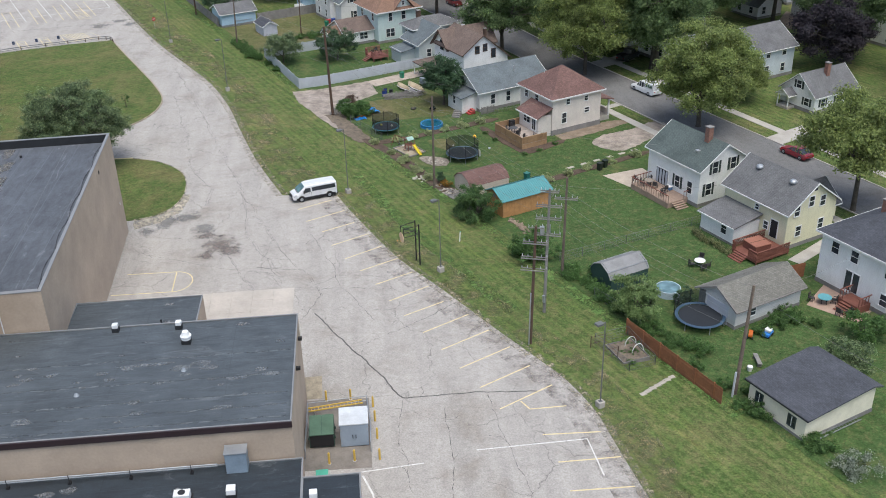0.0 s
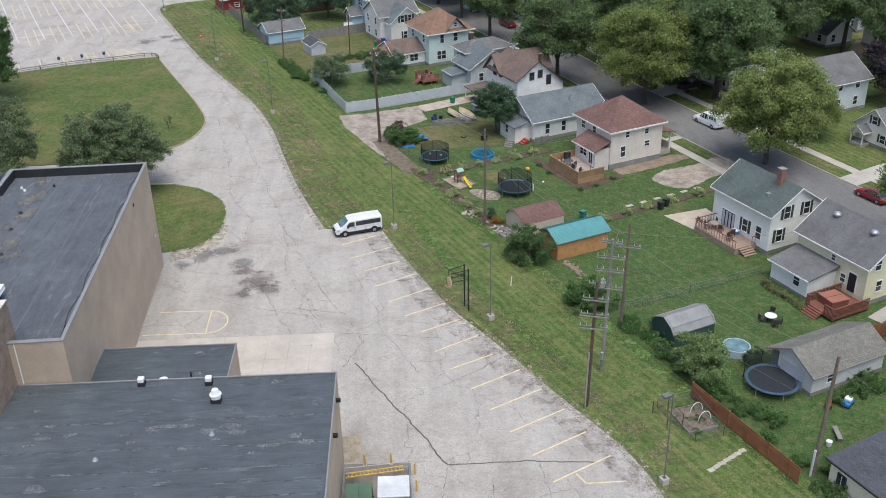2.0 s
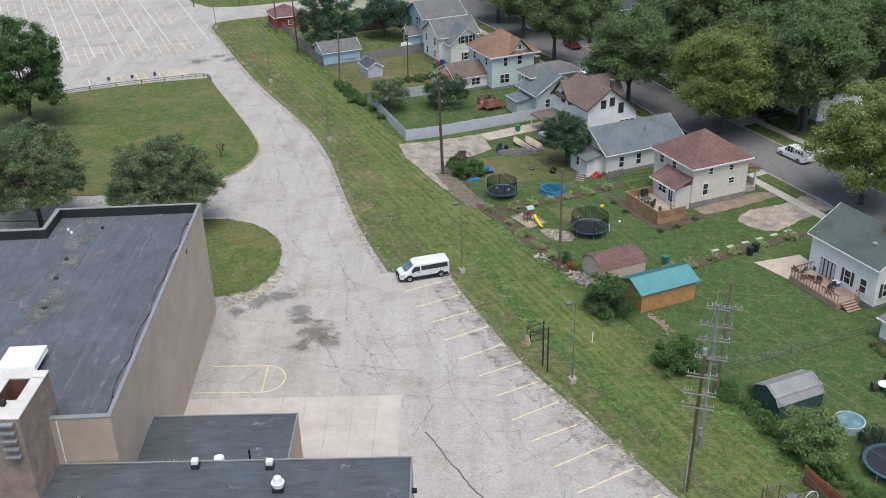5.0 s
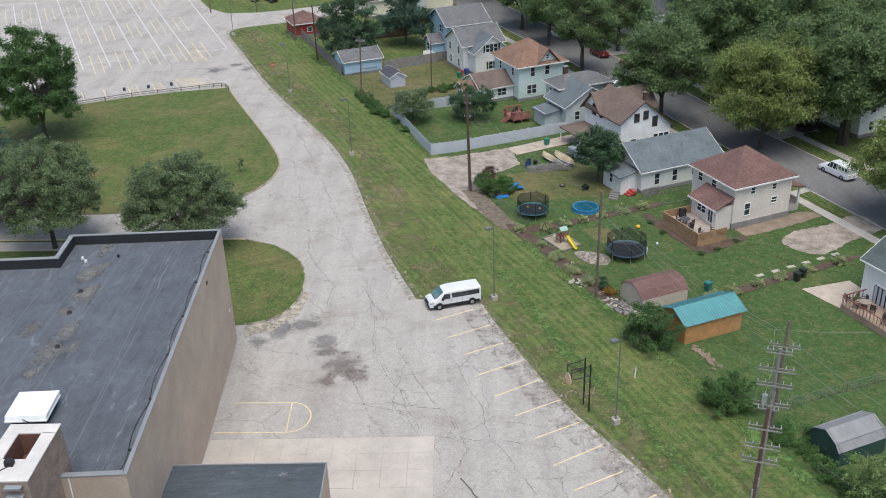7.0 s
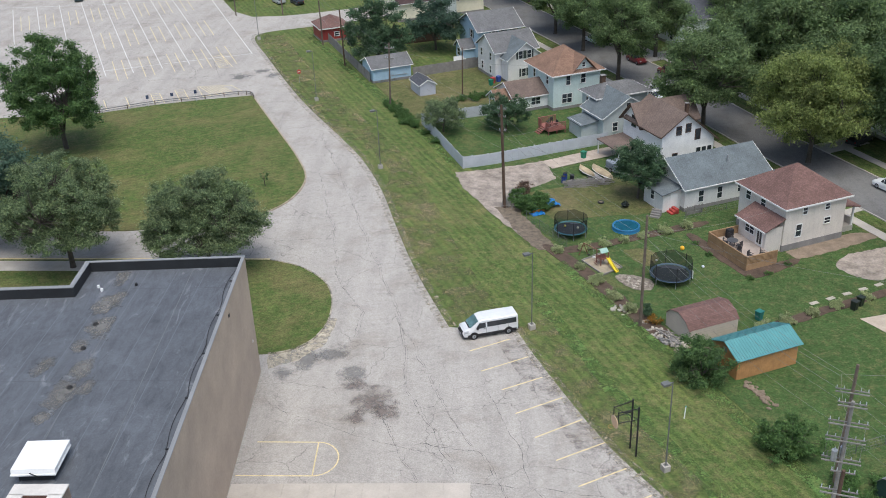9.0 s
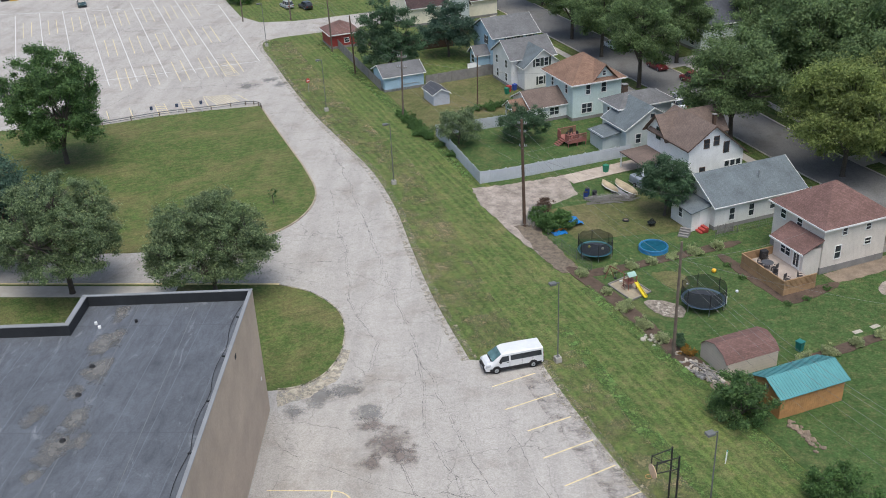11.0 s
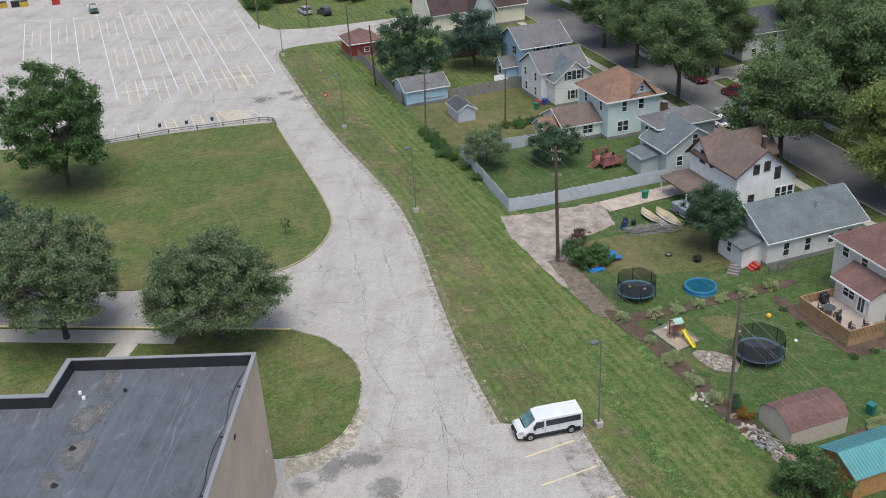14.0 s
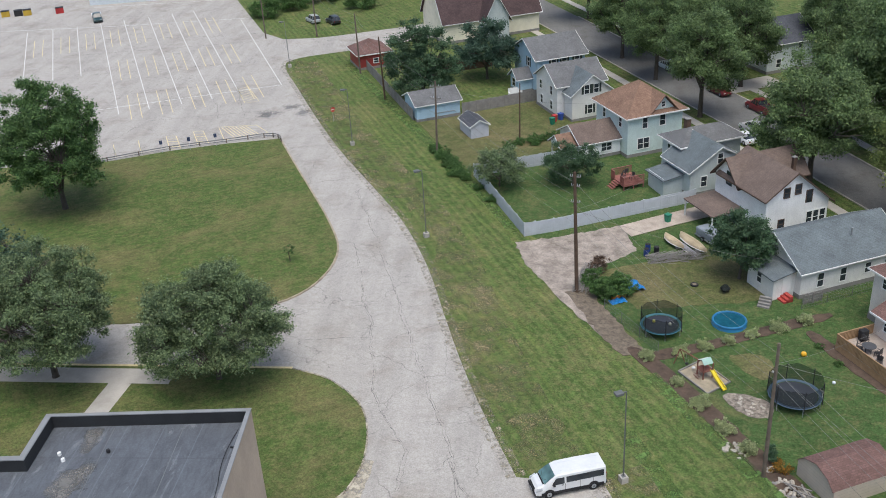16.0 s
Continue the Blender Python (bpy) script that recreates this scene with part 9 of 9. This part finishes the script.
for a in range(3):
    part("leg", rod(bm_new(), (.35 * math.cos(a * 2.1), .35 * math.sin(a * 2.1), -.03), (.3 * math.cos(a * 2.1), .3 * math.sin(a * 2.1), .3), .03), M_BLACK, fp)
for d, s, r, c, lb in ((24.9, 90.6, .27, (.75, .4, .03), "large orange play ball on grass"), (20.6, 89.9, .13, (.75, .75, .72), "white ball lying on grass"), (24.5, 86.4, .16, (.7, .72, .8), "small white toy lying on grass")):
    bm = bm_new()
    bmesh.ops.create_uvsphere(bm, u_segments=14, v_segments=9, radius=r, matrix=Matrix.Translation((0, 0, r * .95)))
    ob = link("ball", bm, surface("ball " + lb, c, .4, amp=.08))
    ob.matrix_world = ds_pose(d, s)
    tagged(ob, lb, "ball")
for d, s, lb, m in ((15.6, 98.9, "pale ball on the trampoline", None), (14.4, 99.9, "yellow ball on the trampoline", (.6, .55, .15))):
    bm = bm_new()
    bmesh.ops.create_uvsphere(bm, u_segments=12, v_segments=8, radius=.16, matrix=Matrix.Translation((0, 0, 1.04)))
    ob = link("ball", bm, surface("toy " + lb, m or (.7, .7, .6), .4))
    ob.matrix_world = ds_pose(d, s)
    tagged(ob, lb, "ball")
t = thing("toy_car", ds_pose(22.3, 36.4, 20), "blue and white ride-on toy", "toy")
part("body", box(bm_new(), -.6, .6, -.35, .35, .15, .5, .1), surface("blue toy plastic", (.03, .2, .6), .4), t)
part("hood", box(bm_new(), -.2, .4, -.3, .3, .5, .8, .1), M_TRIM, t)
for x in (-.4, .4):
    part("axle", rod(bm_new(), (x, -.4, .16), (x, .4, .16), .16, .16, 10), M_BLACK, t)
t = thing("tricycle", ds_pose(20.7, 37.2, 40), "small orange toy trike", "toy")
part("body", box(bm_new(), -.5, .5, -.2, .2, .25, .55, .08), surface("orange toy plastic", (.55, .14, .03), .4), t)
for x, y in ((-.4, -.25), (-.4, .25), (.4, 0)):
    part("wheel", rod(bm_new(), (x, y - .04, .2), (x, y + .04, .2), .2, .2, 12), M_BLACK, t)
bench = thing("bench", ds_pose(18.0, 34.2, 60), "weathered plank bench on grass", "bench")
part("seat", box(bm_new(), -.9, .9, -.2, .2, .4, .46), M_GREYWOOD, bench)
for x in (-.7, .7):
    part("leg", box(bm_new(), x - .05, x + .05, -.18, .18, -.05, .4), M_GREYWOOD, bench)
bk = thing("bucket", ds_pose(16.4, 33.8), "white plastic bucket on grass", "bucket")
part("pail", rod(bm_new(), (0, 0, -.02), (0, 0, .5), .2, .26, 14), M_TRIM, bk)
rk = random.Random(9)


def stones(name, pts, label, size, material, n):
    """A loose heap or row of stones, each one its own lump."""
    t = thing(name, pose(0, 0, 0), label, "stones")
    for i in range(n):
        d, s = rk.choice(pts)
        v = at(d + rk.uniform(-.7, .7) * size * 2.2, s + rk.uniform(-.7, .7) * size * 2.2)
        bm = bm_new()
        bmesh.ops.create_icosphere(bm, subdivisions=1, radius=1)
        k = size * rk.uniform(.6, 1.3)
        for w_ in bm.verts:
            w_.co *= rk.uniform(.75, 1.1)
        ob = part("stone", bm, material, t)
        ob.matrix_world = Matrix.LocRotScale(v + Vector((0, 0, k * .15)), Euler((0, 0, rk.uniform(0, 6))), (k * .8, k * rk.uniform(.5, .8), k * .6))
    return t


M_STONE = surface("pale garden stone", (.44, .4, .34), .9, coarse=2, fine=8, amp=.25)
stones("rockery", [(10.4, 83.2), (10.9, 82.6), (11.0, 83.6)], "pale rocks in the mulch bed", .38, M_STONE, 14)
stones("rubble_heap", [(12.7, 76.2), (12.3, 77.6), (12.0, 79), (11.8, 80.4), (12.6, 77.2), (13.0, 76)], "broken stone and timber heap", .24, M_STONE, 60)
stones("rubble_heap", [(15.0, 87.6), (15.8, 87.0), (15.4, 88.2), (16.4, 86.4), (15.0, 86.6)], "low heap of broken stone below the slide", .2, M_STONE, 45)
stones("rubble_heap", [(14.4, 65.4), (14.6, 66.4), (14.8, 67.4), (14.6, 68.4)], "earth and stone heap by the shed", .34, M_DIRT, 40)
rub = thing("rubble_pile", pose(13.9, 93.0, ground_z(13.9, 93.0), 0, 0, -58), "pile of broken stone and grey timber beside a shed", "rubble")
for i in range(80):
    k, q = rk.uniform(.12, .34), rk.gauss(0, 1)
    bm = bm_new()
    bmesh.ops.create_icosphere(bm, subdivisions=1, radius=1)
    for w_ in bm.verts:
        w_.co *= rk.uniform(.7, 1.15)
    x, y = max(-2.6, min(2.6, q * 1.3)), rk.uniform(-.8, .8)
    ob = part("stone", bm, M_STONE if i % 3 else M_FOUND, rub)
    ob.matrix_local = Matrix.LocRotScale(Vector((x, y, .1 + .35 * max(0, 1 - abs(x) / 2.4) * (1 - abs(y)))), Euler((rk.uniform(0, 1), 0, rk.uniform(0, 6))), (k, k * rk.uniform(.5, .9), k * .6))
for i in range(9):
    ob = part("timber", box(bm_new(), -1.1, 1.1, -.06, .06, -.03, .03), M_GREYWOOD, rub)
    ob.matrix_local = Matrix.LocRotScale(Vector((rk.uniform(-1.2, 1.4), rk.uniform(-.7, .9), .38 + .03 * i)), Euler((0, rk.uniform(-.12, .12), rk.uniform(-.7, .7))), None)
path = thing("stepping_stones", pose(0, 0, 0), "row of pale stepping slabs in grass", "stones")
for i in range(7):
    v = at(4.6 + i * .72, 36.1 + .1 * i)
    ob = part("slab", box(bm_new(), -.3, .3, -.2, .2, -.05, .06, .02), M_STONE, path)
    ob.matrix_world = pose(v.x, v.y, v.z, 0, 0, YAW + 10 * math.sin(i * 2))
path = thing("stepping_stones", pose(0, 0, 0), "pale slabs along the shrub bed", "stones")
for i in range(6):
    v = at(30.5 + i * 2.3, 75.6 - .12 * i)
    ob = part("slab", box(bm_new(), -.5, .5, -.25, .25, -.05, .07, .02), M_STONE, path)
    ob.matrix_world = pose(v.x, v.y, v.z, 0, 0, YAW + 6 * math.sin(i * 2))
for d, s, c, lb in ((23.0, 75.9, (.02, .16, .14), "green wheeled rubbish bin"), (33.4, 72.9, (.02, .025, .02), "dark wheeled rubbish bin"), (34.6, 73.2, (.02, .03, .02), "dark lidded rubbish bin"), (28.4, 117.0, (.02, .2, .12), "green bin by the driveway"),
                    (29.6, 147.6, (.02, .2, .12), "green bin in the yard"), (31.6, 148.6, (.05, .1, .4), "blue bin by the house"), (30.4, 148.4, (.5, .05, .05), "red lidded bin outdoors")):
    t = thing("wheelie_bin", ds_pose(d, s, 15), lb, "bin")
    pm = surface("bin plastic " + lb, c, .5)
    part("tub", loft([[(-.25, -.25, 0), (.25, -.25, 0), (.25, .25, 0), (-.25, .25, 0)], [(-.32, -.32, 1.0), (.32, -.32, 1.0), (.32, .32, 1.0), (-.32, .32, 1.0)]]), pm, t)
    part("lid", box(bm_new(), -.36, .36, -.36, .36, 1.0, 1.08, .03), pm, t)
pl = thing("raised_plot", ds_pose(7.7, 41.4, -8), "raised vegetable plot with a wire arch", "planter")
part("soil", box(bm_new(), -1.2, 1.4, -1.6, 1.6, -.2, .25), M_MIX, pl)
for y in (-1.65, 1.6):
    part("board", box(bm_new(), -1.3, 1.5, y, y + .06, -.2, .32), M_GREYWOOD, pl)
for x in (-1.3, 1.44):
    part("board", box(bm_new(), x, x + .06, -1.6, 1.6, -.2, .32), M_GREYWOOD, pl)
for i in range(2):
    y = -.5 + i * 1.3
    for j in range(8):
        a, b = math.pi * j / 8, math.pi * (j + 1) / 8
        part("hoop", rod(bm_new(), (.9 - .6 * math.cos(a), y, .25 + .9 * math.sin(a)), (.9 - .6 * math.cos(b), y, .25 + .9 * math.sin(b)), .03), M_TRIM, pl)
for i in range(7):
    put_tree(low, 6.9 + .45 * ((i * 5) % 7), 40.0 + .5 * i, i * 1.3, .3 + .06 * (i % 3))
cage = thing("wire_cage", ds_pose(5.9, 42.4, -8), "rusty wire cage on posts round seedlings", "cage")
for x, y in ((-.9, -1.2), (.6, -1.2), (-.9, 1.2), (.6, 1.2)):
    part("post", rod(bm_new(), (x, y, -.1), (x, y, 1.3), .04), M_BROWNPOLE, cage)
for z in (.5, 1.2):
    for a, b in (((-.9, -1.2), (.6, -1.2)), ((.6, -1.2), (.6, 1.2)), ((.6, 1.2), (-.9, 1.2)), ((-.9, 1.2), (-.9, -1.2))):
        part("wire", rod(bm_new(), (*a, z), (*b, z), .02, None, 5), M_BROWNPOLE, cage)
marker = thing("marker_post", ds_pose(5.6, 66.6, 0), "white plastic marker post in grass", "post")
part("post", rod(bm_new(), (0, 0, -.1), (.15, .1, 1.1), .05), M_TRIM, marker)
part("cap", rod(bm_new(), (.15, .1, 1.1), (.16, .1, 1.2), .055), surface("green cap", (.05, .3, .25), .5), marker)
